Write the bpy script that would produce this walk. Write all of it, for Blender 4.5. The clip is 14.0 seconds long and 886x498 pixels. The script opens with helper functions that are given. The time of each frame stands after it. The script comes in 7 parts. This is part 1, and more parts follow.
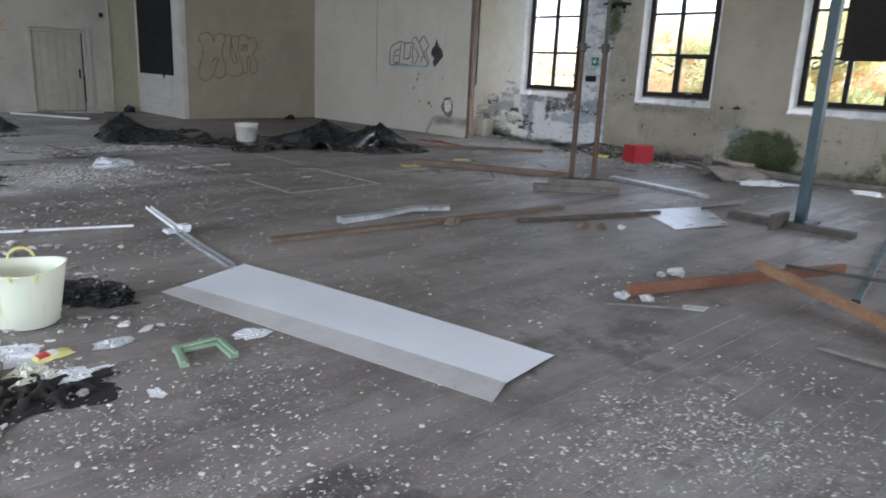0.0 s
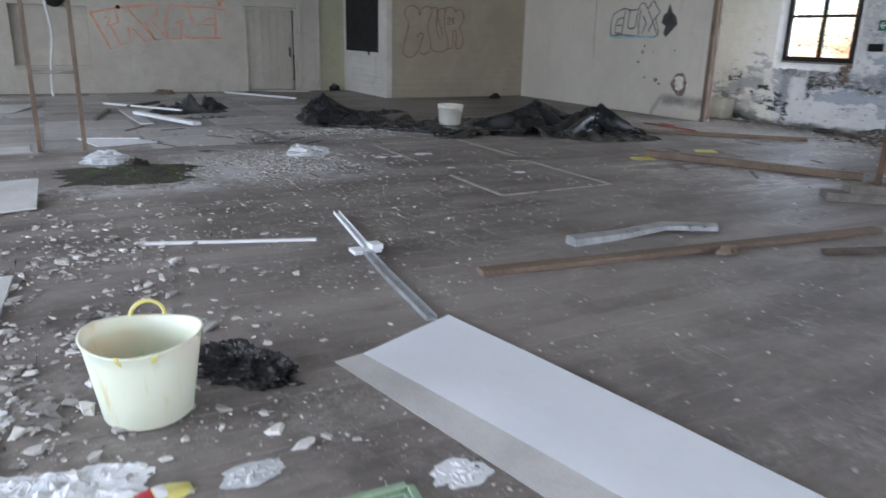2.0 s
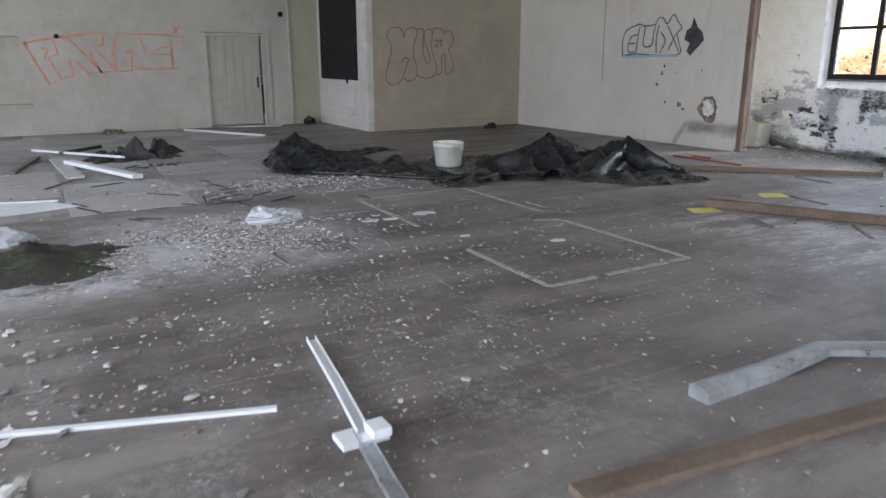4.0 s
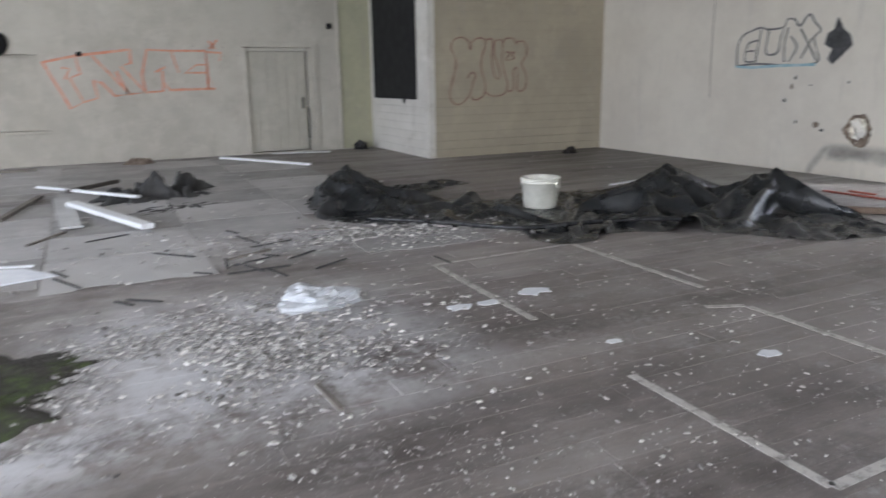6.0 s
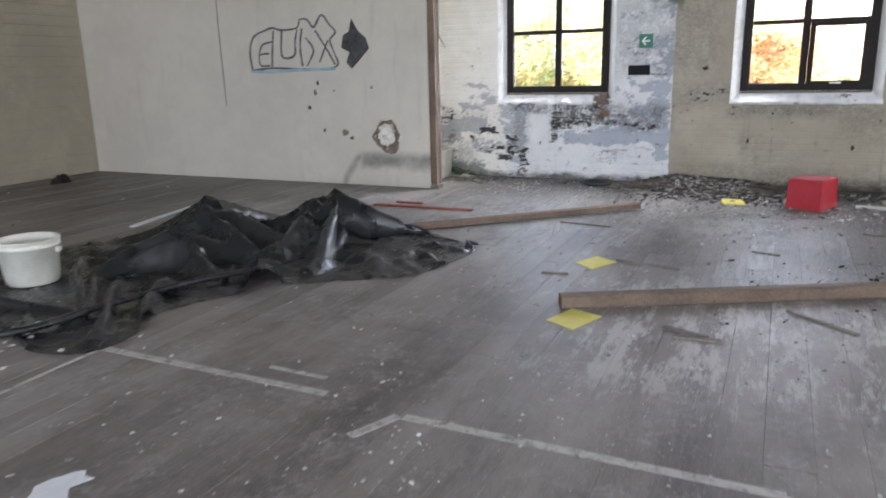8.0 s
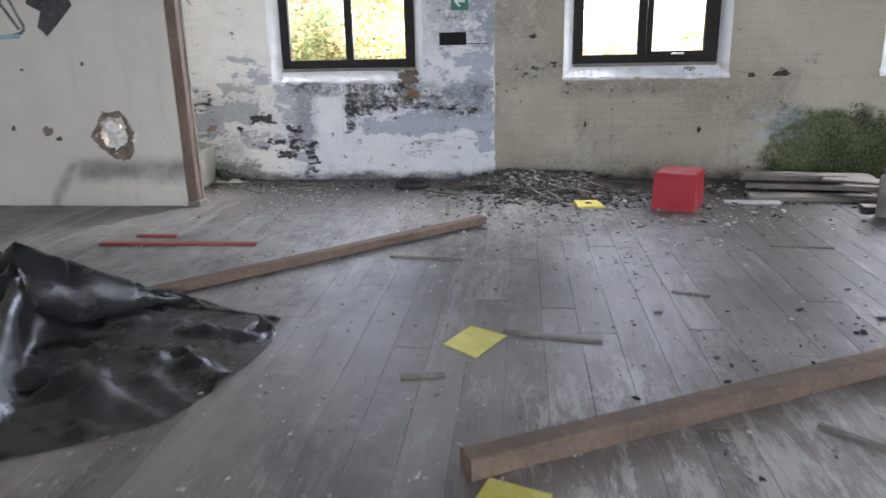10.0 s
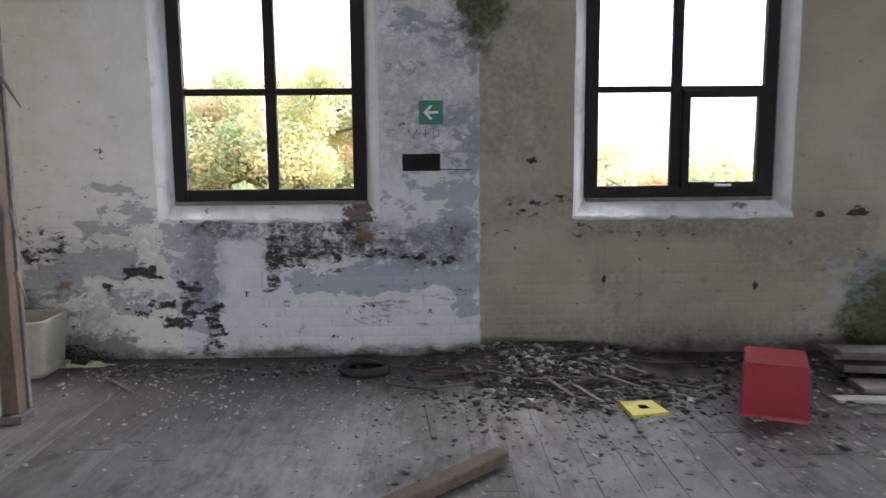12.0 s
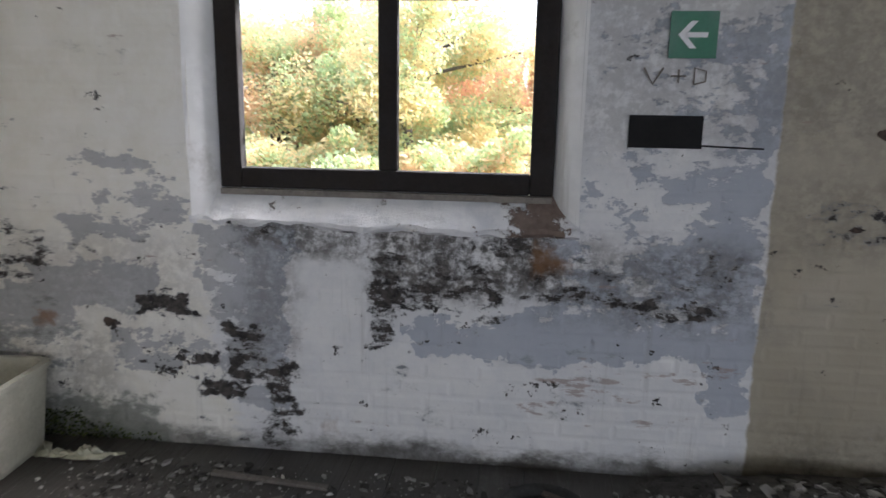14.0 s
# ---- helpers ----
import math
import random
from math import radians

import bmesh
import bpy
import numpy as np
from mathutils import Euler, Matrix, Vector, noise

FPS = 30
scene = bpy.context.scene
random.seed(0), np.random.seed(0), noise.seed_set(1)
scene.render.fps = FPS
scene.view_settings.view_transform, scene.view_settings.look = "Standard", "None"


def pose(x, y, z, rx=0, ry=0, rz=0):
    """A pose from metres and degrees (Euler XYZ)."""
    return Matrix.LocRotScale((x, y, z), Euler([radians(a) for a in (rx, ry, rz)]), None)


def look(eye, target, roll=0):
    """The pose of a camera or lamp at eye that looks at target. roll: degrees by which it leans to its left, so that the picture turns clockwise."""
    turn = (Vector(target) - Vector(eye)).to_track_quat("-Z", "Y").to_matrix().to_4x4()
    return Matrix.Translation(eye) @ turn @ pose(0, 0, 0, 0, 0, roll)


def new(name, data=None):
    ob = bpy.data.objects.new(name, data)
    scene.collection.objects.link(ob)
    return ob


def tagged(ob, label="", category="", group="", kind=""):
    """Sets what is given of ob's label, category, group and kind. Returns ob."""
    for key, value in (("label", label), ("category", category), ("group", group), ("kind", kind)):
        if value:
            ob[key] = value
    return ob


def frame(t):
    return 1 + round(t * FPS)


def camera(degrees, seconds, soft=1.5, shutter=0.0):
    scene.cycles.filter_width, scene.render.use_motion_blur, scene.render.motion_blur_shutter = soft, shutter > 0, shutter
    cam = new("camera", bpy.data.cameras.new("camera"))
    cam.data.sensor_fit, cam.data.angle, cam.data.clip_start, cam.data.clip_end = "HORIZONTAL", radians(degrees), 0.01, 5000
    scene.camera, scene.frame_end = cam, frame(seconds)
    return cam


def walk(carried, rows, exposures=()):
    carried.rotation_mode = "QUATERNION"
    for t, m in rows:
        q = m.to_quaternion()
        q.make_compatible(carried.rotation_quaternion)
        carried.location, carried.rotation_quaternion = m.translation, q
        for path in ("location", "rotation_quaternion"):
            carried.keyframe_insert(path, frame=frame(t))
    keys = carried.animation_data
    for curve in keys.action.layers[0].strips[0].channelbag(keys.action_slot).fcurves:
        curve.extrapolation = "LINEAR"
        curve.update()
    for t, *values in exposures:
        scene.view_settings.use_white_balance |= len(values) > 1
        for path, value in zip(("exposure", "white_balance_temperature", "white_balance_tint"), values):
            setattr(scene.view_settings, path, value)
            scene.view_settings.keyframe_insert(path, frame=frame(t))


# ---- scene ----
cam = camera(63.7, 14.0, shutter=0.4)
SKY, LEFT_WATTS, BACK_FILL_WATTS, RIGHT_WATTS = 0.15, 32, 6, 24
EXPOSURES = [(0, 2.91, 5750, 13), (1.5, 3.01, 5700, 13), (2.2, 3.01, 5700, 14), (5, 3.48, 5900, 15), (6.8, 3.68, 5950, 15), (7.5, 3.73, 5950, 15), (8, 3.53, 5900, 15), (10.5, 3.24, 5800, 15), (11, 2.71, 5950, 15), (11.6, 2.46, 5950, 15), (12.5, 2.48, 5850, 15), (13.5, 2.58, 5950, 15), (14, 2.41, 6000, 16)]
PATH = [
    (0, (0.098, 0.444, 1.484), (1.444, 1.84, 0.995), 2.6),
    (0.5, (0.2, 0.671, 1.459), (1.43, 2.139, 0.882), 2.0),
    (1, (0.397, 1.06, 1.456), (1.473, 2.654, 0.904), 2.0),
    (1.5, (0.596, 1.531, 1.44), (1.57, 3.172, 0.843), 1.2),
    (2, (0.86, 2.031, 1.438), (1.77, 3.718, 0.866), 1.4),
    (2.2, (0.931, 2.216, 1.463), (1.787, 3.934, 0.904), 0.8),
    (4.3, (1.771, 4.394, 1.46), (2.739, 6.069, 0.953), -0.1),
    (4.5, (1.859, 4.623, 1.456), (2.784, 6.322, 0.947), -0.1),
    (5, (2.013, 5.173, 1.437), (2.883, 6.902, 0.933), 0.2),
    (5.5, (2.137, 5.734, 1.442), (2.835, 7.544, 0.955), 0.4),
    (6, (2.296, 6.21, 1.419), (3.154, 7.955, 0.951), -0.8),
    (6.5, (2.507, 6.664, 1.426), (3.709, 8.197, 0.971), -0.9),
    (7, (2.711, 7.097, 1.438), (4.106, 8.442, 0.944), 0.5),
    (7.5, (2.98, 7.482, 1.445), (4.629, 8.471, 0.894), -1.1),
    (8, (3.379, 7.791, 1.463), (5.135, 8.617, 0.979), -1.3),
    (8.2, (3.55, 7.933, 1.443), (5.347, 8.683, 0.987), -0.1),
    (10.3, (5.787, 8.906, 1.434), (7.707, 9.057, 0.896), -1.0),
    (10.5, (6.003, 8.995, 1.444), (7.941, 9.101, 0.962), -0.6),
    (11, (6.553, 9.139, 1.484), (8.548, 9.195, 1.353), -1.5),
    (11.5, (7.107, 9.28, 1.47), (9.1, 9.308, 1.306), -0.0),
    (12, (7.697, 9.384, 1.458), (9.681, 9.352, 1.202), -0.5),
    (12.5, (8.294, 9.513, 1.458), (10.272, 9.593, 1.173), 0.3),
    (13, (8.874, 9.703, 1.456), (10.844, 9.802, 1.122), 1.2),
    (13.5, (9.485, 9.818, 1.498), (11.436, 10.084, 1.146), 1.3),
    (14, (10.041, 9.961, 1.535), (11.985, 10.186, 1.119), 0.9),
]
walk(cam, [(t, look(eye, target, roll)) for t, eye, target, roll in PATH], EXPOSURES)

# ---- world and lights ----
world = bpy.data.worlds.new("overcast_sky")
scene.world = world
world.use_nodes = True
wnt = world.node_tree
sky = wnt.nodes.new("ShaderNodeTexSky")
sky.sky_type = "NISHITA"
sky.sun_disc = False
sky.sun_elevation, sky.sun_rotation = radians(46.5), radians(146.7)
sky.air_density, sky.dust_density, sky.ozone_density = 1.0, 3.5, 1.0
pale = wnt.nodes.new("ShaderNodeHueSaturation")
pale.inputs["Saturation"].default_value = 0.35
wnt.links.new(sky.outputs[0], pale.inputs["Color"])
wnt.links.new(pale.outputs[0], wnt.nodes["Background"].inputs["Color"])
wnt.nodes["Background"].inputs["Strength"].default_value = SKY
sun = new("sun", bpy.data.lights.new("sun", "SUN"))
sun.data.energy, sun.data.angle, sun.data.color = 1.5, radians(40), (1.0, 0.96, 0.9)
sun.matrix_world = look((25, -38, 48), (0, 0, 0))


def window_light(x, y, z, tx, ty, w, h, watts):
    ob = new("window_light", bpy.data.lights.new("window_light", "AREA"))
    ob.data.shape, ob.data.size, ob.data.size_y, ob.data.energy = "RECTANGLE", w, h, watts
    ob.data.color = (0.93, 0.97, 1.0)
    ob.matrix_world = look((x, y, z), (tx, ty, z))
    return ob


for wy, share in ((-3.0, 1.0), (1.6, 1.0), (6.2, 1.0), (10.8, 0.82), (15.4, 0.58)):
    window_light(-5.62, wy, 2.3, 0, wy, 1.5, 2.3, LEFT_WATTS * share)
# south lamps are added fill light, set in openings out of view
for wx in (-2.5, 2.2, 6.9):
    window_light(wx, -6.12, 2.3, wx, 0, 1.5, 2.3, BACK_FILL_WATTS)
for wy in (-1.4, -4.4):
    window_light(13.1, wy, 2.3, 0, wy, 1.4, 2.2, RIGHT_WATTS)


# ---- materials ----
class Shade:
    """A node material: noise and position masks are mixed into colour, gloss and relief."""

    def __init__(self, name, rough=0.8, metal=0.0):
        self.m = bpy.data.materials.new(name)
        self.m.use_nodes = True
        self.nt = self.m.node_tree
        self.out = self.nt.nodes["Principled BSDF"]
        self.put(self.out.inputs["Roughness"], rough)
        self.put(self.out.inputs["Metallic"], metal)
        self.geo = self.nt.nodes.new("ShaderNodeNewGeometry")
        self.pos = self.geo.outputs["Position"]
        split = self.nt.nodes.new("ShaderNodeSeparateXYZ")
        self.nt.links.new(self.pos, split.inputs[0])
        self.x, self.y, self.z = split.outputs

    def put(self, socket, v):
        if isinstance(v, bpy.types.NodeSocket):
            self.nt.links.new(v, socket)
        elif isinstance(v, (tuple, list)) and len(v) == 3 and socket.type == "RGBA":
            socket.default_value = (*v, 1)
        else:
            socket.default_value = v

    def math(self, op, a, b=0.0):
        n = self.nt.nodes.new("ShaderNodeMath")
        n.operation = op
        self.put(n.inputs[0], a), self.put(n.inputs[1], b)
        return n.outputs[0]

    def mul(self, *a):
        r = a[0]
        for b in a[1:]:
            r = self.math("MULTIPLY", r, b)
        return r

    def add(self, *a):
        r = a[0]
        for b in a[1:]:
            r = self.math("ADD", r, b)
        return r

    def stretch(self, sx, sy, sz):
        n = self.nt.nodes.new("ShaderNodeVectorMath")
        n.operation = "MULTIPLY"
        self.put(n.inputs[0], self.pos)
        n.inputs[1].default_value = (sx, sy, sz)
        return n.outputs[0]

    def noise(self, scale, detail=4, rough=0.6, vec=None, w=0.0):
        n = self.nt.nodes.new("ShaderNodeTexNoise")
        n.noise_dimensions = "4D"
        self.put(n.inputs["Vector"], vec or self.pos)
        self.put(n.inputs["W"], w)
        self.put(n.inputs["Scale"], scale), self.put(n.inputs["Detail"], detail), self.put(n.inputs["Roughness"], rough)
        return n.outputs["Fac"]

    def step(self, v, lo, hi, a=0.0, b=1.0):
        n = self.nt.nodes.new("ShaderNodeMapRange")
        n.interpolation_type = "SMOOTHSTEP"
        self.put(n.inputs["Value"], v)
        for k, q in (("From Min", lo), ("From Max", hi), ("To Min", a), ("To Max", b)):
            self.put(n.inputs[k], q)
        return n.outputs[0]

    def band(self, v, lo, hi, soft):
        return self.mul(self.step(v, lo - soft, lo + soft), self.step(v, hi - soft, hi + soft, 1.0, 0.0))

    def mix(self, f, a, b):
        n = self.nt.nodes.new("ShaderNodeMix")
        n.data_type = "RGBA"
        self.put(n.inputs[0], f), self.put(n.inputs[6], a), self.put(n.inputs[7], b)
        return n.outputs[2]

    def rand(self):
        return self.nt.nodes.new("ShaderNodeObjectInfo").outputs["Random"]

    def island(self):
        return self.geo.outputs["Random Per Island"]

    def done(self, colour, relief=None, depth=0.01, strength=0.6, rough=None):
        self.put(self.out.inputs["Base Color"], colour)
        if rough is not None:
            self.put(self.out.inputs["Roughness"], rough)
        if relief is not None:
            n = self.nt.nodes.new("ShaderNodeBump")
            n.inputs["Strength"].default_value, n.inputs["Distance"].default_value = strength, depth
            self.put(n.inputs["Height"], relief)
            self.nt.links.new(n.outputs[0], self.out.inputs["Normal"])
        return self.m


def plain(name, c1, c2, scale=6.0, rough=0.7, metal=0.0, fine=60.0, depth=0.003, grain=None):
    s = Shade(name, rough, metal)
    v = s.stretch(*grain) if grain else None
    big, small = s.noise(scale, 5, 0.6, v), s.noise(fine, 3, 0.7, v)
    f = s.step(s.add(s.mul(big, 0.65), s.mul(small, 0.35)), 0.36, 0.64)
    return s.done(s.mix(f, c1, c2), small, depth, 0.5, s.step(big, 0.3, 0.7, max(0.05, rough - 0.12), min(1.0, rough + 0.12)))


def floor_material(per_object):
    s = Shade("floor_boards_worn", 0.7)
    s.put(s.out.inputs["Specular IOR Level"], 0.45)
    r = s.rand() if per_object else s.island()
    grain = s.noise(9, 6, 0.7, s.stretch(0.5, 9, 1))
    big, mid = s.noise(0.45, 5, 0.6), s.noise(2.2, 6, 0.65, None, 3.0)
    streak = s.noise(1.2, 5, 0.6, s.stretch(0.45, 1.7, 1), 7.0)
    scuff = s.noise(7, 8, 0.78, s.stretch(0.6, 1.2, 1), 61.0)
    tone = s.add(s.mul(r, s.step(s.x, 5.0, 8.5, 0.03, 0.13)), 0.06, s.mul(grain, 0.26), s.mul(streak, 0.40), s.mul(scuff, 0.38))
    c = s.mix(s.step(tone, 0.40, 0.74), (0.042, 0.033, 0.029), (0.27, 0.237, 0.218))
    # grey dusty wear towards the windows and at the far end, lightened there for light from the left
    near_window = s.step(s.x, 5.5, 11.0)
    far_end_lit = s.mul(s.step(s.y, 9.0, 13.0), s.step(s.x, 6.5, 3.0))
    dust = s.math("MAXIMUM", s.mul(near_window, 0.0), s.mul(far_end_lit, 1.0))
    dust = s.mul(s.add(dust, 0.15), s.step(s.add(s.mul(mid, 0.5), s.mul(streak, 0.5)), 0.34, 0.66))
    c = s.mix(s.mul(dust, s.step(r, 0, 1, 0.6, 1.0)), c, (0.48, 0.465, 0.45))
    # pale plaster stains
    splash = s.mul(s.band(s.x, 6.4, 8.6, 0.5), s.band(s.y, 6.6, 8.9, 0.5))
    stain = s.mul(s.step(s.add(s.noise(3.2, 9, 0.80, s.stretch(0.55, 2.2, 1), 11.0), s.mul(splash, 0.075), s.mul(near_window, 0.01)), 0.555, 0.63), s.add(0.14, s.mul(near_window, 0.22), s.mul(splash, 0.55)))
    c = s.mix(stain, c, (0.50, 0.48, 0.47))
    specks = s.step(s.noise(55, 2, 0.5, None, 5.0), 0.69, 0.74)
    c = s.mix(s.mul(specks, s.step(big, 0.35, 0.65, 0.1, 0.7)), c, (0.45, 0.44, 0.42))
    powder = s.math("MAXIMUM", s.mul(s.band(s.x, 2.0, 3.9, 0.5), s.band(s.y, 9.0, 10.9, 0.4)), s.mul(s.band(s.x, 3.3, 5.8, 0.5), s.band(s.y, 11.9, 12.9, 0.3)))
    powder = s.math("MAXIMUM", powder, s.mul(s.band(s.x, 0.2, 2.4, 0.4), s.band(s.y, 8.9, 9.5, 0.2)))
    powder = s.math("MAXIMUM", powder, s.mul(s.band(s.add(s.x, s.mul(s.add(mid, -0.5), 0.9)), 2.2, 3.7, 0.35), s.band(s.y, 1.2, 2.2, 0.3), 0.25))
    c = s.mix(s.mul(powder, s.step(s.add(s.mul(mid, 0.45), s.mul(s.noise(9, 8, 0.8), 0.55)), 0.42, 0.56), 0.9), c, (0.58, 0.58, 0.59))
    smear = s.step(s.noise(3.6, 8, 0.8, s.stretch(0.8, 1.1, 1), 71.0), 0.54, 0.70)
    c = s.mix(s.mul(smear, 0.5), c, (0.34, 0.325, 0.31))
    blotch = s.mul(s.step(s.noise(1.6, 9, 0.80, None, 91.0), 0.50, 0.60), s.step(s.noise(22, 5, 0.8, None, 93.0), 0.42, 0.62), 0.55)
    c = s.mix(blotch, c, (0.40, 0.385, 0.37))
    grit = s.mul(s.step(s.noise(85, 3, 0.6, None, 95.0), 0.62, 0.68), s.step(s.noise(1.1, 6, 0.7, None, 97.0), 0.42, 0.6, 0.25, 1.0))
    c = s.mix(grit, c, (0.46, 0.45, 0.43))
    damp = s.mul(s.step(s.noise(0.9, 6, 0.7, None, 21.0), 0.50, 0.62), 0.32)
    c = s.mix(damp, c, (0.052, 0.041, 0.036))
    # boards darker from x 7.5 eastward, uneven along the streaks
    dark_east = s.mul(s.step(s.x, 7.5, 10.0), s.step(s.add(s.mul(streak, 0.4), s.mul(scuff, 0.6)), 0.38, 0.62, 0.95, 0.45))
    c = s.mix(dark_east, c, (0.062, 0.055, 0.05))
    swept = s.mul(s.step(s.x, 6.0, 9.0), s.step(s.add(s.mul(s.noise(2.6, 8, 0.78, s.stretch(0.35, 3.0, 1), 81.0), 0.8), s.mul(r, 0.12)), 0.47, 0.60))
    c = s.mix(s.mul(swept, 0.52), c, (0.38, 0.37, 0.365))
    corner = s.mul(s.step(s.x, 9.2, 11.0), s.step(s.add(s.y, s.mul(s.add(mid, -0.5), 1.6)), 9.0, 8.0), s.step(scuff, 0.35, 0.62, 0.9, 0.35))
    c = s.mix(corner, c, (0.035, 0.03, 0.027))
    filth = s.mul(s.step(s.add(s.x, s.mul(s.add(mid, -0.5), 1.6)), 11.6, 12.45), s.step(s.noise(9, 6, 0.7, None, 33.0), 0.25, 0.6, 0.5, 0.95))
    c = s.mix(filth, c, (0.055, 0.05, 0.043))
    passage = s.mul(s.band(s.add(s.x, s.mul(s.add(mid, -0.5), 1.4)), 9.8, 12.1, 0.4), s.band(s.y, 7.4, 10.8, 0.6), s.step(s.add(s.mul(scuff, 0.6), s.mul(mid, 0.4)), 0.38, 0.60), 0.42)
    c = s.mix(passage, c, (0.42, 0.42, 0.41))
    aisle = s.mul(s.band(s.add(s.x, s.mul(s.add(mid, -0.5), 1.4)), 8.4, 11.3, 0.5), s.band(s.y, 9.6, 14.0, 0.6), s.step(s.add(s.mul(scuff, 0.6), s.mul(mid, 0.4)), 0.36, 0.60), 0.55)
    c = s.mix(aisle, c, (0.42, 0.42, 0.41))
    trodden = s.mul(s.step(s.noise(1.3, 5, 0.65, None, 51.0), 0.55, 0.65), s.step(s.y, 5.0, 3.0), 0.75)
    c = s.mix(trodden, c, (0.05, 0.043, 0.038))
    # boards darker beyond x 2.6 where y is below 2.3
    dark_near_start = s.mul(s.step(s.add(s.x, s.mul(s.add(mid, -0.5), 1.2)), 2.6, 3.8), s.step(s.add(s.y, s.mul(s.add(mid, -0.5), 0.8)), 2.3, 1.3), 0.5)
    c = s.mix(dark_near_start, c, (0.05, 0.043, 0.038))
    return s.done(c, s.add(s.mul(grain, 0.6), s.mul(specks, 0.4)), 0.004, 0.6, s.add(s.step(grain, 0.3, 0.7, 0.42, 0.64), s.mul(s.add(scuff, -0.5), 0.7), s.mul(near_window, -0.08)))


def wall_paint(name, base, old, scale=1.0, lines=False):
    """Old distemper on plaster: blotches, grime and fine cracks."""
    s = Shade(name, 0.85)
    big, mid, fine = s.noise(0.6 * scale, 5, 0.6), s.noise(3.5 * scale, 6, 0.65, None, 2.0), s.noise(38, 4, 0.7)
    c = s.mix(s.step(s.add(s.mul(big, 0.6), s.mul(mid, 0.4)), 0.38, 0.62), base, old)
    runs = s.noise(2.4, 6, 0.65, s.stretch(3, 3, 0.35), 9.0)
    c = s.mix(s.mul(s.step(runs, 0.55, 0.72), 0.4), c, (0.36, 0.33, 0.28))
    c = s.mix(s.mul(s.step(s.noise(1.4, 8, 0.75, None, 15.0), 0.50, 0.60), 0.35), c, (base[0] * 1.18, base[1] * 1.18, base[2] * 1.2))
    c = s.mix(s.mul(s.step(s.noise(2.1, 8, 0.78, None, 19.0), 0.54, 0.66), 0.35), c, (0.33, 0.30, 0.25))
    chips = s.step(s.noise(7, 7, 0.75, None, 4.0), 0.66, 0.68)
    c = s.mix(s.mul(chips, 0.7), c, (0.22, 0.19, 0.16))
    return s.done(c, s.add(mid, s.mul(fine, 0.3), s.mul(chips, -1.0)), 0.006, 0.5)


def window_wall_paint(name):
    """Flaking cream paint over white, blue distemper and bare sooty brick, patch by patch."""
    s = Shade(name, 0.85)

    wavy_y = s.add(s.y, s.mul(s.add(s.noise(6, 5, 0.65, s.stretch(0.15, 1, 1), 71.0), -0.5), 0.34))
    wavy_z = s.add(s.z, s.mul(s.add(s.noise(6, 5, 0.65, s.stretch(0.15, 1, 1), 73.0), -0.5), 0.26))

    def area(y0, y1, z0, z1, k=1.0, soft=0.05):
        off = s.math("MAXIMUM", s.math("ABSOLUTE", s.add(wavy_y, -(y0 + y1) / 2)), s.add(s.math("ABSOLUTE", s.add(wavy_z, -(z0 + z1) / 2)), (y1 - y0 - z1 + z0) / 2))
        return s.step(off, (y1 - y0) / 2 + soft, (y1 - y0) / 2 - soft, 0.0, k)

    def areas(*rects):
        zone = area(*rects[0])
        for r in rects[1:]:
            zone = s.math("MAXIMUM", zone, area(*r))
        return zone

    flat = s.stretch(0.15, 1, 1)
    big, mid, fine = s.noise(0.9, 5, 0.6, flat), s.noise(4.5, 7, 0.72, flat, 1.0), s.noise(30, 4, 0.7, flat)
    coarse = s.add(s.mul(s.noise(3.2, 8, 0.72, s.stretch(0.15, 0.75, 1.35), 2.0), 0.65), s.mul(s.noise(11, 7, 0.75, s.stretch(0.15, 0.7, 1.5), 27.0), 0.35))
    flake = s.add(s.mul(s.noise(5.5, 9, 0.78, s.stretch(0.15, 0.75, 1.5), 6.0), 0.55), s.mul(s.noise(17, 7, 0.75, s.stretch(0.15, 0.75, 1.5), 8.0), 0.45))
    cover = lambda n, zone, weight, at, soft=0.006: s.step(s.add(n, s.mul(zone, weight)), at - soft, at + soft)
    left = s.step(s.add(s.y, s.mul(s.add(mid, -0.5), 0.07)), 9.026, 9.040)
    # top coats: cream to one side, white to the other, yellower and lightened for passage daylight beyond the window
    cream = s.mix(s.step(big, 0.35, 0.65), (0.36, 0.322, 0.245), (0.45, 0.412, 0.33))
    white = s.mix(s.step(mid, 0.35, 0.65), (0.70, 0.71, 0.72), (0.80, 0.80, 0.79))
    warm_lit = s.mix(s.step(mid, 0.35, 0.65), (0.78, 0.76, 0.68), (0.85, 0.84, 0.79))
    c = s.mix(left, cream, s.mix(s.mul(s.step(s.add(s.y, s.mul(s.add(coarse, -0.5), 1.2)), 11.15, 11.3), 0.9), white, warm_lit))
    wash = s.step(s.noise(1.7, 8, 0.72, s.stretch(0.15, 0.9, 1.3), 45.0), 0.50, 0.64)
    c = s.mix(s.mul(wash, s.step(left, 0, 1, 0.45, 0.16)), c, s.mix(left, (0.30, 0.275, 0.23), (0.58, 0.59, 0.60)))
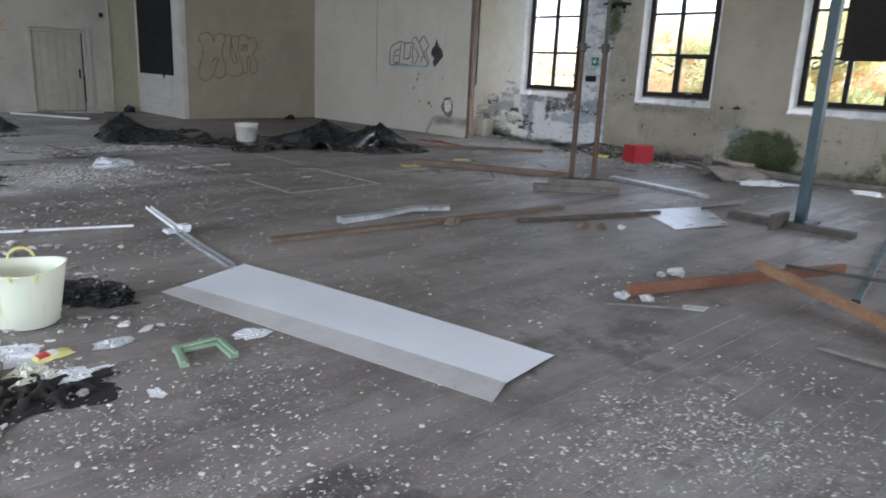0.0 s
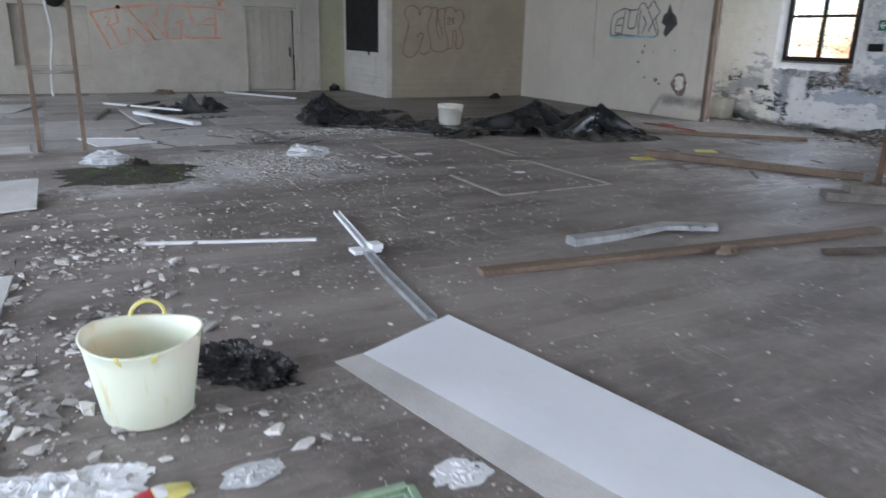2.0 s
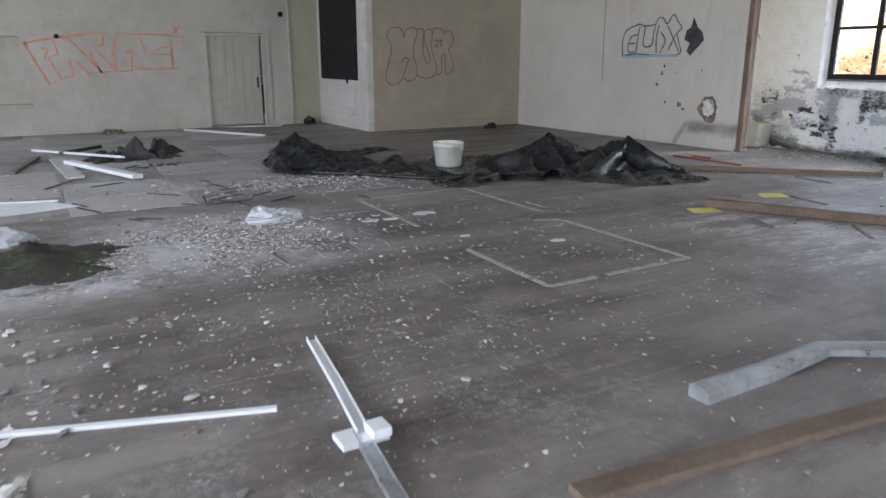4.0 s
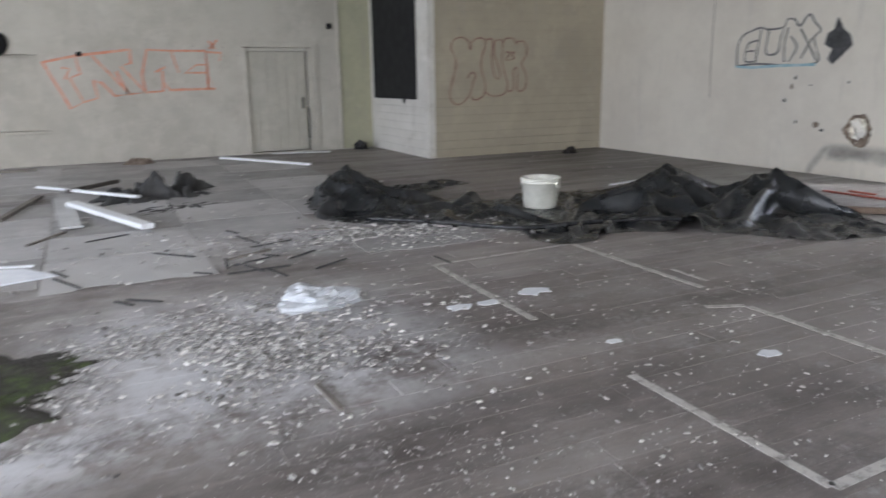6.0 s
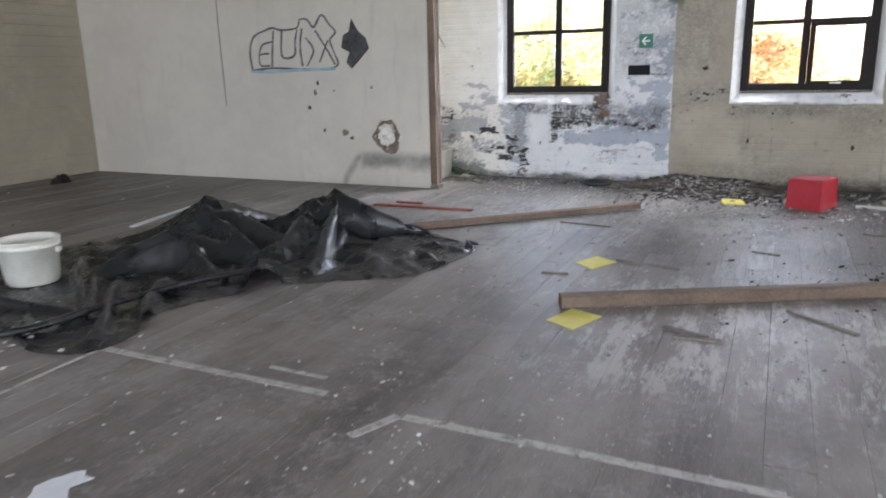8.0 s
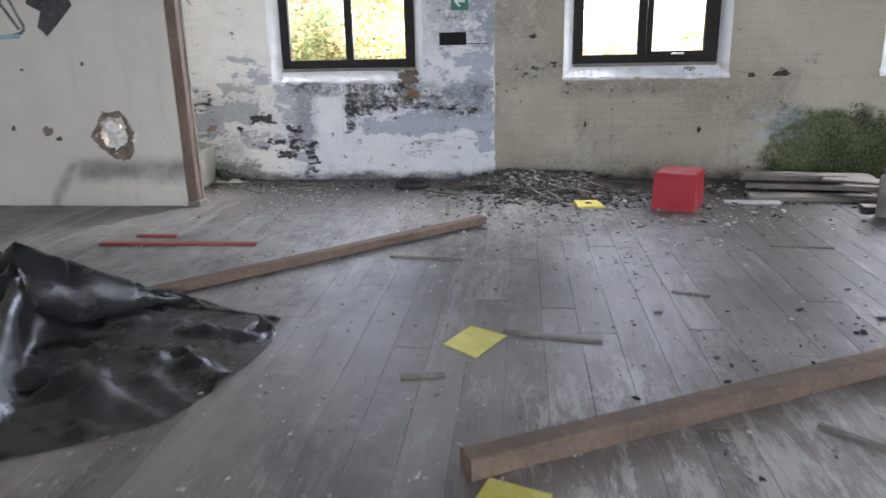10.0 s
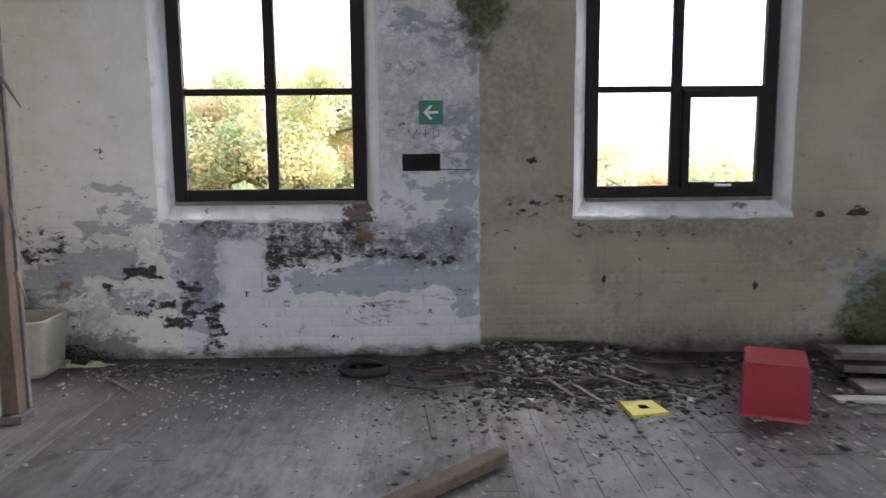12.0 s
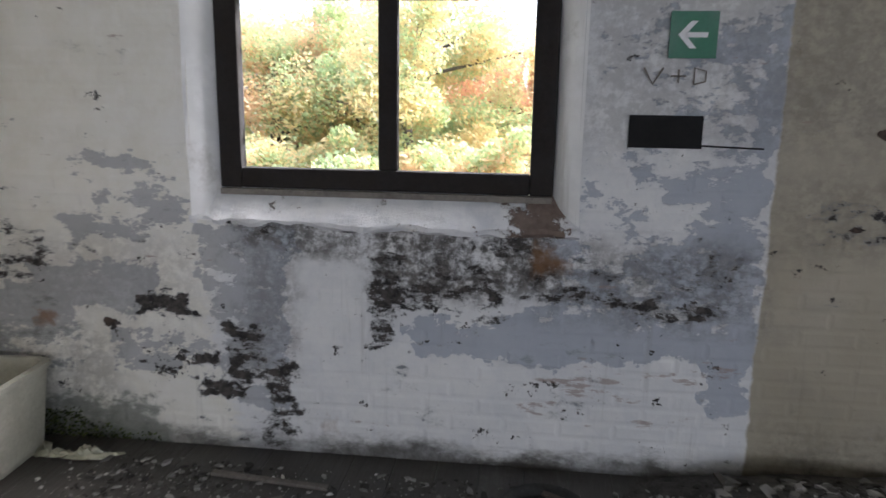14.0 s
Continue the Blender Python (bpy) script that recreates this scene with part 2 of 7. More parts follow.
    # grey-blue distemper where the top coat is gone
    blue_zone = areas((11.50, 12.15, 0.60, 0.84, 0.85), (11.20, 11.75, 0.34, 0.52, 0.8), (10.93, 11.32, 0.36, 1.02, 0.82), (10.95, 11.2, 0.18, 0.32, 0.9),
                     (9.03, 9.86, 0.62, 1.06, 0.72), (9.68, 10.42, 0.47, 0.68, 1.0), (9.02, 9.72, 0.50, 0.68, 0.95), (9.02, 9.24, 0.30, 0.68, 1.0),
                     (9.02, 9.75, 1.0, 1.38, 0.62), (9.02, 9.14, 1.3, 3.3, 0.85), (9.1, 9.74, 1.3, 3.3, 0.55), (11.3, 11.95, 0.9, 1.3, 0.5), (11.9, 12.7, 0.3, 0.72, 0.75))
    blue = s.mul(cover(coarse, blue_zone, 0.20, 0.625), left)
    tint = s.mix(s.step(s.y, 10.8, 11.3), s.mix(mid, (0.33, 0.37, 0.44), (0.46, 0.49, 0.54)), s.mix(mid, (0.36, 0.375, 0.39), (0.47, 0.48, 0.50)))
    c = s.mix(s.mul(blue, 0.88), c, tint)
    # grey undercoat round the bare spots, soot below the sills
    bare_zone = areas((11.36, 11.64, 0.60, 0.70, 0.95, 0.03), (11.25, 11.40, 0.34, 0.42, 1.0, 0.02), (11.15, 11.34, 0.22, 0.33, 1.0, 0.03), (11.03, 11.22, 0.32, 0.58, 0.9), (10.89, 11.06, 0.16, 0.46, 0.95),
                     (10.90, 11.15, 0.0, 0.2, 0.75), (10.46, 10.60, 0.50, 0.90, 0.95, 0.03), (10.0, 10.58, 0.66, 0.80, 0.8), (9.1, 10.0, 0.68, 0.78, 0.75), (9.05, 9.85, 0.84, 0.92, 0.55),
                     (12.0, 12.35, 0.70, 0.98, 0.75), (11.4, 12.3, 0.88, 0.94, 0.4), (9.8, 10.6, 0.76, 1.03, 0.55), (10.6, 11.2, 0.93, 1.03, 0.5), (6.25, 8.9, 1.02, 1.09, 0.62), (7.0, 8.3, 0.82, 1.0, 0.5), (8.3, 8.9, 1.10, 1.18, 0.72, 0.03))
    top = s.mul(s.band(s.y, 8.75, 9.25, 0.22), s.step(s.z, 1.9, 2.8))
    bare_zone = s.math("MAXIMUM", bare_zone, s.mul(top, 0.7))
    under_coat = cover(flake, bare_zone, 0.15, 0.605)
    c = s.mix(s.mul(under_coat, s.step(left, 0, 1, 0.5, 0.85)), c, s.mix(s.step(fine, 0.3, 0.7), (0.27, 0.27, 0.27), (0.42, 0.43, 0.44)))
    # rect at y 8.5 to 9.8: pier stains, plus its shade between windows
    soot_shade_zone = areas((9.8, 11.2, 0.88, 1.04, 0.85), (9.78, 10.6, 0.74, 1.04, 0.95, 0.06), (9.03, 9.85, 0.66, 0.98, 0.62, 0.08), (10.9, 11.12, 0.40, 1.0, 0.45), (6.8, 8.35, 0.86, 1.02, 0.5, 0.08), (6.1, 7.2, 0.55, 1.0, 0.35, 0.12), (8.3, 9.0, 0.95, 1.3, 0.3, 0.1), (8.5, 9.8, 1.35, 3.4, 0.34, 0.15), (7.98, 8.2, 0.05, 0.65, 0.35, 0.06), (6.2, 8.95, 0.0, 0.25, 0.35, 0.1), (11.7, 12.6, 0.0, 0.5, 0.4, 0.1), (11.3, 12.6, 0.55, 0.95, 0.25, 0.1))
    soot = s.mul(s.step(s.add(s.mul(s.noise(7, 8, 0.78, s.stretch(0.15, 1.1, 0.9), 31.0), 0.6), s.mul(s.noise(26, 5, 0.7, s.stretch(0.15, 0.9, 1.2), 35.0), 0.4)), 0.41, 0.55), soot_shade_zone)
    c = s.mix(soot, c, s.mix(s.step(fine, 0.35, 0.7), (0.05, 0.045, 0.041), (0.19, 0.175, 0.16)))
    drip = s.mul(s.step(s.noise(2.6, 6, 0.7, s.stretch(0.15, 3.6, 0.20), 47.0), 0.56, 0.68), s.step(s.z, 1.1, 0.6), s.step(left, 0, 1, 0.5, 0.22))
    c = s.mix(drip, c, (0.20, 0.185, 0.155))
    # bare dark brick
    bare = cover(flake, bare_zone, 0.15, 0.632, 0.004)
    bare = s.math("MAXIMUM", bare, s.mul(cover(s.noise(8, 6, 0.75, s.stretch(0.15, 0.9, 1.2), 14.0), s.mul(s.step(s.z, 1.5, 0.8), s.step(left, 0, 1, 0.6, 1.0)), 0.024, 0.655, 0.004), s.step(s.z, 2.6, 1.2, 0.7, 1.0)))
    c = s.mix(bare, c, s.mix(s.step(fine, 0.35, 0.65), (0.020, 0.019, 0.019), (0.095, 0.083, 0.075)))
    # pinkish scrapes along the courses of the lower panel
    scrape = s.mul(cover(s.noise(6, 7, 0.75, s.stretch(0.15, 0.5, 2.4), 63.0), area(9.1, 9.95, 0.18, 0.50, 1.0, 0.08), 0.08, 0.66, 0.02), 0.7)
    c = s.mix(scrape, c, (0.33, 0.25, 0.22))
    # rust, damp and green growth
    rust = s.mul(s.step(s.noise(3.1, 6, 0.7, s.stretch(0.15, 1, 0.6), 17.0), 0.63, 0.72), 0.4)
    rust = s.math("MAXIMUM", rust, s.mul(areas((9.80, 9.90, 0.84, 0.97, 1.0, 0.03), (12.03, 12.1, 0.52, 0.60, 1.0, 0.02)), s.step(mid, 0.3, 0.55)))
    c = s.mix(s.mul(rust, 0.8), c, (0.22, 0.115, 0.05))
    grime = s.mul(s.step(s.add(s.z, s.mul(s.add(coarse, -0.5), 0.55)), 0.13, 0.02), s.step(mid, 0.3, 0.6, 0.5, 0.95))
    c = s.mix(grime, c, (0.075, 0.07, 0.06))
    damp = s.mul(cover(coarse, areas((11.5, 12.2, -0.2, 0.20, 0.9, 0.08), (11.85, 12.8, 0.28, 0.55, 0.55, 0.08)), 0.2, 0.63, 0.05), 0.8)
    c = s.mix(damp, c, s.mix(fine, (0.07, 0.08, 0.065), (0.20, 0.215, 0.19)))
    green = s.mul(s.step(s.add(s.noise(2.0, 6, 0.7, flat, 23.0), s.mul(s.step(s.y, 11.8, 12.4), s.step(s.z, 0.4, 0.05), 0.2),
                               s.mul(s.band(s.y, 5.1, 6.35, 0.25), s.step(s.z, 0.90, 0.45), 0.40), s.mul(s.step(s.y, 5.2, 4.0), s.step(s.z, 0.9, 0.1), 0.2), s.mul(top, 0.36)), 0.64, 0.80), 0.92)
    c = s.mix(green, c, s.mix(s.step(fine, 0.35, 0.65), (0.02, 0.027, 0.010), (0.085, 0.115, 0.03)))
    ghost = s.mul(s.band(s.y, 6.0, 6.5, 0.08), s.band(s.z, 0.35, 0.72, 0.1), s.step(coarse, 0.45, 0.6))
    c = s.mix(s.mul(ghost, 0.6), c, (0.40, 0.44, 0.50))
    return s.done(c, s.add(mid, s.mul(fine, 0.35), s.mul(under_coat, -0.3), s.mul(bare, -0.7), s.mul(blue, -0.35)), 0.008, 0.7)


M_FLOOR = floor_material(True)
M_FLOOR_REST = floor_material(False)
M_DARK = plain("dark_void_dirt", (0.02, 0.018, 0.016), (0.04, 0.036, 0.03))
M_WINWALL = window_wall_paint("flaking_brick_paint")
M_WHITEWASH = wall_paint("window_reveal_whitewash", (0.86, 0.86, 0.85), (0.78, 0.78, 0.77), 3)
M_CREAM = wall_paint("cream_distemper", (0.50, 0.475, 0.41), (0.42, 0.395, 0.335))
M_CREAM_BOARD = wall_paint("cream_boarding_paint", (0.40, 0.355, 0.265), (0.35, 0.31, 0.235))
# whiter paint of the side boards, with west light partly mixed into the colour
M_LIT_WHITE_BOARD = wall_paint("lit_white_boarding_paint", (0.64, 0.62, 0.57), (0.57, 0.55, 0.50))
s = Shade("partition_plaster_paint", 0.85)
big, mid = s.noise(0.6, 5, 0.6), s.noise(3.5, 6, 0.65, None, 2.0)
c = s.mix(s.step(s.add(s.mul(big, 0.6), s.mul(mid, 0.4)), 0.38, 0.62), (0.62, 0.58, 0.50), (0.55, 0.51, 0.44))
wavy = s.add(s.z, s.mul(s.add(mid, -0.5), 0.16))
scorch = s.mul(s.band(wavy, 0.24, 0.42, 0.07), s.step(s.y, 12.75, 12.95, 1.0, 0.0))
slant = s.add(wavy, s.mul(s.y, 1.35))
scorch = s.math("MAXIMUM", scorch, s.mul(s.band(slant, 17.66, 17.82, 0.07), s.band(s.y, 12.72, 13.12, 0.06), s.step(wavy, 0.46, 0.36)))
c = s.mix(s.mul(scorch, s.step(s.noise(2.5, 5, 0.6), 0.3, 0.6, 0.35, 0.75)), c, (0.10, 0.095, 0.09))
runs = s.noise(2.4, 6, 0.65, s.stretch(3, 3, 0.35), 9.0)
c = s.mix(s.mul(s.step(runs, 0.55, 0.72), 0.3), c, (0.36, 0.34, 0.31))
chips_mask = s.mul(s.step(s.noise(7, 7, 0.75, None, 4.0), 0.66, 0.68), s.step(s.y, 14.2, 13.0), s.step(s.z, 2.2, 1.2))
c = s.mix(s.mul(chips_mask, 0.8), c, (0.14, 0.12, 0.10))
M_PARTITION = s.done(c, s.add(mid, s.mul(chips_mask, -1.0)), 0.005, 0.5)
M_CEIL = wall_paint("ceiling_plaster", (0.62, 0.60, 0.56), (0.50, 0.48, 0.44))
M_FRAME = plain("dark_brown_window_paint", (0.012, 0.009, 0.008), (0.024, 0.019, 0.016), 8, 0.86)
M_GLASS = Shade("window_glass", 0.02)
M_GLASS.put(M_GLASS.out.inputs["Transmission Weight"], 1.0)
M_GLASS = M_GLASS.done((0.9, 0.95, 0.93))
M_TIMBER = plain("raw_timber", (0.105, 0.073, 0.050), (0.20, 0.145, 0.105), 3, 0.75, 0, 40, 0.003, (1, 1, 1))
M_OLDWOOD = plain("grey_weathered_timber", (0.12, 0.105, 0.092), (0.25, 0.225, 0.195), 4, 0.85)
M_DARKWOOD = plain("dark_dirty_timber", (0.05, 0.038, 0.030), (0.13, 0.10, 0.08), 4, 0.85)


# ---- building helpers ----
def boxed(bm, x0, x1, y0, y1, z0, z1, bevel=0.0):
    made = bmesh.ops.create_cube(bm, size=1.0)["verts"]
    for v in made:
        v.co = Vector(((x0 + x1) / 2 + v.co.x * (x1 - x0), (y0 + y1) / 2 + v.co.y * (y1 - y0), (z0 + z1) / 2 + v.co.z * (z1 - z0)))
    if bevel:
        edges = {e for v in made for e in v.link_edges}
        bmesh.ops.bevel(bm, geom=list(edges), offset=bevel, segments=2, affect="EDGES", profile=0.6)
    return bm


def cuboid(*a):
    return boxed(bmesh.new(), *a)


def to_mesh(name, bm, material, smooth=False):
    bmesh.ops.recalc_face_normals(bm, faces=bm.faces)
    me = bpy.data.meshes.new(name)
    bm.to_mesh(me)
    bm.free()
    me.materials.append(material)
    if smooth:
        for p in me.polygons:
            p.use_smooth = True
    return me


def part(name, bm, material, parent, label="", smooth=False):
    ob = new(name, to_mesh(name, bm, material, smooth))
    ob.parent = parent
    return tagged(ob, label)


def single(name, bm, material, label, category, at=None, group="", kind="", smooth=False):
    ob = new(name, to_mesh(name, bm, material, smooth))
    if at is not None:
        ob.matrix_world = at
    return tagged(ob, label, category, group, kind)


def holder(name, label, category, at=None, group="", kind=""):
    ob = new(name)
    ob.empty_display_size = 0.1
    if at is not None:
        ob.matrix_world = at
    return tagged(ob, label, category, group, kind)


def structure(name, bm, material, label, category="wall"):
    return single(name, bm, material, label, category, kind="structure")


def slab_with_holes(u0, u1, v0, v1, holes, place):
    """Cuts the rectangle into cells round the holes; place(bm, u0, u1, v0, v1) adds one cell."""
    bm = bmesh.new()
    us = sorted({u0, u1, *(h[0] for h in holes), *(h[1] for h in holes)})
    vs = sorted({v0, v1, *(h[2] for h in holes), *(h[3] for h in holes)})
    for a, b in zip(us, us[1:]):
        for c, d in zip(vs, vs[1:]):
            mu, mv = (a + b) / 2, (c + d) / 2
            if not any(h[0] < mu < h[1] and h[2] < mv < h[3] for h in holes):
                place(bm, a, b, c, d)
    bmesh.ops.remove_doubles(bm, verts=bm.verts, dist=0.0005)
    seen = {}
    for f in bm.faces:
        seen.setdefault(tuple(sorted(v.index for v in f.verts)), []).append(f)
    bmesh.ops.delete(bm, geom=[f for fs in seen.values() if len(fs) > 1 for f in fs], context="FACES_ONLY")
    return bm


# ---- the large structure ----
CEIL = 4.3
WALL_X = 12.84
WIN_Y = [13.53, 10.55, 7.56, 4.58, 1.6, -1.4, -4.4]
WIN_Z0, WIN_Z1 = 1.02, 3.46
HALF = 0.785
structure("subfloor", cuboid(-6, 13.3, -6.4, 21.2, -0.3, -0.03), M_DARK, "dark void below the floor boards", "floor")
structure("ceiling", cuboid(-6, 13.4, -6.5, 21.2, CEIL, CEIL + 0.2), M_CEIL, "stained plaster ceiling of the mill room", "ceiling")
win_holes = [(y - HALF, y + HALF, WIN_Z0, WIN_Z1) for y in WIN_Y]
structure("wall_east", slab_with_holes(-6.2, 21.0, -0.3, CEIL, win_holes, lambda bm, a, b, c, d: boxed(bm, WALL_X + 0.003, 13.3, a, b, c, d)),
          M_WINWALL, "painted brick outer wall, cream and blue paint flaking off")
left_holes = [(y - 0.75, y + 0.75, 1.15, 3.45) for y in (-3.0, 1.6, 6.2, 10.8, 15.4)]
structure("wall_west", slab_with_holes(-6.2, 21.0, -0.3, CEIL, left_holes, lambda bm, a, b, c, d: boxed(bm, -6.0, -5.6, a, b, c, d)),
          M_CREAM, "cream painted outer wall with window openings")
# unseen openings, put in for the south fill lamps
back_holes = [(x - 0.75, x + 0.75, 1.15, 3.45) for x in (-2.5, 2.2, 6.9)]
structure("wall_south", slab_with_holes(-5.6, WALL_X, -0.3, CEIL, back_holes, lambda bm, a, b, c, d: boxed(bm, a, b, -6.4, -6.1, c, d)),
          M_CREAM, "cream painted unseen end wall with openings added for fill light")
niche = (0.15, 1.68, 0.60, 1.90)
door_hole = (5.17, 6.47, 0.0, 2.03)
structure("wall_north", slab_with_holes(-5.6, WALL_X, -0.3, CEIL, [niche, door_hole], lambda bm, a, b, c, d: boxed(bm, a, b, 20.65, 20.95, c, d)),
          M_CREAM, "cream painted wall with a door and a blocked window")
structure("wall_north_core", cuboid(-5.6, WALL_X, 20.952, 21.1, -0.3, CEIL), M_CREAM, "plain masonry behind the painted wall")


def boarding(name, along, u0, u1, fixed, depth, material, label):
    """A wall clad in horizontal painted boards; along is the axis on which it runs."""
    core = cuboid(u0, u1, fixed + 0.012, fixed + depth, -0.03, CEIL) if along == "x" else cuboid(fixed + 0.012, fixed + depth, u0, u1, -0.03, CEIL)
    wall = structure(name, core, material, label)
    if along == "x":
        bm = boxed(bmesh.new(), u0, u1, -0.012, 0.012, 0.001, 0.149, 0.004)
    else:
        bm = boxed(bmesh.new(), -0.012, 0.012, u0, u1, 0.001, 0.149, 0.004)
    me = to_mesh("board", bm, material)
    for i in range(int(CEIL / 0.15)):
        ob = new("board", me)
        wobble = random.uniform(-0.0015, 0.0015)
        ob.location = (0, fixed + wobble, 0.15 * i) if along == "x" else (fixed + wobble, 0, 0.15 * i)
        ob.parent = wall
    return wall


boarding("wall_boarded_front", "x", 7.80, 11.58, 17.85, 0.12, M_CREAM_BOARD, "cream painted boarding of a small enclosed room")
boarding("wall_boarded_side", "y", 17.83, 20.65, 7.78, 0.12, M_LIT_WHITE_BOARD, "white painted boarding, lightened for west light, beside a black panel")


def partition():
    """Plastered partition with a knocked-through hole near its free end."""
    bm = bmesh.new()
    y0, y1, cy, cz = 11.80, 17.86, 12.42, 0.66
    rng = random.Random(4)
    ring = []
    for i in range(16):
        a = 2 * math.pi * i / 16
        ring.append((cy + 0.21 * math.cos(a) * rng.uniform(0.72, 1.1), cz + 0.22 * math.sin(a) * rng.uniform(0.72, 1.1)))
    loop = []
    for i in range(16):
        a = 2 * math.pi * i / 16
        m = max(abs(math.cos(a)), abs(math.sin(a)))
        loop.append((cy + 0.4 * math.cos(a) / m, cz + 0.4 * math.sin(a) / m))
    for x, grow in ((11.58, 1.0), (11.70, 0.8)):
        inner = [bm.verts.new((x, cy + (p - cy) * grow, cz + (q - cz) * grow)) for p, q in ring]
        outer = [bm.verts.new((x, p, q)) for p, q in loop]
        for i in range(16):
            j = (i + 1) % 16
            bm.faces.new((inner[i], inner[j], outer[j], outer[i]))
        if x < 11.6:
            first = inner
        else:
            for i in range(16):
                j = (i + 1) % 16
                bm.faces.new((first[i], first[j], inner[j], inner[i]))
    for a, b, c, d in ((y0, cy - 0.4, -0.03, CEIL), (cy + 0.4, y1, -0.03, CEIL), (cy - 0.4, cy + 0.4, -0.03, cz - 0.4), (cy - 0.4, cy + 0.4, cz + 0.4, CEIL)):
        boxed(bm, 11.58, 11.70, a, b, c, d)
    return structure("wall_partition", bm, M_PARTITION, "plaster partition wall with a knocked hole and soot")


partition()


# ---- windows ----
def curved_reveal(bm, yc, side):
    """Rounded plaster cheek from the wall face to the window; side is +1 or -1."""
    prof = []
    for i in range(7):
        a = i / 6
        prof.append((WALL_X - 0.004 + 0.13 * a, yc + side * (HALF + 0.012 - 0.106 * a ** 0.6)))
    n = 14
    rows = []
    for k in range(n + 1):
        z = WIN_Z0 - 0.01 + (WIN_Z1 - WIN_Z0 + 0.01) * k / n
        row = []
        for i, (x, y) in enumerate(prof):
            w = noise.noise((x * 6, y * 3, z * 2.3)) * 0.012
            row.append(bm.verts.new((x, y + side * w * (1 if i < 6 else 0), z)))
        row.append(bm.verts.new((WALL_X + 0.15, yc + side * (HALF + 0.05), z)))
        rows.append(row)
    for a, b in zip(rows, rows[1:]):
        for i in range(len(a) - 1):
            bm.faces.new((a[i], a[i + 1], b[i + 1], b[i]))


def sloped_sill(bm, yc, seed):
    nx, ny = 8, 90
    rows = []
    for j in range(ny + 1):
        y = yc - HALF - 0.02 + (2 * HALF + 0.04) * j / ny
        ragged = 0.030 * noise.noise((y * 4, seed, 0)) + 0.020 * noise.noise((y * 15, seed, 3))
        row = [bm.verts.new((WALL_X + 0.01, y, WIN_Z0 - 0.03)), bm.verts.new((WALL_X - 0.022 + ragged, y, WIN_Z0 - 0.012 + ragged * 0.9))]
        for i in range(nx + 1):
            a = i / nx
            h = 0.016 * noise.noise((a * 3, y * 9, seed)) * (1 - a)
            row.append(bm.verts.new((WALL_X - 0.02 + ragged * (1 - a) + 0.125 * a, y, WIN_Z0 + 0.005 + 0.125 * a + h)))
        rows.append(row)
    for a, b in zip(rows, rows[1:]):
        for i in range(len(a) - 1):
            bm.faces.new((a[i], b[i], b[i + 1], a[i + 1]))


def bar(name, parent, y0, y1, z0, z1, x0=12.935, x1=12.980, label=""):
    return part(name, boxed(bmesh.new(), x0, x1, y0, y1, z0, z1, 0.008), M_FRAME, parent, label)


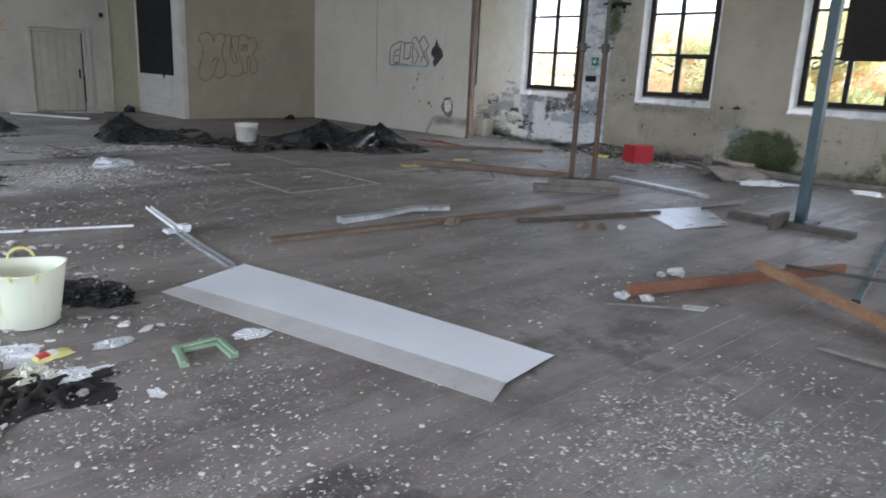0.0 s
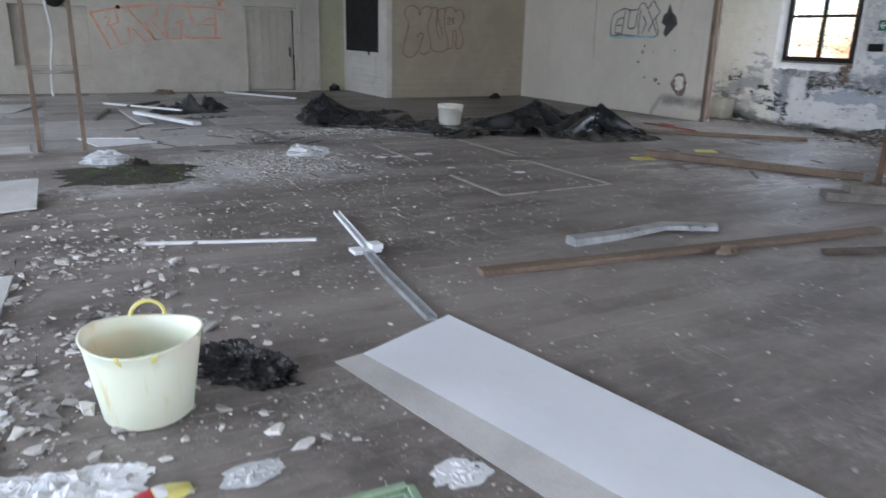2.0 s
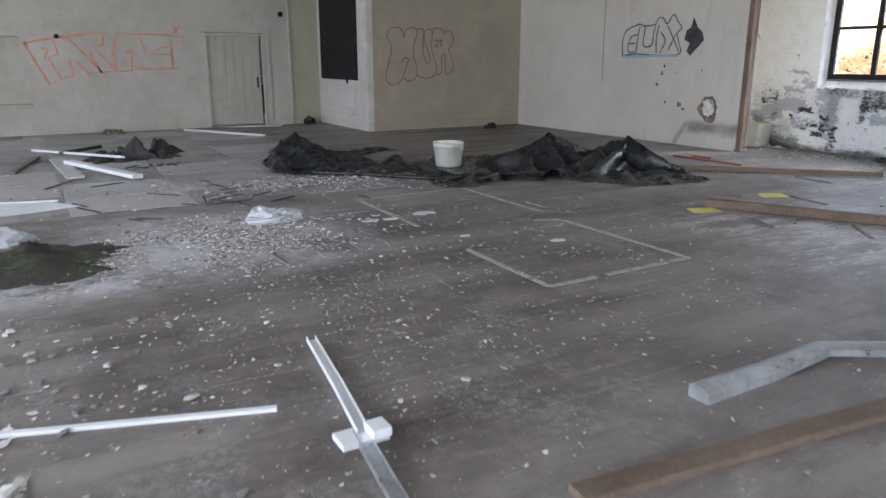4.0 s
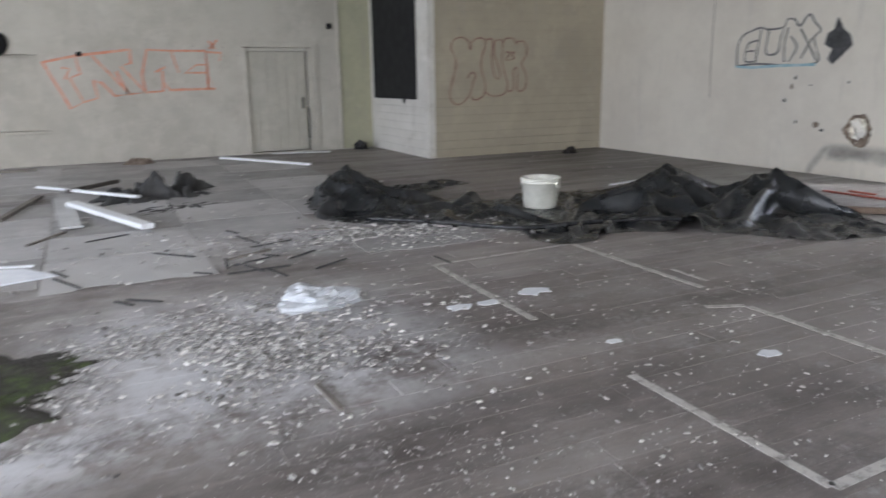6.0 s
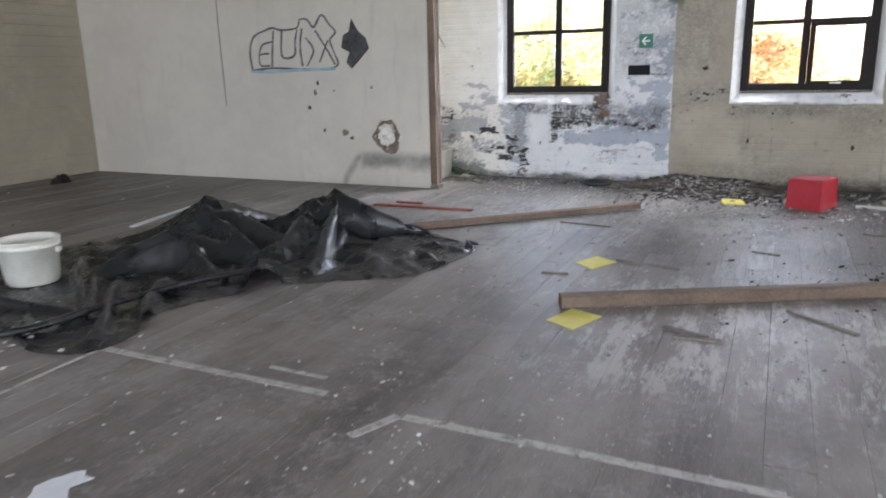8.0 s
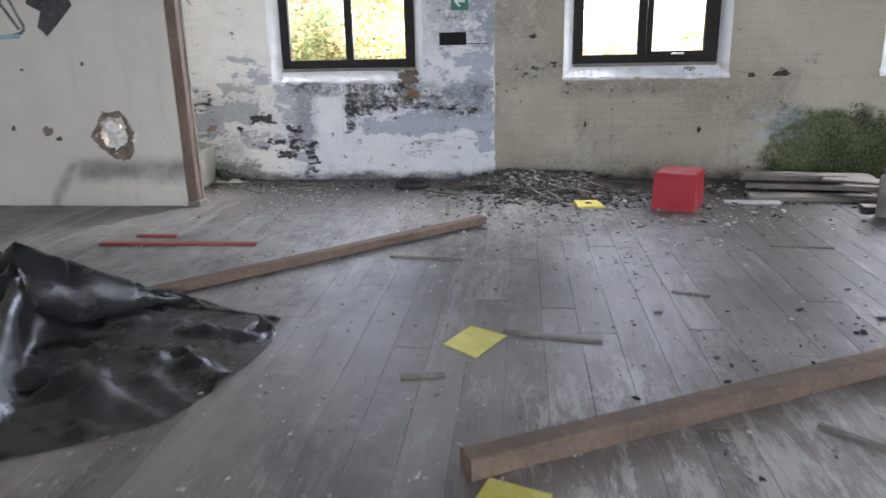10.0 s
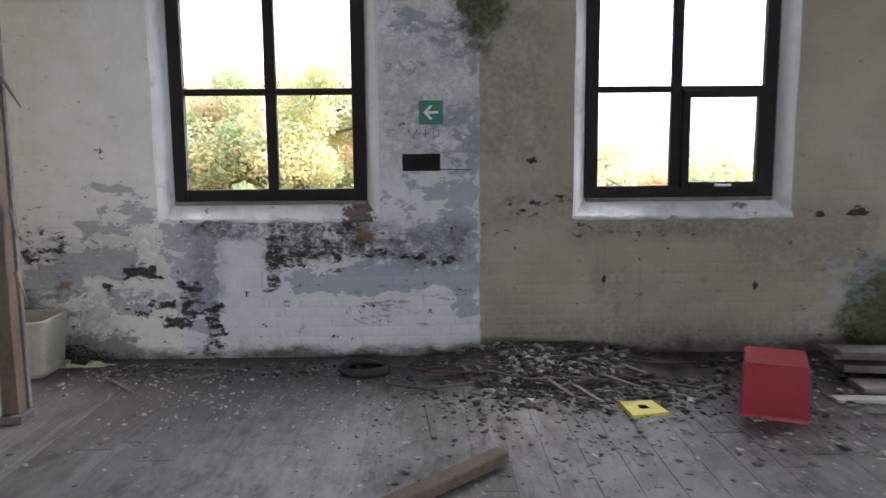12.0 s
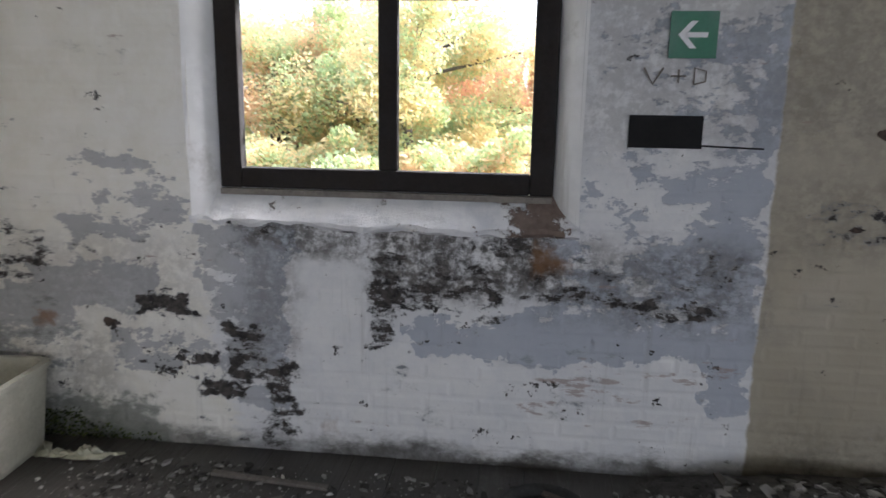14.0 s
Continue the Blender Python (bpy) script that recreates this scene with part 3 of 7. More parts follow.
def window(i, yc, detail, casement):
    win = holder("window_%d" % i, "tall dark brown timber window with broken panes in a whitewashed reveal", "window", kind="structure")
    b, t, h = 1.15, 3.44, 0.697
    ym = yc + (0.032 if casement else -0.02)
    rows = [1.15, 1.932, 2.685, 3.44]
    fr = bmesh.new()
    boxed(fr, 12.925, 12.985, yc - h, yc - h + 0.095, b, t, 0.008)
    boxed(fr, 12.925, 12.985, yc + h - 0.095, yc + h, b, t, 0.008)
    boxed(fr, 12.926, 12.984, yc - h + 0.095, yc + h - 0.095, b, b + 0.085, 0.008)
    boxed(fr, 12.926, 12.984, yc - h + 0.095, yc + h - 0.095, t - 0.075, t, 0.008)
    part("window_frame", fr, M_FRAME, win)
    part("frame_cill", boxed(bmesh.new(), 12.905, 12.975, yc - h + 0.004, yc + h - 0.004, b - 0.028, b - 0.002, 0.005), M_OLDWOOD, win, "bare grey timber strip under the frame")
    bar("mullion", win, ym - 0.040, ym + 0.040, b + 0.085, t - 0.075)
    for z in rows[1:3]:
        for s in (-1, 1):
            lo, hi = sorted((ym + s * 0.040, yc + s * (h - 0.095)))
            bar("glazing_bar", win, lo, hi, z - 0.024, z + 0.024, 12.938, 12.978)
    if casement:
        ca = bmesh.new()
        y0, y1, z0, z1 = yc - h + 0.085, ym - 0.043, b + 0.06, 1.92
        boxed(ca, 12.910, 12.965, y0, y0 + 0.055, z0, z1, 0.006)
        boxed(ca, 12.910, 12.965, y1 - 0.055, y1, z0, z1, 0.006)
        boxed(ca, 12.911, 12.964, y0 + 0.055, y1 - 0.055, z0, z0 + 0.05, 0.006)
        boxed(ca, 12.911, 12.964, y0 + 0.055, y1 - 0.055, z1 - 0.05, z1, 0.006)
        sash = part("casement", ca, M_FRAME, win)
        part("latch", boxed(bmesh.new(), 12.890, 12.909, (y0 + y1) / 2 - 0.06, (y0 + y1) / 2 + 0.06, z0 + 0.015, z0 + 0.035, 0.004), M_STEEL, sash, "grey metal window latch")
    cheeks = bmesh.new()
    curved_reveal(cheeks, yc, 1), curved_reveal(cheeks, yc, -1)
    boxed(cheeks, WALL_X + 0.007, 13.1, yc - HALF, yc + HALF, WIN_Z1 - 0.03, WIN_Z1 + 0.02)
    part("reveal", cheeks, M_WHITEWASH, win, smooth=True)
    sill = bmesh.new()
    sloped_sill(sill, yc, i * 3.7)
    part("window_sill", sill, M_SILL, win, "crumbling whitewashed sloping sill")
    if detail:
        rng = random.Random(i)
        for r in range(3):
            for s in (-1, 1):
                lo, hi = sorted((ym + s * 0.040, yc + s * (h - 0.095)))
                z0, z1 = rows[r] + (0.085 if r == 0 else 0.024), rows[r + 1] - 0.024
                bm = bmesh.new()
                # shards left along the edges of the pane
                edge = [((lo, z0), (lo, z1)), ((lo, z0), (hi, z0)), ((hi, z0), (hi, z1))]
                for (ay, az), (by, bz) in edge:
                    k, n = 0.0, rng.randint(5, 8)
                    cuts = sorted(rng.random() for _ in range(n))
                    for c0, c1 in zip([0] + cuts, cuts + [1]):
                        if c1 - c0 < 0.03 or rng.random() < 0.25:
                            continue
                        d = rng.uniform(0.01, 0.055)
                        iy, iz = (0, 1) if az == bz else ((1, 0) if ay == lo else (-1, 0))
                        p = (ay + (by - ay) * c0, az + (bz - az) * c0)
                        q = (ay + (by - ay) * c1, az + (bz - az) * c1)
                        m = ((p[0] + q[0]) / 2 + iy * d, (p[1] + q[1]) / 2 + iz * d)
                        f = [bm.verts.new((12.969, *v)) for v in (p, q, m)] + [bm.verts.new((12.973, *v)) for v in (p, q, m)]
                        bm.faces.new(f[:3]), bm.faces.new(f[3:])
                        for e in range(3):
                            bm.faces.new((f[e], f[(e + 1) % 3], f[3 + (e + 1) % 3], f[3 + e]))
                part("broken_pane", bm, M_GLASS, win, "jagged glass left in the putty")
    return win


M_STEEL = plain("dull_steel", (0.30, 0.30, 0.31), (0.45, 0.45, 0.46), 5, 0.4, 0.9)
s = Shade("sill_crumbling_whitewash", 0.9)
lime = s.mix(s.step(s.noise(5, 7, 0.7), 0.4, 0.62), (0.84, 0.84, 0.84), (0.68, 0.69, 0.71))
gone = s.step(s.add(s.noise(6, 8, 0.78, None, 3.0), s.mul(s.band(s.add(s.y, s.mul(s.add(s.noise(9, 5, 0.7, None, 5.0), -0.5), 0.5)), 9.78, 10.08, 0.10), 0.15)), 0.585, 0.62)
lime = s.mix(gone, lime, s.mix(s.noise(30, 3), (0.10, 0.07, 0.055), (0.30, 0.23, 0.19)))
M_SILL = s.done(lime, s.add(s.noise(14, 7, 0.75), s.mul(gone, -0.8)), 0.02, 0.8)
for i, yc in enumerate(WIN_Y):
    window(i + 1, yc, i in (1, 2, 3), i == 2)


# ---- outside ----
GROUND = -4.0
s = Shade("meadow_ground", 0.95)
M_MEADOW = s.done(s.mix(s.step(s.noise(0.15, 5), 0.35, 0.65), (0.20, 0.22, 0.13), (0.30, 0.30, 0.19)), s.noise(3, 4), 0.1)


def leaf_material(name, c1, c2, c3):
    s = Shade(name, 0.7)
    c1, c2, c3 = [tuple(0.86 * q for q in k) for k in (c1, c2, c3)]
    r = s.island()
    big = s.noise(0.5, 3)
    c = s.mix(s.step(r, 0.0, 0.6), c1, c2)
    c = s.mix(s.step(s.add(big, s.mul(r, 0.15)), 0.52, 0.66), c, c3)
    m = s.done(c)
    back = s.nt.nodes.new("ShaderNodeBsdfTranslucent")
    s.put(back.inputs["Color"], c)
    both = s.nt.nodes.new("ShaderNodeAddShader")
    s.nt.links.new(s.out.outputs[0], both.inputs[0])
    s.nt.links.new(back.outputs[0], both.inputs[1])
    s.nt.links.new(both.outputs[0], s.nt.nodes["Material Output"].inputs["Surface"])
    return m


M_BARK = plain("bark", (0.06, 0.05, 0.04), (0.12, 0.10, 0.08), 4, 0.9)
LEAF = [leaf_material("autumn_gold_leaves", (0.38, 0.28, 0.13), (0.43, 0.36, 0.18), (0.22, 0.28, 0.13)),
        leaf_material("autumn_green_leaves", (0.20, 0.26, 0.12), (0.29, 0.34, 0.17), (0.42, 0.28, 0.15)),
        leaf_material("autumn_rust_leaves", (0.42, 0.21, 0.14), (0.47, 0.28, 0.17), (0.32, 0.30, 0.15))]
single("ground", cuboid(13.31, 900, -700, 700, GROUND - 1, GROUND), M_MEADOW, "rough grass reaching to the horizon", "ground", kind="structure")
single("ground", cuboid(-900, 13.31, -700, 700, GROUND - 1, GROUND), M_MEADOW, "rough grass reaching to the horizon", "ground", kind="structure")


def limb(bm, p, q, r0, r1, n=6):
    d = (q - p).normalized()
    u = d.orthogonal().normalized()
    w = d.cross(u)
    ra, rb = [], []
    for i in range(n):
        a = 2 * math.pi * i / n
        o = u * math.cos(a) + w * math.sin(a)
        ra.append(bm.verts.new(p + o * r0)), rb.append(bm.verts.new(q + o * r1))
    for i in range(n):
        j = (i + 1) % n
        bm.faces.new((ra[i], ra[j], rb[j], rb[i]))
    bm.faces.new(rb)


def tree(x, y, height, spread, leaf, seed, count):
    rng = random.Random(seed)
    bm = bmesh.new()
    top = Vector((0.2, 0.1, height * 0.8))
    limb(bm, Vector((0, 0, 0)), Vector((0.1, 0, height * 0.35)), height * 0.03, height * 0.022, 8)
    limb(bm, Vector((0.1, 0, height * 0.35)), top, height * 0.022, height * 0.006)
    clumps = []
    for i in range(26):
        z = height * rng.uniform(0.15, 0.72)
        a = rng.uniform(0, 2 * math.pi)
        reach = spread * rng.uniform(0.45, 1.0) * (1.15 - 0.55 * abs(z / height - 0.45))
        tip = Vector((reach * math.cos(a), reach * math.sin(a), z + height * rng.uniform(0.06, 0.24)))
        limb(bm, Vector((0.1, 0, z)), tip, height * 0.009, height * 0.002)
        clumps.append((tip, spread * rng.uniform(0.26, 0.42)))
        mid = tip * 0.6 + Vector((0, 0, z * 0.4))
        for k in range(2):
            o = Vector((rng.gauss(0, 1), rng.gauss(0, 1), rng.gauss(0.4, 0.8))) * spread * 0.22
            limb(bm, mid, mid + o * 0.9, height * 0.004, height * 0.0012, 4)
            clumps.append((mid + o, spread * rng.uniform(0.18, 0.32)))
    clumps.append((top, spread * 0.35))
    ob = holder("tree", "broad autumn tree with thinning yellow, green and rust leaves", "tree", pose(x, y, GROUND), "trees outside the windows")
    part("trunk", bm, M_BARK, ob, smooth=True)
    verts, faces = [], []
    for i in range(int(count * 2.4)):
        c, r = clumps[rng.randrange(len(clumps))]
        d = Vector((rng.gauss(0, 1), rng.gauss(0, 1), rng.gauss(0, 1))).normalized() * r * rng.random() ** 0.4
        p = c + Vector((d.x, d.y, d.z * 0.75))
        size = rng.uniform(0.055, 0.12)
        u = Vector((rng.gauss(0, 1), rng.gauss(0, 1), rng.gauss(0, 0.6))).normalized()
        w = u.orthogonal().normalized()
        b = len(verts)
        verts += [p - u * size, p + w * size * 0.55, p + u * size, p - w * size * 0.55]
        faces.append((b, b + 1, b + 2, b + 3))
    me = bpy.data.meshes.new("crown")
    me.from_pydata([tuple(v) for v in verts], [], faces)
    me.materials.append(LEAF[leaf])
    crown = new("crown", me)
    crown.parent = ob
    return ob


tree(37, 14.5, 10.2, 4.6, 0, 1, 26000)
tree(40, 20.8, 9.8, 4.8, 1, 2, 26000)
tree(46, 17.0, 10.0, 4.4, 2, 3, 24000)
tree(44, 9.0, 9.5, 4.2, 2, 4, 18000)
tree(60, 4.0, 7.0, 4.4, 1, 5, 9000)
tree(42, 28.0, 7.6, 4.4, 2, 6, 9000)
tree(70, -6.0, 7.0, 4.0, 1, 7, 7000)
tree(36, 33.0, 7.2, 4.2, 1, 8, 8000)
tree(85, 13.0, 9.0, 6.0, 2, 9, 7000)
tree(45, 38.0, 8.5, 4.6, 0, 10, 8000)
for k, (tx, ty, th) in enumerate(((31, 13.0, 4.3), (32, 17.0, 4.1), (31, 20.8, 4.3), (33, 24.5, 4.6))):
    tree(tx, ty, th, 2.6, (1, 0, 1, 2)[k], 20 + k, 8000)
tree(32, 1.0, 6.1, 2.6, 1, 11, 9000)
tree(36, -5.0, 5.8, 2.8, 2, 12, 9000)


# ---- fixtures of the walls ----
def lathe(bm, prof, n=32, wob=None):
    """Turns a profile of (radius, z) about z; wob(angle, z) scales the radius."""
    rings = []
    for r, z in prof:
        rings.append([bm.verts.new((r * (wob(2 * math.pi * i / n, z) if wob else 1) * math.cos(2 * math.pi * i / n),
                                    r * (wob(2 * math.pi * i / n, z) if wob else 1) * math.sin(2 * math.pi * i / n), z)) for i in range(n)])
    for a, b in zip(rings, rings[1:]):
        for i in range(n):
            j = (i + 1) % n
            bm.faces.new((a[i], a[j], b[j], b[i]))
    return rings


def tube(bm, points, r, n=8):
    pts = [Vector(p) for p in points]
    rings = []
    for k, p in enumerate(pts):
        d = (pts[min(k + 1, len(pts) - 1)] - pts[max(k - 1, 0)]).normalized()
        u = d.cross(Vector((0.31, 0.17, 0.93))).normalized()
        w = d.cross(u)
        rings.append([bm.verts.new(p + (u * math.cos(2 * math.pi * i / n) + w * math.sin(2 * math.pi * i / n)) * r) for i in range(n)])
    for a, b in zip(rings, rings[1:]):
        for i in range(n):
            j = (i + 1) % n
            bm.faces.new((a[i], a[j], b[j], b[i]))
    bm.faces.new(rings[0][::-1]), bm.faces.new(rings[-1])
    return bm


def smooth_line(pts, k=5):
    out = []
    for i in range(len(pts) - 1):
        p0, p1, p2, p3 = pts[max(i - 1, 0)], pts[i], pts[i + 1], pts[min(i + 2, len(pts) - 1)]
        for s in range(k):
            t = s / k
            out.append(tuple(0.5 * (2 * b + (c - a) * t + (2 * a - 5 * b + 4 * c - d) * t * t + (3 * b - a - 3 * c + d) * t ** 3)
                             for a, b, c, d in zip(p0, p1, p2, p3)))
    return out + [pts[-1]]


def sprayed(name, lines, put, width, out, material, label, category="graffiti", curve=True):
    """Sprayed or brushed lines on a wall: ribbons 2 mm thick; put maps sheet units to the wall, out is the way off it."""
    bm = bmesh.new()
    out = Vector(out)
    for line in lines:
        pts = [Vector(put(*p)) for p in (smooth_line(line) if curve else line)]
        left, right = [], []
        for k, p in enumerate(pts):
            d = (pts[min(k + 1, len(pts) - 1)] - pts[max(k - 1, 0)])
            if d.length < 1e-6:
                continue
            side = d.normalized().cross(out) * width * 0.5 * (0.8 + 0.4 * noise.noise(p * 9))
            left.append((p + side, p + side + out * 0.002)), right.append((p - side, p - side + out * 0.002))
        rows = [[bm.verts.new(v) for v in (a[0], a[1], b[1], b[0])] for a, b in zip(left, right)]
        for r, q in zip(rows, rows[1:]):
            for i in range(3):
                bm.faces.new((r[i], r[i + 1], q[i + 1], q[i]))
    return single(name, bm, material, label, category)


def spray(name, c1, c2):
    return plain(name, c1, c2, 9, 0.8, 0, 50)


M_SPRAY_RED = spray("faded_orange_spray", (0.64, 0.22, 0.13), (0.60, 0.38, 0.28))
M_SPRAY_BROWN = spray("dark_red_spray", (0.16, 0.07, 0.06), (0.30, 0.17, 0.14))
M_SPRAY_BLACK = spray("black_spray", (0.025, 0.025, 0.027), (0.09, 0.09, 0.09))
M_SPRAY_GREY = spray("thin_black_spray", (0.06, 0.06, 0.065), (0.20, 0.195, 0.19))
M_SPRAY_BLUE = spray("pale_blue_spray", (0.20, 0.36, 0.42), (0.40, 0.50, 0.52))
M_BLACK = plain("matt_black", (0.006, 0.006, 0.007), (0.012, 0.012, 0.012), 5, 0.92)
M_DOOR = wall_paint("grey_cream_door_paint", (0.46, 0.44, 0.37), (0.40, 0.38, 0.32), 2)
M_LIME = wall_paint("damp_green_paint", (0.42, 0.41, 0.28), (0.36, 0.35, 0.25), 2)

put_mur = lambda u, v: (8.192 + (u - 82) * 0.00525, 17.836, 2.104 - (v - 95) * 0.0047)
sprayed("graffiti_tag", [
    [(163, 140), (155, 110), (130, 95), (98, 106), (88, 135), (103, 165), (106, 200), (94, 250), (82, 295), (86, 325), (108, 343), (136, 334), (160, 302), (172, 262), (182, 234), (166, 225), (150, 245)],
    [(163, 140), (168, 114), (190, 98), (214, 100), (222, 122), (206, 168), (205, 212), (218, 262), (218, 302), (200, 322), (176, 327), (160, 312)],
    [(222, 104), (245, 100), (250, 122), (247, 190), (258, 236), (271, 250), (281, 234), (271, 198), (255, 150), (258, 110), (284, 103), (291, 120), (287, 180), (300, 232), (311, 272), (299, 305), (265, 315), (236, 310), (217, 294)],
    [(291, 122), (300, 99), (330, 97), (345, 116), (353, 108), (376, 109), (389, 136), (385, 166), (368, 190), (385, 230), (388, 270), (374, 296), (350, 292), (352, 250), (350, 214), (341, 208), (334, 226), (333, 290), (310, 297)],
    [(302, 152), (312, 146), (318, 156), (303, 176), (319, 178)], [(324, 150), (336, 148), (329, 161), (338, 170), (324, 178)]],
    put_mur, 0.026, (0, -1, 0), M_SPRAY_BROWN, "dark red bubble letters MUR sprayed on boarding")
put_flix = lambda u, v: (11.578, 14.52 - (u - 1140) * 0.0053, 2.21 - (v - 48) * 0.00432)
sprayed("graffiti_tag", [
    [(1140, 205), (1136, 145), (1152, 102), (1188, 85), (1215, 78), (1240, 86), (1288, 82), (1300, 58), (1322, 60), (1340, 82), (1365, 48), (1386, 76), (1403, 100), (1386, 122), (1396, 158), (1401, 200), (1310, 206), (1210, 200), (1142, 206)],
    [(1208, 120), (1178, 128), (1166, 158), (1168, 190), (1198, 192)], [(1168, 158), (1184, 155), (1198, 156)], [(1216, 86), (1208, 150), (1204, 200)],
    [(1242, 90), (1238, 164), (1276, 164), (1282, 118), (1290, 86)], [(1304, 84), (1296, 140), (1300, 196)],
    [(1314, 112), (1336, 150), (1314, 196)], [(1344, 92), (1376, 150), (1398, 194)], [(1380, 122), (1352, 186)]],
    put_flix, 0.036, (-1, 0, 0), M_SPRAY_GREY, "grey outlined letters sprayed on a plaster partition")
sprayed("graffiti_underline", [[(1134, 208), (1190, 212), (1290, 208), (1398, 207)]], lambda u, v: (11.5755, *put_flix(u, v)[1:]), 0.05, (-1, 0, 0), M_SPRAY_BLUE, "pale blue sprayed underline on plaster", curve=False)
blot = bmesh.new()
ring = [(1450, 62), (1442, 100), (1425, 110), (1418, 145), (1441, 160), (1431, 190), (1446, 208), (1470, 182), (1497, 150), (1489, 120), (1468, 100)]
face = bmesh.ops.extrude_face_region(blot, geom=[blot.faces.new([blot.verts.new(put_flix(*p)) for p in ring])])
for v in face["geom"]:
    if isinstance(v, bmesh.types.BMVert):
        v.co.x -= 0.003
single("graffiti_blot", blot, M_SPRAY_BLACK, "black sprayed arrow shape on plaster", "graffiti")
put_pargs = lambda u, v: (2.068 + (u / 3 - 80) * 0.01075, 20.648, 0.969 + (135 - v / 3) * 0.01085)
sprayed("graffiti_tag", [
    [(150, 180), (250, 405), (310, 375), (260, 260), (310, 240), (295, 155), (150, 185)], [(230, 210), (265, 215), (240, 265)],
    [(295, 155), (545, 125)], [(310, 375), (375, 358), (365, 270), (400, 285), (455, 350), (525, 342), (370, 155)],
    [(545, 125), (545, 190), (495, 205), (600, 335), (520, 342), (470, 230)], [(600, 335), (590, 250), (625, 125), (740, 130), (770, 240)],
    [(600, 335), (685, 330), (690, 230), (655, 235), (705, 210)], [(690, 290), (720, 325), (945, 322), (905, 240), (800, 240), (860, 200), (915, 200), (910, 130), (740, 130)],
    [(915, 200), (910, 320)], [(910, 135), (990, 140), (980, 180)], [(930, 80), (960, 120), (935, 120), (975, 75)]],
    put_pargs, 0.05, (0, -1, 0), M_SPRAY_RED, "faded orange letters PARGS sprayed on the wall", curve=False)

# black panel, door, blocked window, pilaster
panel = holder("black_panel", "large matt black panel fixed on cream boarding", "panel", pose(7.755, 19.37, 2.2))
part("board", boxed(bmesh.new(), -0.014, 0.014, -1.05, 1.05, -1.17, 1.5, 0.004), M_BLACK, panel)
part("hook", boxed(bmesh.new(), -0.03, 0.0, -0.52, -0.49, -1.24, -1.17, 0.004), M_BLACK, panel)
door = holder("door_1", "closed cream painted plank door in a worn frame", "door", pose(5.82, 20.65, 0), kind="structure")
part("door_frame", boxed(boxed(boxed(bmesh.new(), -0.66, -0.60, -0.02, 0.1, 0, 2.02, 0.006), 0.60, 0.66, -0.02, 0.1, 0, 2.02, 0.006), -0.60, 0.60, -0.018, 0.1, 1.965, 2.02, 0.006), M_CREAM, door)
for k in range(6):
    part("plank", boxed(bmesh.new(), -0.598 + k * 0.193, -0.598 + k * 0.193 + 0.19, 0.03, 0.07, 0.02 + 0.004 * (k % 2), 1.96, 0.004), M_DOOR, door)
part("handle", boxed(boxed(bmesh.new(), 0.47, 0.49, 0.0, 0.03, 0.88, 1.03, 0.004), 0.46, 0.50, 0.02, 0.032, 0.84, 1.07, 0.003), M_BLACK, door, "black iron latch")
# black strip laid over the planks to give a split its dark
part("gap", boxed(bmesh.new(), 0.562, 0.597, 0.022, 0.029, 0.25, 0.9, 0.003), M_BLACK, door, "black strip painting in the dark of a split along the door edge")
architrave = bmesh.new()
boxed(architrave, 6.49, 6.60, 20.615, 20.65, 0, 2.14, 0.006), boxed(architrave, 5.12, 6.49, 20.62, 20.65, 2.04, 2.12, 0.006)
structure("door_architrave", architrave, M_CREAM, "cream painted timber trim round a door", "trim")
structure("wall_pilaster", boxed(bmesh.new(), 7.05, 7.10, 20.60, 20.65, 0, CEIL, 0.01), M_CREAM, "painted upright corner strip", "trim")
structure("wall_damp_panel", boxed(bmesh.new(), 7.10, 7.78, 20.635, 20.65, 0, CEIL, 0.003), M_LIME, "damp greenish painted wall strip")
blocked = holder("window_8", "blocked window recess with cream painted bricks and sill", "window", kind="structure")
part("infill", cuboid(0.15, 1.68, 20.86, 20.95, 0.6, 1.9), M_CREAM, blocked)
for r in range(17):
    for k in range(8):
        x0 = 0.16 + k * 0.225 - (0.11 if r % 2 else 0)
        a, b = max(x0, 0.155), min(x0 + 0.213, 1.675)
        if b - a > 0.04:
            part("brick", boxed(bmesh.new(), a, b, 20.853, 20.861, 0.606 + r * 0.076, 0.606 + r * 0.076 + 0.064), M_CREAM, blocked)
part("window_sill", boxed(bmesh.new(), 0.10, 1.76, 20.60, 20.86, 0.545, 0.598, 0.01), M_CREAM, blocked)
vent = bmesh.new()
rings = lathe(vent, [(0.235, 0), (0.225, 0.06), (0.17, 0.11), (0.08, 0.14), (0.002, 0.145)], 28, lambda a, z: 1.0 - 0.28 * max(0, math.sin(a)) ** 3)
vent_ob = single("wall_lamp", vent, M_BLACK, "black domed bulkhead fitting above the blocked window", "wall lamp", pose(1.05, 20.649, 2.09, 90, 0, 0), smooth=True)
for (x, z, r) in ((2.33, 1.905, 0.045), (6.9, 2.45, 0.06)):
    rose = bmesh.new()
    lathe(rose, [(r, 0), (r * 0.95, 0.03), (r * 0.5, 0.05), (0.002, 0.05)], 14)
    single("conduit_box", rose, M_BLACK, "small black round conduit box on the wall", "junction box", pose(x, 20.649, z, 90, 0, 0), "conduit boxes", smooth=True)
single("wall_cable", tube(bmesh.new(), [(11.573, 15.07, 4.2), (11.573, 15.06, 2.6), (11.572, 15.06, 1.9), (11.573, 15.05, 1.4), (11.573, 15.04, 1.04)], 0.005), M_OLDWOOD, "thin dull cable hanging down a plaster wall", "cable")
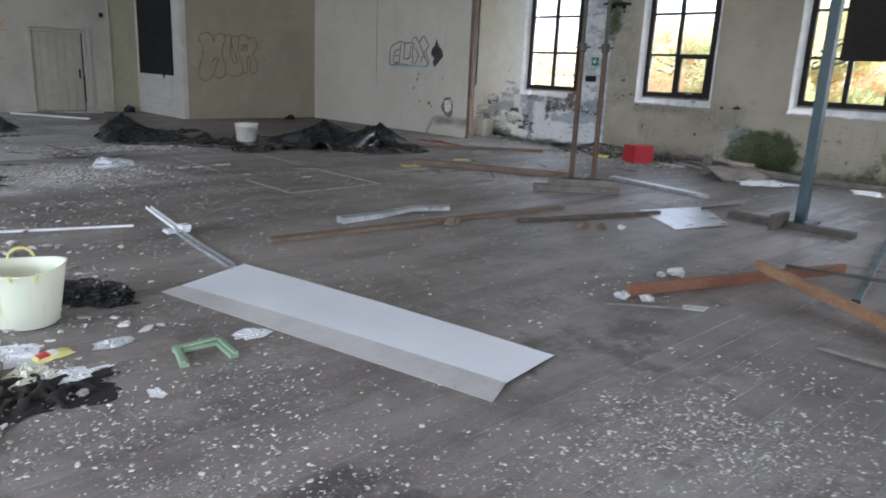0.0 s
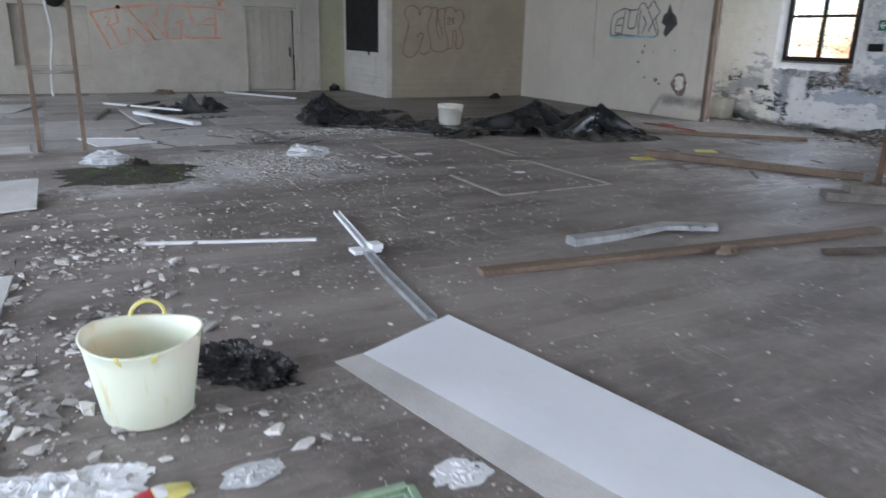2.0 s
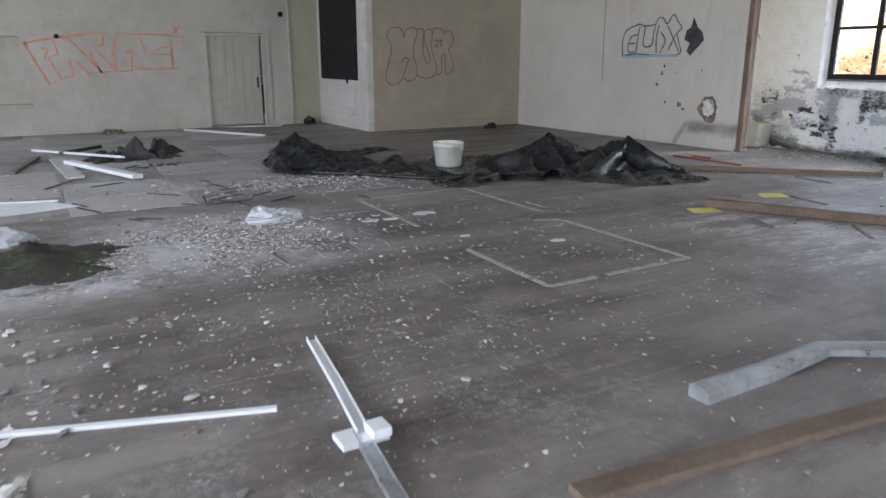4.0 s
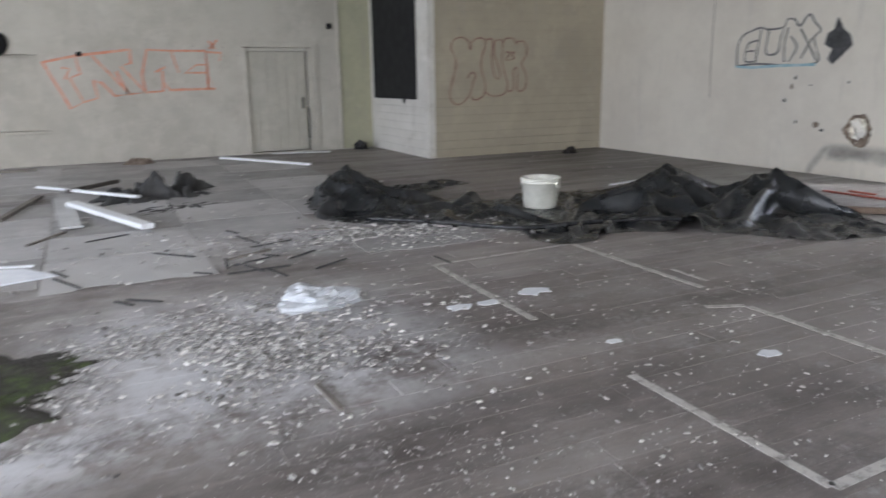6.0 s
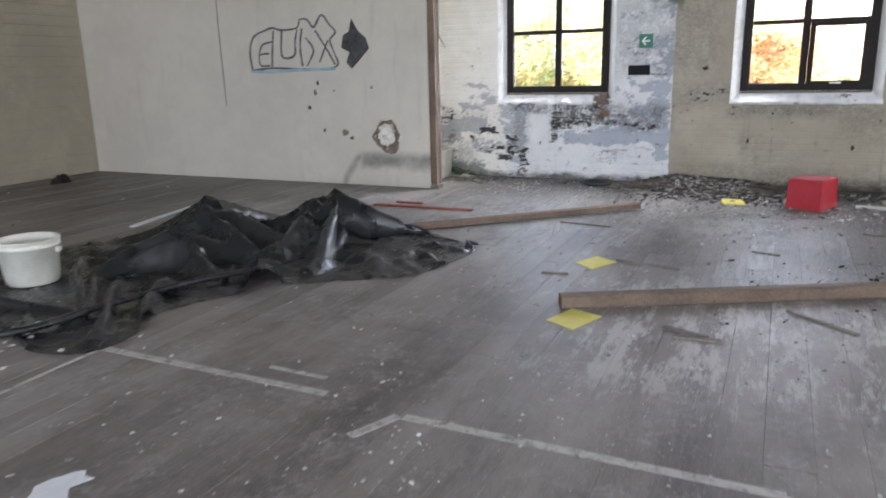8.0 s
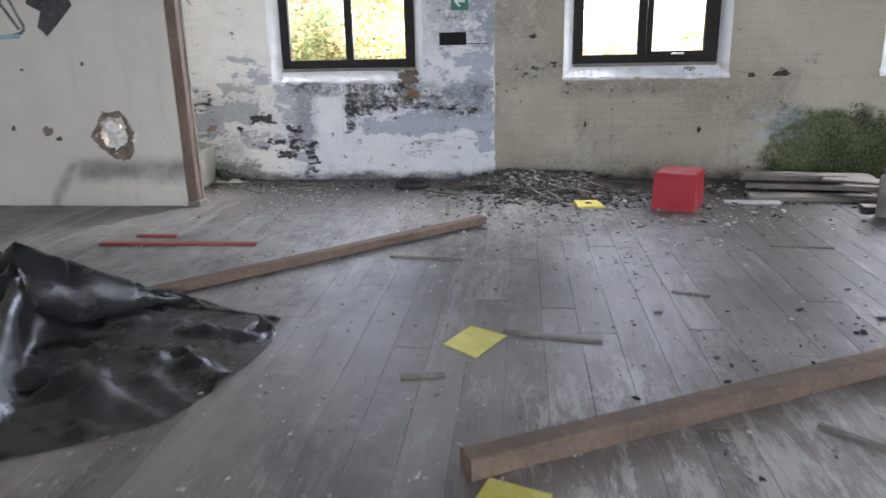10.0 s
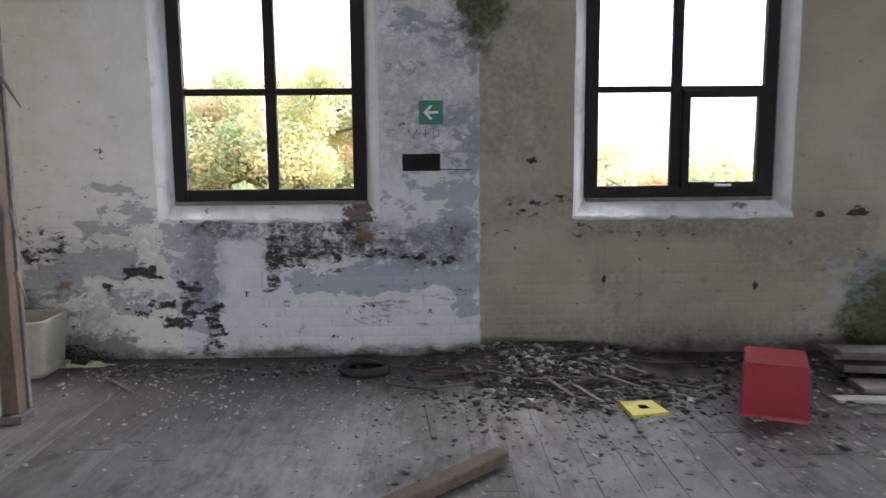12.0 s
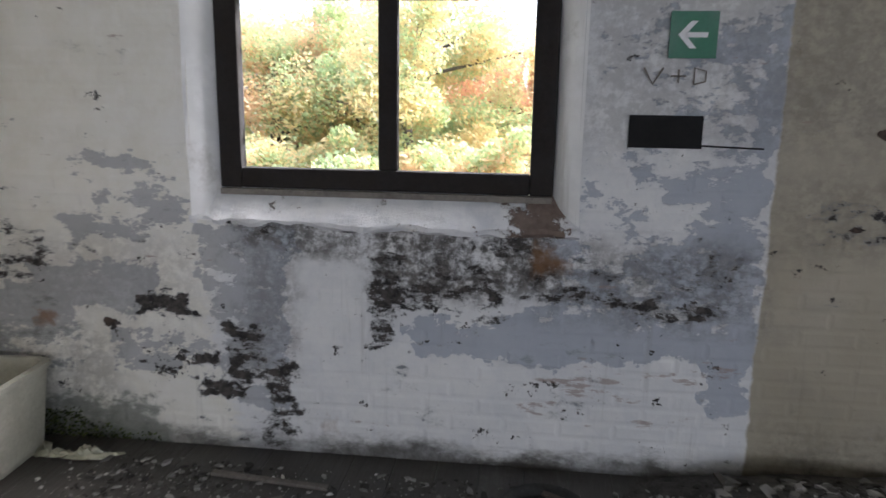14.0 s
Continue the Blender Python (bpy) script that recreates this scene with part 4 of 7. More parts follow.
M_SOOT = plain("sooty_plaster", (0.06, 0.055, 0.05), (0.28, 0.26, 0.23), 7, 0.95)
M_SCAR = plain("dark_brick_scar", (0.025, 0.02, 0.017), (0.10, 0.07, 0.055), 20, 0.95)
M_PLASTER = plain("white_plaster_lump", (0.70, 0.67, 0.61), (0.80, 0.78, 0.73), 9, 0.95)
M_BROKEN = plain("broken_brown_plaster", (0.11, 0.08, 0.06), (0.26, 0.21, 0.165), 12, 0.95)


def blob_flat(bm, cy, cz, ry, rz, seed, x, depth, n=22):
    pts = []
    for i in range(n):
        a = 2 * math.pi * i / n
        k = 0.75 + 0.55 * noise.noise((math.cos(a) * 1.3, math.sin(a) * 1.3, seed)) + 0.22 * noise.noise((math.cos(a) * 5, math.sin(a) * 5, seed))
        pts.append((cy + ry * k * math.cos(a), cz + rz * k * math.sin(a)))
    f = [bm.verts.new((x, *p)) for p in pts]
    b = [bm.verts.new((x + depth, cy + (p[0] - cy) * 1.08, cz + (p[1] - cz) * 1.08)) for p in pts]
    bm.faces.new(f)
    for i in range(n):
        bm.faces.new((f[i], b[i], b[(i + 1) % n], f[(i + 1) % n]))


for cy, cz, ry, rz, sd in ((13.05, 0.70, 0.10, 0.07, 3), (12.95, 0.62, 0.05, 0.04, 9), (13.5, 1.22, 0.045, 0.07, 1), (13.45, 1.34, 0.035, 0.05, 2), (13.6, 1.02, 0.04, 0.05, 4), (13.38, 0.72, 0.035, 0.04, 5), (12.62, 1.28, 0.03, 0.03, 6), (13.2, 1.24, 0.03, 0.02, 7)):
    bm = bmesh.new()
    blob_flat(bm, cy, cz, ry * 0.7, rz * 0.7, sd, 11.574, 0.008)
    single("plaster_scar", bm, M_SPRAY_BLACK if rz < 0.06 else M_BROKEN, "dark chip knocked into the plaster", "wall damage", group="plaster scars")

rng = random.Random(31)
bm = bmesh.new()
rings = [[], [], [], []]
for i in range(64):
    a = 2 * math.pi * i / 64
    q = Vector((math.cos(a), math.sin(a), 3.0))
    inner = 0.135 + 0.05 * noise.noise(q * 1.6) + 0.03 * noise.noise(q * 6)
    outer = 0.185 + 0.06 * noise.noise(q * 1.3 + Vector((5, 0, 0))) + 0.03 * noise.noise(q * 7) + 0.035 * max(0.0, -math.sin(a + 0.5))
    for ring, rad, x in zip(rings, (outer * 1.04, outer, (inner + outer) / 2, inner), (11.582, 11.572, 11.579 + 0.008 * noise.noise(q * 5), 11.60)):
        ring.append(bm.verts.new((x, 12.42 + rad * math.cos(a), 0.66 + rad * math.sin(a))))
for p, q in zip(rings, rings[1:]):
    for i in range(64):
        bm.faces.new((p[i], p[(i + 1) % 64], q[(i + 1) % 64], q[i]))
single("broken_plaster", bm, M_BROKEN, "ragged brown broken plaster round a hole", "wall damage")
for y_, z_, s_ in ((12.47, 0.74, 0.15), (12.38, 0.62, 0.14), (12.47, 0.55, 0.10)):
    bm = bmesh.new()
    bmesh.ops.create_icosphere(bm, subdivisions=3, radius=s_ / 2)
    for v in bm.verts:
        v.co *= 1 + 0.5 * noise.noise(v.co * 16)
    single("plaster_lump", bm, M_PLASTER, "white plaster lump stuck in the hole", "plaster", pose(11.635, y_, z_), "plaster lumps")

# free end of the partition: split timber posts
post = holder("timber_post", "split brown timber post closing the end of a partition", "post", pose(11.62, 11.74, 0))
part("upright", boxed(bmesh.new(), -0.04, 0.045, -0.035, 0.055, 0.05, CEIL, 0.006), M_TIMBER, post)
part("batten", boxed(bmesh.new(), 0.055, 0.085, -0.045, 0.05, 0.02, CEIL, 0.004), M_OLDWOOD, post)
part("foot", boxed(bmesh.new(), -0.08, 0.08, -0.07, 0.05, 0.0, 0.05, 0.008), M_OLDWOOD, post)
for z, dy, tilt in ((1.92, -0.06, 0.10), (0.85, -0.058, 0.05), (1.2, -0.056, 0.03)):
    spl = bmesh.new()
    limb(spl, Vector((0.0, dy, z)), Vector((0.01, dy - tilt, z - 0.18)), 0.014, 0.003, 5)
    part("splinter", spl, M_OLDWOOD, post)


for cy, cz, ry, rz, sd in ((8.66, 1.43, 0.05, 0.026, 21), (8.12, 0.56, 0.025, 0.03, 22), (7.0, 0.5, 0.028, 0.03, 23), (8.45, 1.17, 0.04, 0.014, 24), (8.72, 1.07, 0.03, 0.012, 25), (6.27, 1.03, 0.09, 0.035, 26), (6.55, 1.02, 0.04, 0.03, 28), (11.75, 0.55, 0.035, 0.03, 30)):
    bm = bmesh.new()
    blob_flat(bm, cy, cz, ry, rz, sd, 12.834, 0.006)
    single("wall_scar", bm, M_SCAR, "dark broken spot in the painted brick", "wall damage", group="scars in the brick")

# things on the window wall
M_SIGN = plain("green_sign_plastic", (0.010, 0.13, 0.07), (0.016, 0.17, 0.09), 5, 0.4)
M_WHITE = plain("white_plastic", (0.74, 0.76, 0.78), (0.82, 0.83, 0.84), 3, 0.45)
sign = holder("exit_sign", "green emergency exit sign with a white arrow", "sign", pose(12.832, 9.377, 1.772))
part("plate", boxed(bmesh.new(), -0.002, 0.002, -0.085, 0.085, -0.083, 0.083, 0.001), M_SIGN, sign)
arrow = bmesh.new()
boxed(arrow, -0.0035, -0.0022, -0.05, 0.03, -0.009, 0.009)
for sgn in (1, -1):
    q = [arrow.verts.new((x, y, sgn * z)) for x in (-0.0035, -0.0022) for y, z in ((0.055, 0.0), (0.012, 0.048), (-0.012, 0.048), (0.03, 0.0))]
    arrow.faces.new(q[:4]), arrow.faces.new(q[4:])
    for i in range(4):
        arrow.faces.new((q[i], q[(i + 1) % 4], q[4 + (i + 1) % 4], q[4 + i]))
part("arrow", arrow, M_WHITE, sign, "white arrow")
sprayed("wall_scrawl", [[(0, 0), (0.5, 1), (1, 0)], [(1.4, 0.5), (2.2, 0.5)], [(1.8, 0.1), (1.8, 0.9)], [(2.6, 1), (2.6, 0), (3.2, 0.2), (3.2, 0.8), (2.6, 1)]],
        lambda u, v: (12.833, 9.545 - u * 0.07, 1.655 - v * 0.06), 0.008, (-1, 0, 0), M_OLDWOOD, "faint grey scrawled letters on flaking paint", curve=False)
# black plate on the wall face in place of the slot's dark recess
single("air_slot_dark", boxed(bmesh.new(), 12.829, 12.836, 9.315, 9.585, 1.36, 1.482, 0.002), M_BLACK, "black plate standing for the dark of an air slot in the brick", "vent")
single("wall_conduit", tube(bmesh.new(), [(12.83, 9.32, 1.372), (12.826, 9.2, 1.368), (12.83, 9.09, 1.365)], 0.0035), M_BLACK, "short dark wire on the wall", "wire")
brk = holder("wall_bracket", "rusty dark steel bracket shelf on stained brick", "bracket", pose(12.83, 8.9, 2.88))
part("plate", boxed(bmesh.new(), -0.22, 0.01, -0.24, 0.26, -0.02, 0.015, 0.004), M_BLACK, brk)
part("strut", boxed(bmesh.new(), -0.04, 0.01, -0.13, -0.07, -0.09, -0.02, 0.004), M_BLACK, brk)
part("strut", boxed(bmesh.new(), -0.16, 0.01, 0.12, 0.17, -0.07, -0.02, 0.004), M_BLACK, brk)
cover = holder("window_board", "dark board nailed over the upper window panes", "board", pose(12.86, 4.40, 2.25))
part("sheet", boxed(bmesh.new(), -0.02, 0.02, -0.42, 0.30, -0.36, 0.6, 0.004), M_FRAME, cover)


# ---- loose things ----
def stick(name, p, q, w, h, material, label, category, z=0.0, z2=None, lean=0.0, group="", bend=0.0, seed=0):
    """A length of timber or strip from p to q on the floor, w wide and h high, with worn ends."""
    p, q = Vector((*p, z)), Vector((*q, z if z2 is None else z2))
    n = max(2, int((q - p).length / 0.25))
    d = (q - p).normalized()
    side = Vector((-d.y, d.x, 0)).normalized()
    up = d.cross(side) * -1 if d.cross(side).z < 0 else d.cross(side)
    c, s = math.cos(lean), math.sin(lean)
    u, v = side * c + up * s, up * c - side * s
    bm = bmesh.new()
    rings = []
    e = min(w, h) * 0.12
    for k in range(n + 1):
        a = k / n
        o = p + (q - p) * a + side * bend * math.sin(math.pi * a) + up * (abs(s) * w / 2)
        j = 0.04 * w * noise.noise((a * 7, seed, w))
        sec = [(-w / 2 + e, 0), (w / 2 - e, 0), (w / 2, e), (w / 2, h - e), (w / 2 - e, h), (-w / 2 + e, h), (-w / 2, h - e), (-w / 2, e)]
        rings.append([bm.verts.new(o + u * (x + j) + v * y) for x, y in sec])
    for a, b in zip(rings, rings[1:]):
        for i in range(8):
            bm.faces.new((a[i], a[(i + 1) % 8], b[(i + 1) % 8], b[i]))
    bm.faces.new(rings[0][::-1]), bm.faces.new(rings[-1])
    return single(name, bm, material, label, category, group=group)


def crumpled(name, x, y, sx, sy, h, turn, seed, material, label, category, n=34, sharp=1.0, smooth=False, group=""):
    """A crumpled sheet on the floor: folds from ridged noise, ragged outline."""
    bm = bmesh.new()
    grid = []
    for i in range(n):
        row = []
        for j in range(n):
            u, v = 2 * i / (n - 1) - 1, 2 * j / (n - 1) - 1
            # disc mapping with ragged rim
            a, r = math.atan2(v, u), max(abs(u), abs(v))
            rim = 0.82 + 0.5 * noise.noise((math.cos(a) * 1.5, math.sin(a) * 1.5, seed))
            px, py = math.cos(a) * r * rim, math.sin(a) * r * rim
            q = Vector((px * 2.3 * sharp, py * 2.3 * sharp * sy / sx, seed * 3.1))
            ridge = (1 - abs(noise.noise(q)) * 2.2) * 0.6 + (1 - abs(noise.noise(q * 2.7)) * 2.2) * 0.3 + 0.1 * noise.noise(q * 6)
            z = h * max(0.0, ridge + 0.25) * (1 - r ** 4) + 0.004 + 0.01 * max(0, noise.noise(q * 4))
            row.append(bm.verts.new((px * sx / 2, py * sy / 2, z)))
        grid.append(row)
    for i in range(n - 1):
        for j in range(n - 1):
            bm.faces.new((grid[i][j], grid[i + 1][j], grid[i + 1][j + 1], grid[i][j + 1]))
    return single(name, bm, material, label, category, pose(x, y, 0, 0, 0, turn), group, smooth=smooth)


def lump(name, x, y, sx, sy, h, turn, seed, material, label, category, n=40, sharp=1.0, group="", smooth=False):
    """A bunched heap of film or cloth: a dome broken by creases and pockets, resting on the floor."""
    bm = bmesh.new()
    rows = []
    for k in range(n // 2 + 1):
        el = (math.pi / 2) * k / (n // 2)
        row = []
        for i in range(n):
            a = 2 * math.pi * i / n
            d = Vector((math.cos(a) * math.cos(el), math.sin(a) * math.cos(el), math.sin(el)))
            q = d * 1.6 * sharp + Vector((seed * 2.3, seed, 0))
            r = 0.86 + 0.34 * noise.noise(q) - 0.30 * abs(noise.noise(q * 2.1)) - 0.17 * abs(noise.noise(q * 4.7)) + 0.05 * noise.noise(q * 9)
            row.append(bm.verts.new((d.x * r * sx / 2, d.y * r * sy / 2, max(0.002, d.z * r * h))))
        rows.append(row)
    for r, q in zip(rows, rows[1:]):
        for i in range(n):
            bm.faces.new((r[i], r[(i + 1) % n], q[(i + 1) % n], q[i]))
    bmesh.ops.remove_doubles(bm, verts=bm.verts, dist=0.0005)
    return single(name, bm, material, label, category, pose(x, y, 0, 0, 0, turn), group, smooth=smooth)


def drape(start, held, steps=110, slack=1.13, stiff=0.12):
    """Lets a grid of points settle like sheet on the floor; held points stay where they are."""
    now, before = start.copy(), start.copy()
    ni, nj = now.shape[:2]
    sets = []
    for di, dj in ((1, 0), (0, 1), (1, 1), (1, -1), (3, 0), (0, 3)):
        reach = max(di, abs(dj))
        for half in range(2 * reach):
            if dj == 0:
                ii, jj = np.arange(half, ni - di, 2 * di), np.arange(nj)
            elif di == 0:
                ii, jj = np.arange(ni), np.arange(half, nj - dj, 2 * dj)
            else:
                ii, jj = np.arange(half, ni - 1, 2), np.arange(nj - 1) if dj > 0 else np.arange(1, nj)
            if not len(ii) or not len(jj):
                continue
            a, b = np.ix_(ii, jj), np.ix_(ii + di, jj + dj)
            gap = start[b] - start[a]
            rest = np.maximum(np.linalg.norm(gap[..., :2], axis=-1) * slack, np.linalg.norm(gap, axis=-1) * 1.01)
            sets.append((a, b, rest, reach == 3))
    for step in range(steps):
        speed = (now - before) * 0.9
        speed[now[..., 2] < 0.012] *= 0.35
        before = now.copy()
        now = now + speed
        now[..., 2] -= 0.0012
        for turn in range(6):
            for a, b, rest, bend in sets:
                d = now[b] - now[a]
                ln = np.maximum(np.linalg.norm(d, axis=-1), 1e-6)
                off = (ln - rest) / ln * 0.5
                if bend:
                    off = np.minimum(off, 0.0) * stiff
                now[a] += d * off[..., None]
                now[b] -= d * off[..., None]
            now[..., 2] = np.maximum(now[..., 2], 0.004)
            now[held] = start[held]
    return now


def draped(name, x, y, sx, sy, turn, seed, material, label, category, slack=1.3, lift=0.06, wave=1.0, n=36, group="", stiff=0.1, ragged=0.5, smooth=True):
    """A crumpled rag or scrap of sheet that has settled on the floor, with a ragged outline."""
    pts = np.zeros((n, n, 3))
    for i in range(n):
        for j in range(n):
            u, v = 2 * i / (n - 1) - 1, 2 * j / (n - 1) - 1
            a, r = math.atan2(v, u), max(abs(u), abs(v))
            rim = 0.85 + ragged * noise.noise((math.cos(a) * 1.6, math.sin(a) * 1.6, seed)) + 0.3 * ragged * noise.noise((math.cos(a) * 6, math.sin(a) * 6, seed))
            k = (0.55 * r / max(1e-6, math.hypot(u, v)) + 0.45) * rim
            q = Vector((u * wave * 1.6, v * wave * 1.6 * sy / sx, seed * 3.1))
            z = 0.006 + lift * (1 - r ** 3) * (max(0.0, 0.3 + noise.noise(q)) + 0.5 * max(0.0, noise.noise(q * 2.3)) + 0.25 * noise.noise(q * 4.6))
            pts[i, j] = u * k * sx / 2, v * k * sy / 2, max(0.004, z)
    shape = drape(pts, np.zeros((n, n), bool), 50, slack, stiff)
    bm = bmesh.new()
    rows = [[bm.verts.new(p) for p in row] for row in shape]
    for r, q in zip(rows, rows[1:]):
        for j in range(n - 1):
            bm.faces.new((r[j], r[j + 1], q[j + 1], q[j]))
    return single(name, bm, material, label, category, pose(x, y, 0, 0, 0, turn), group, smooth=smooth)


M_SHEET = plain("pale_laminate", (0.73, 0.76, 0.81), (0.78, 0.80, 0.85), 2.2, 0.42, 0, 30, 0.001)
# greyer copy of the sheet colour carries the shade of the sloping fold
M_SHEET_SHADED = plain("shaded_laminate_edge", (0.36, 0.35, 0.34), (0.45, 0.44, 0.43), 5, 0.55)
M_TUB = Shade("yellowed_white_rubber", 0.5)
runs = M_TUB.noise(6, 5, 0.6, M_TUB.stretch(2.5, 2.5, 0.4))
body = M_TUB.mix(M_TUB.noise(3, 3), (0.72, 0.74, 0.58), (0.78, 0.80, 0.68))
M_TUB.put(M_TUB.out.inputs["Subsurface Weight"], 0.15)
M_TUB = M_TUB.done(M_TUB.mix(M_TUB.step(runs, 0.58, 0.72, 0, 0.5), body, (0.55, 0.45, 0.14)))
M_TUB_RIM = plain("yellow_rubber", (0.62, 0.56, 0.14), (0.70, 0.66, 0.30), 6, 0.5)
M_BAG = plain("black_plastic_film", (0.012, 0.012, 0.013), (0.03, 0.03, 0.032), 3, 0.28, 0, 25, 0.002)
M_TARP = Shade("dusty_black_tarpaulin", 0.38)
M_TARP.put(M_TARP.out.inputs["Specular IOR Level"], 0.6)
dusty = M_TARP.step(M_TARP.add(M_TARP.noise(2.2, 6, 0.65), M_TARP.mul(M_TARP.noise(14, 4), 0.25)), 0.55, 0.85)
M_TARP = M_TARP.done(M_TARP.mix(M_TARP.mul(dusty, 0.18), (0.012, 0.014, 0.016), (0.16, 0.155, 0.15)), M_TARP.add(M_TARP.noise(9, 5), M_TARP.mul(M_TARP.noise(26, 4, 0.6, M_TARP.stretch(1, 1.6, 1)), 0.3)), 0.010, 0.6, M_TARP.step(dusty, 0, 1, 0.25, 0.6))
M_RAG = plain("dark_brown_cloth", (0.009, 0.007, 0.006), (0.026, 0.02, 0.018), 9, 0.95)
M_PAPER = plain("white_tissue_paper", (0.66, 0.68, 0.72), (0.80, 0.81, 0.83), 7, 0.8)
M_FILM = plain("cloudy_plastic_film", (0.46, 0.48, 0.50), (0.62, 0.64, 0.66), 6, 0.35)
M_PAPER_OLD = plain("damp_cream_paper", (0.56, 0.55, 0.42), (0.70, 0.69, 0.58), 5, 0.8)
M_GREENPAPER = plain("pale_green_paper", (0.50, 0.60, 0.50), (0.62, 0.70, 0.60), 5, 0.8)
M_GREENWOOD = plain("pale_green_paint", (0.22, 0.33, 0.22), (0.32, 0.42, 0.30), 6, 0.6)
M_ALU = plain("galvanised_strip", (0.42, 0.44, 0.46), (0.66, 0.68, 0.70), 9, 0.38, 0.75)
M_TAN = plain("tan_sawn_timber", (0.20, 0.105, 0.055), (0.32, 0.20, 0.12), 3, 0.7, 0, 45, 0.002)
M_ORANGE = plain("red_brown_joist", (0.14, 0.052, 0.030), (0.24, 0.11, 0.06), 2.5, 0.7, 0, 45, 0.002)
M_YELLOW = plain("yellow_plastic", (0.66, 0.56, 0.05), (0.76, 0.68, 0.14), 6, 0.5)
M_RED = plain("red_plastic", (0.36, 0.018, 0.03), (0.44, 0.03, 0.045), 4, 0.42)
M_REDWOOD = plain("red_painted_strip", (0.24, 0.06, 0.045), (0.33, 0.11, 0.08), 5, 0.7)
M_BLUE = plain("blue_green_steel_paint", (0.017, 0.042, 0.050), (0.032, 0.064, 0.072), 5, 0.45)
M_RUST = plain("rusty_steel", (0.075, 0.05, 0.036), (0.16, 0.10, 0.06), 6, 0.75, 0.2)
M_DARKSTEEL = plain("dark_oily_steel", (0.05, 0.045, 0.04), (0.11, 0.095, 0.08), 6, 0.6, 0.5)
M_BOARDGREY = plain("pale_grey_fibreboard", (0.42, 0.42, 0.41), (0.56, 0.56, 0.55), 3, 0.8)
M_WHITEDOOR = plain("dirty_white_gloss", (0.50, 0.50, 0.46), (0.70, 0.70, 0.66), 4, 0.5)
M_FELT = plain("dark_roofing_felt", (0.03, 0.03, 0.03), (0.07, 0.068, 0.065), 8, 0.9)
M_TAPE = Shade("worn_floor_tape", 0.7)
M_TAPE = M_TAPE.done(M_TAPE.mix(M_TAPE.step(M_TAPE.noise(14, 6, 0.75), 0.46, 0.66), (0.50, 0.48, 0.45), (0.19, 0.17, 0.155)))
M_RUBBLE = Shade("plaster_rubble", 0.95)
tone = M_RUBBLE.math("POWER", M_RUBBLE.island(), 1.1)
M_RUBBLE = M_RUBBLE.done(M_RUBBLE.mix(tone, (0.15, 0.14, 0.13), (0.68, 0.66, 0.63)), M_RUBBLE.noise(60, 3), 0.003)
M_RUBBLE_DARK = Shade("dark_rubble", 0.95)
tone = M_RUBBLE_DARK.step(M_RUBBLE_DARK.math("POWER", M_RUBBLE_DARK.island(), 2.1), 0.0, 1.0)
M_RUBBLE_DARK = M_RUBBLE_DARK.done(M_RUBBLE_DARK.mix(tone, (0.045, 0.042, 0.038), (0.36, 0.35, 0.33)), M_RUBBLE_DARK.noise(60, 3), 0.003)
M_GRIT = plain("dark_grit", (0.035, 0.032, 0.03), (0.13, 0.12, 0.11), 14, 0.95, 0, 90, 0.01)
M_SOIL = Shade("mossy_soil", 0.95)
moss = M_SOIL.step(M_SOIL.noise(4, 7, 0.75), 0.47, 0.66)
M_SOIL = M_SOIL.done(M_SOIL.mix(moss, (0.04, 0.035, 0.027), M_SOIL.mix(M_SOIL.noise(16, 4), (0.03, 0.06, 0.012), (0.10, 0.15, 0.03))), M_SOIL.noise(24, 6, 0.75), 0.03, 0.9)


def laminate_sheet():
    """Long thin sheet, folded along one edge; far corner curls a little."""
    a, b, c, d = Vector((2.57, 5.12, 0)), Vector((1.97, 4.84, 0)), Vector((2.54, 2.50, 0)), Vector((3.03, 2.59, 0))
    ob = holder("laminate_sheet", "long pale bluish white laminate sheet with a folded edge", "sheet", pose(2.5, 3.8, 0))
    base = Vector((2.5, 3.8, 0))
    for name, corners, mat in (("panel", (a, b, c, d), M_SHEET), ("folded_edge", (b, Vector((1.845, 4.87, 0)), Vector((2.385, 2.44, 0)), c), M_SHEET_SHADED)):
        bm = bmesh.new()
        rows = []
        for i in range(25):
            s = i / 24
            row = []
            for j in range(7):
                t = j / 6
                p = corners[0].lerp(corners[3], s).lerp(corners[1].lerp(corners[2], s), t) - base
                if name == "panel":
                    p.z = 0.034 + 0.012 * math.sin(s * 3.1) - 0.012 * (1 - t) + 0.006 * noise.noise((s * 4, t * 2, 1))
                else:
                    p.z = (0.034 + 0.012 * math.sin(s * 3.1) + 0.006 * noise.noise((s * 4, 2, 1))) * (1 - t) + 0.005 * t
                row.append(p)
            rows.append(row)
        top = [[bm.verts.new(p) for p in r] for r in rows]
        low = [[bm.verts.new(p - Vector((0, 0, 0.003))) for p in r] for r in rows]
        for g in (top, low):
            for r, q in zip(g, g[1:]):
                for j in range(6):
                    bm.faces.new((r[j], r[j + 1], q[j + 1], q[j]))
        for r, q in zip(zip(top, low), zip(top[1:], low[1:])):
            for j in (0, 6):
                bm.faces.new((r[0][j], r[1][j], q[1][j], q[0][j]))
        part(name, bm, mat, ob, "" if name == "panel" else "folded strip, coloured greyer for its shade")


laminate_sheet()


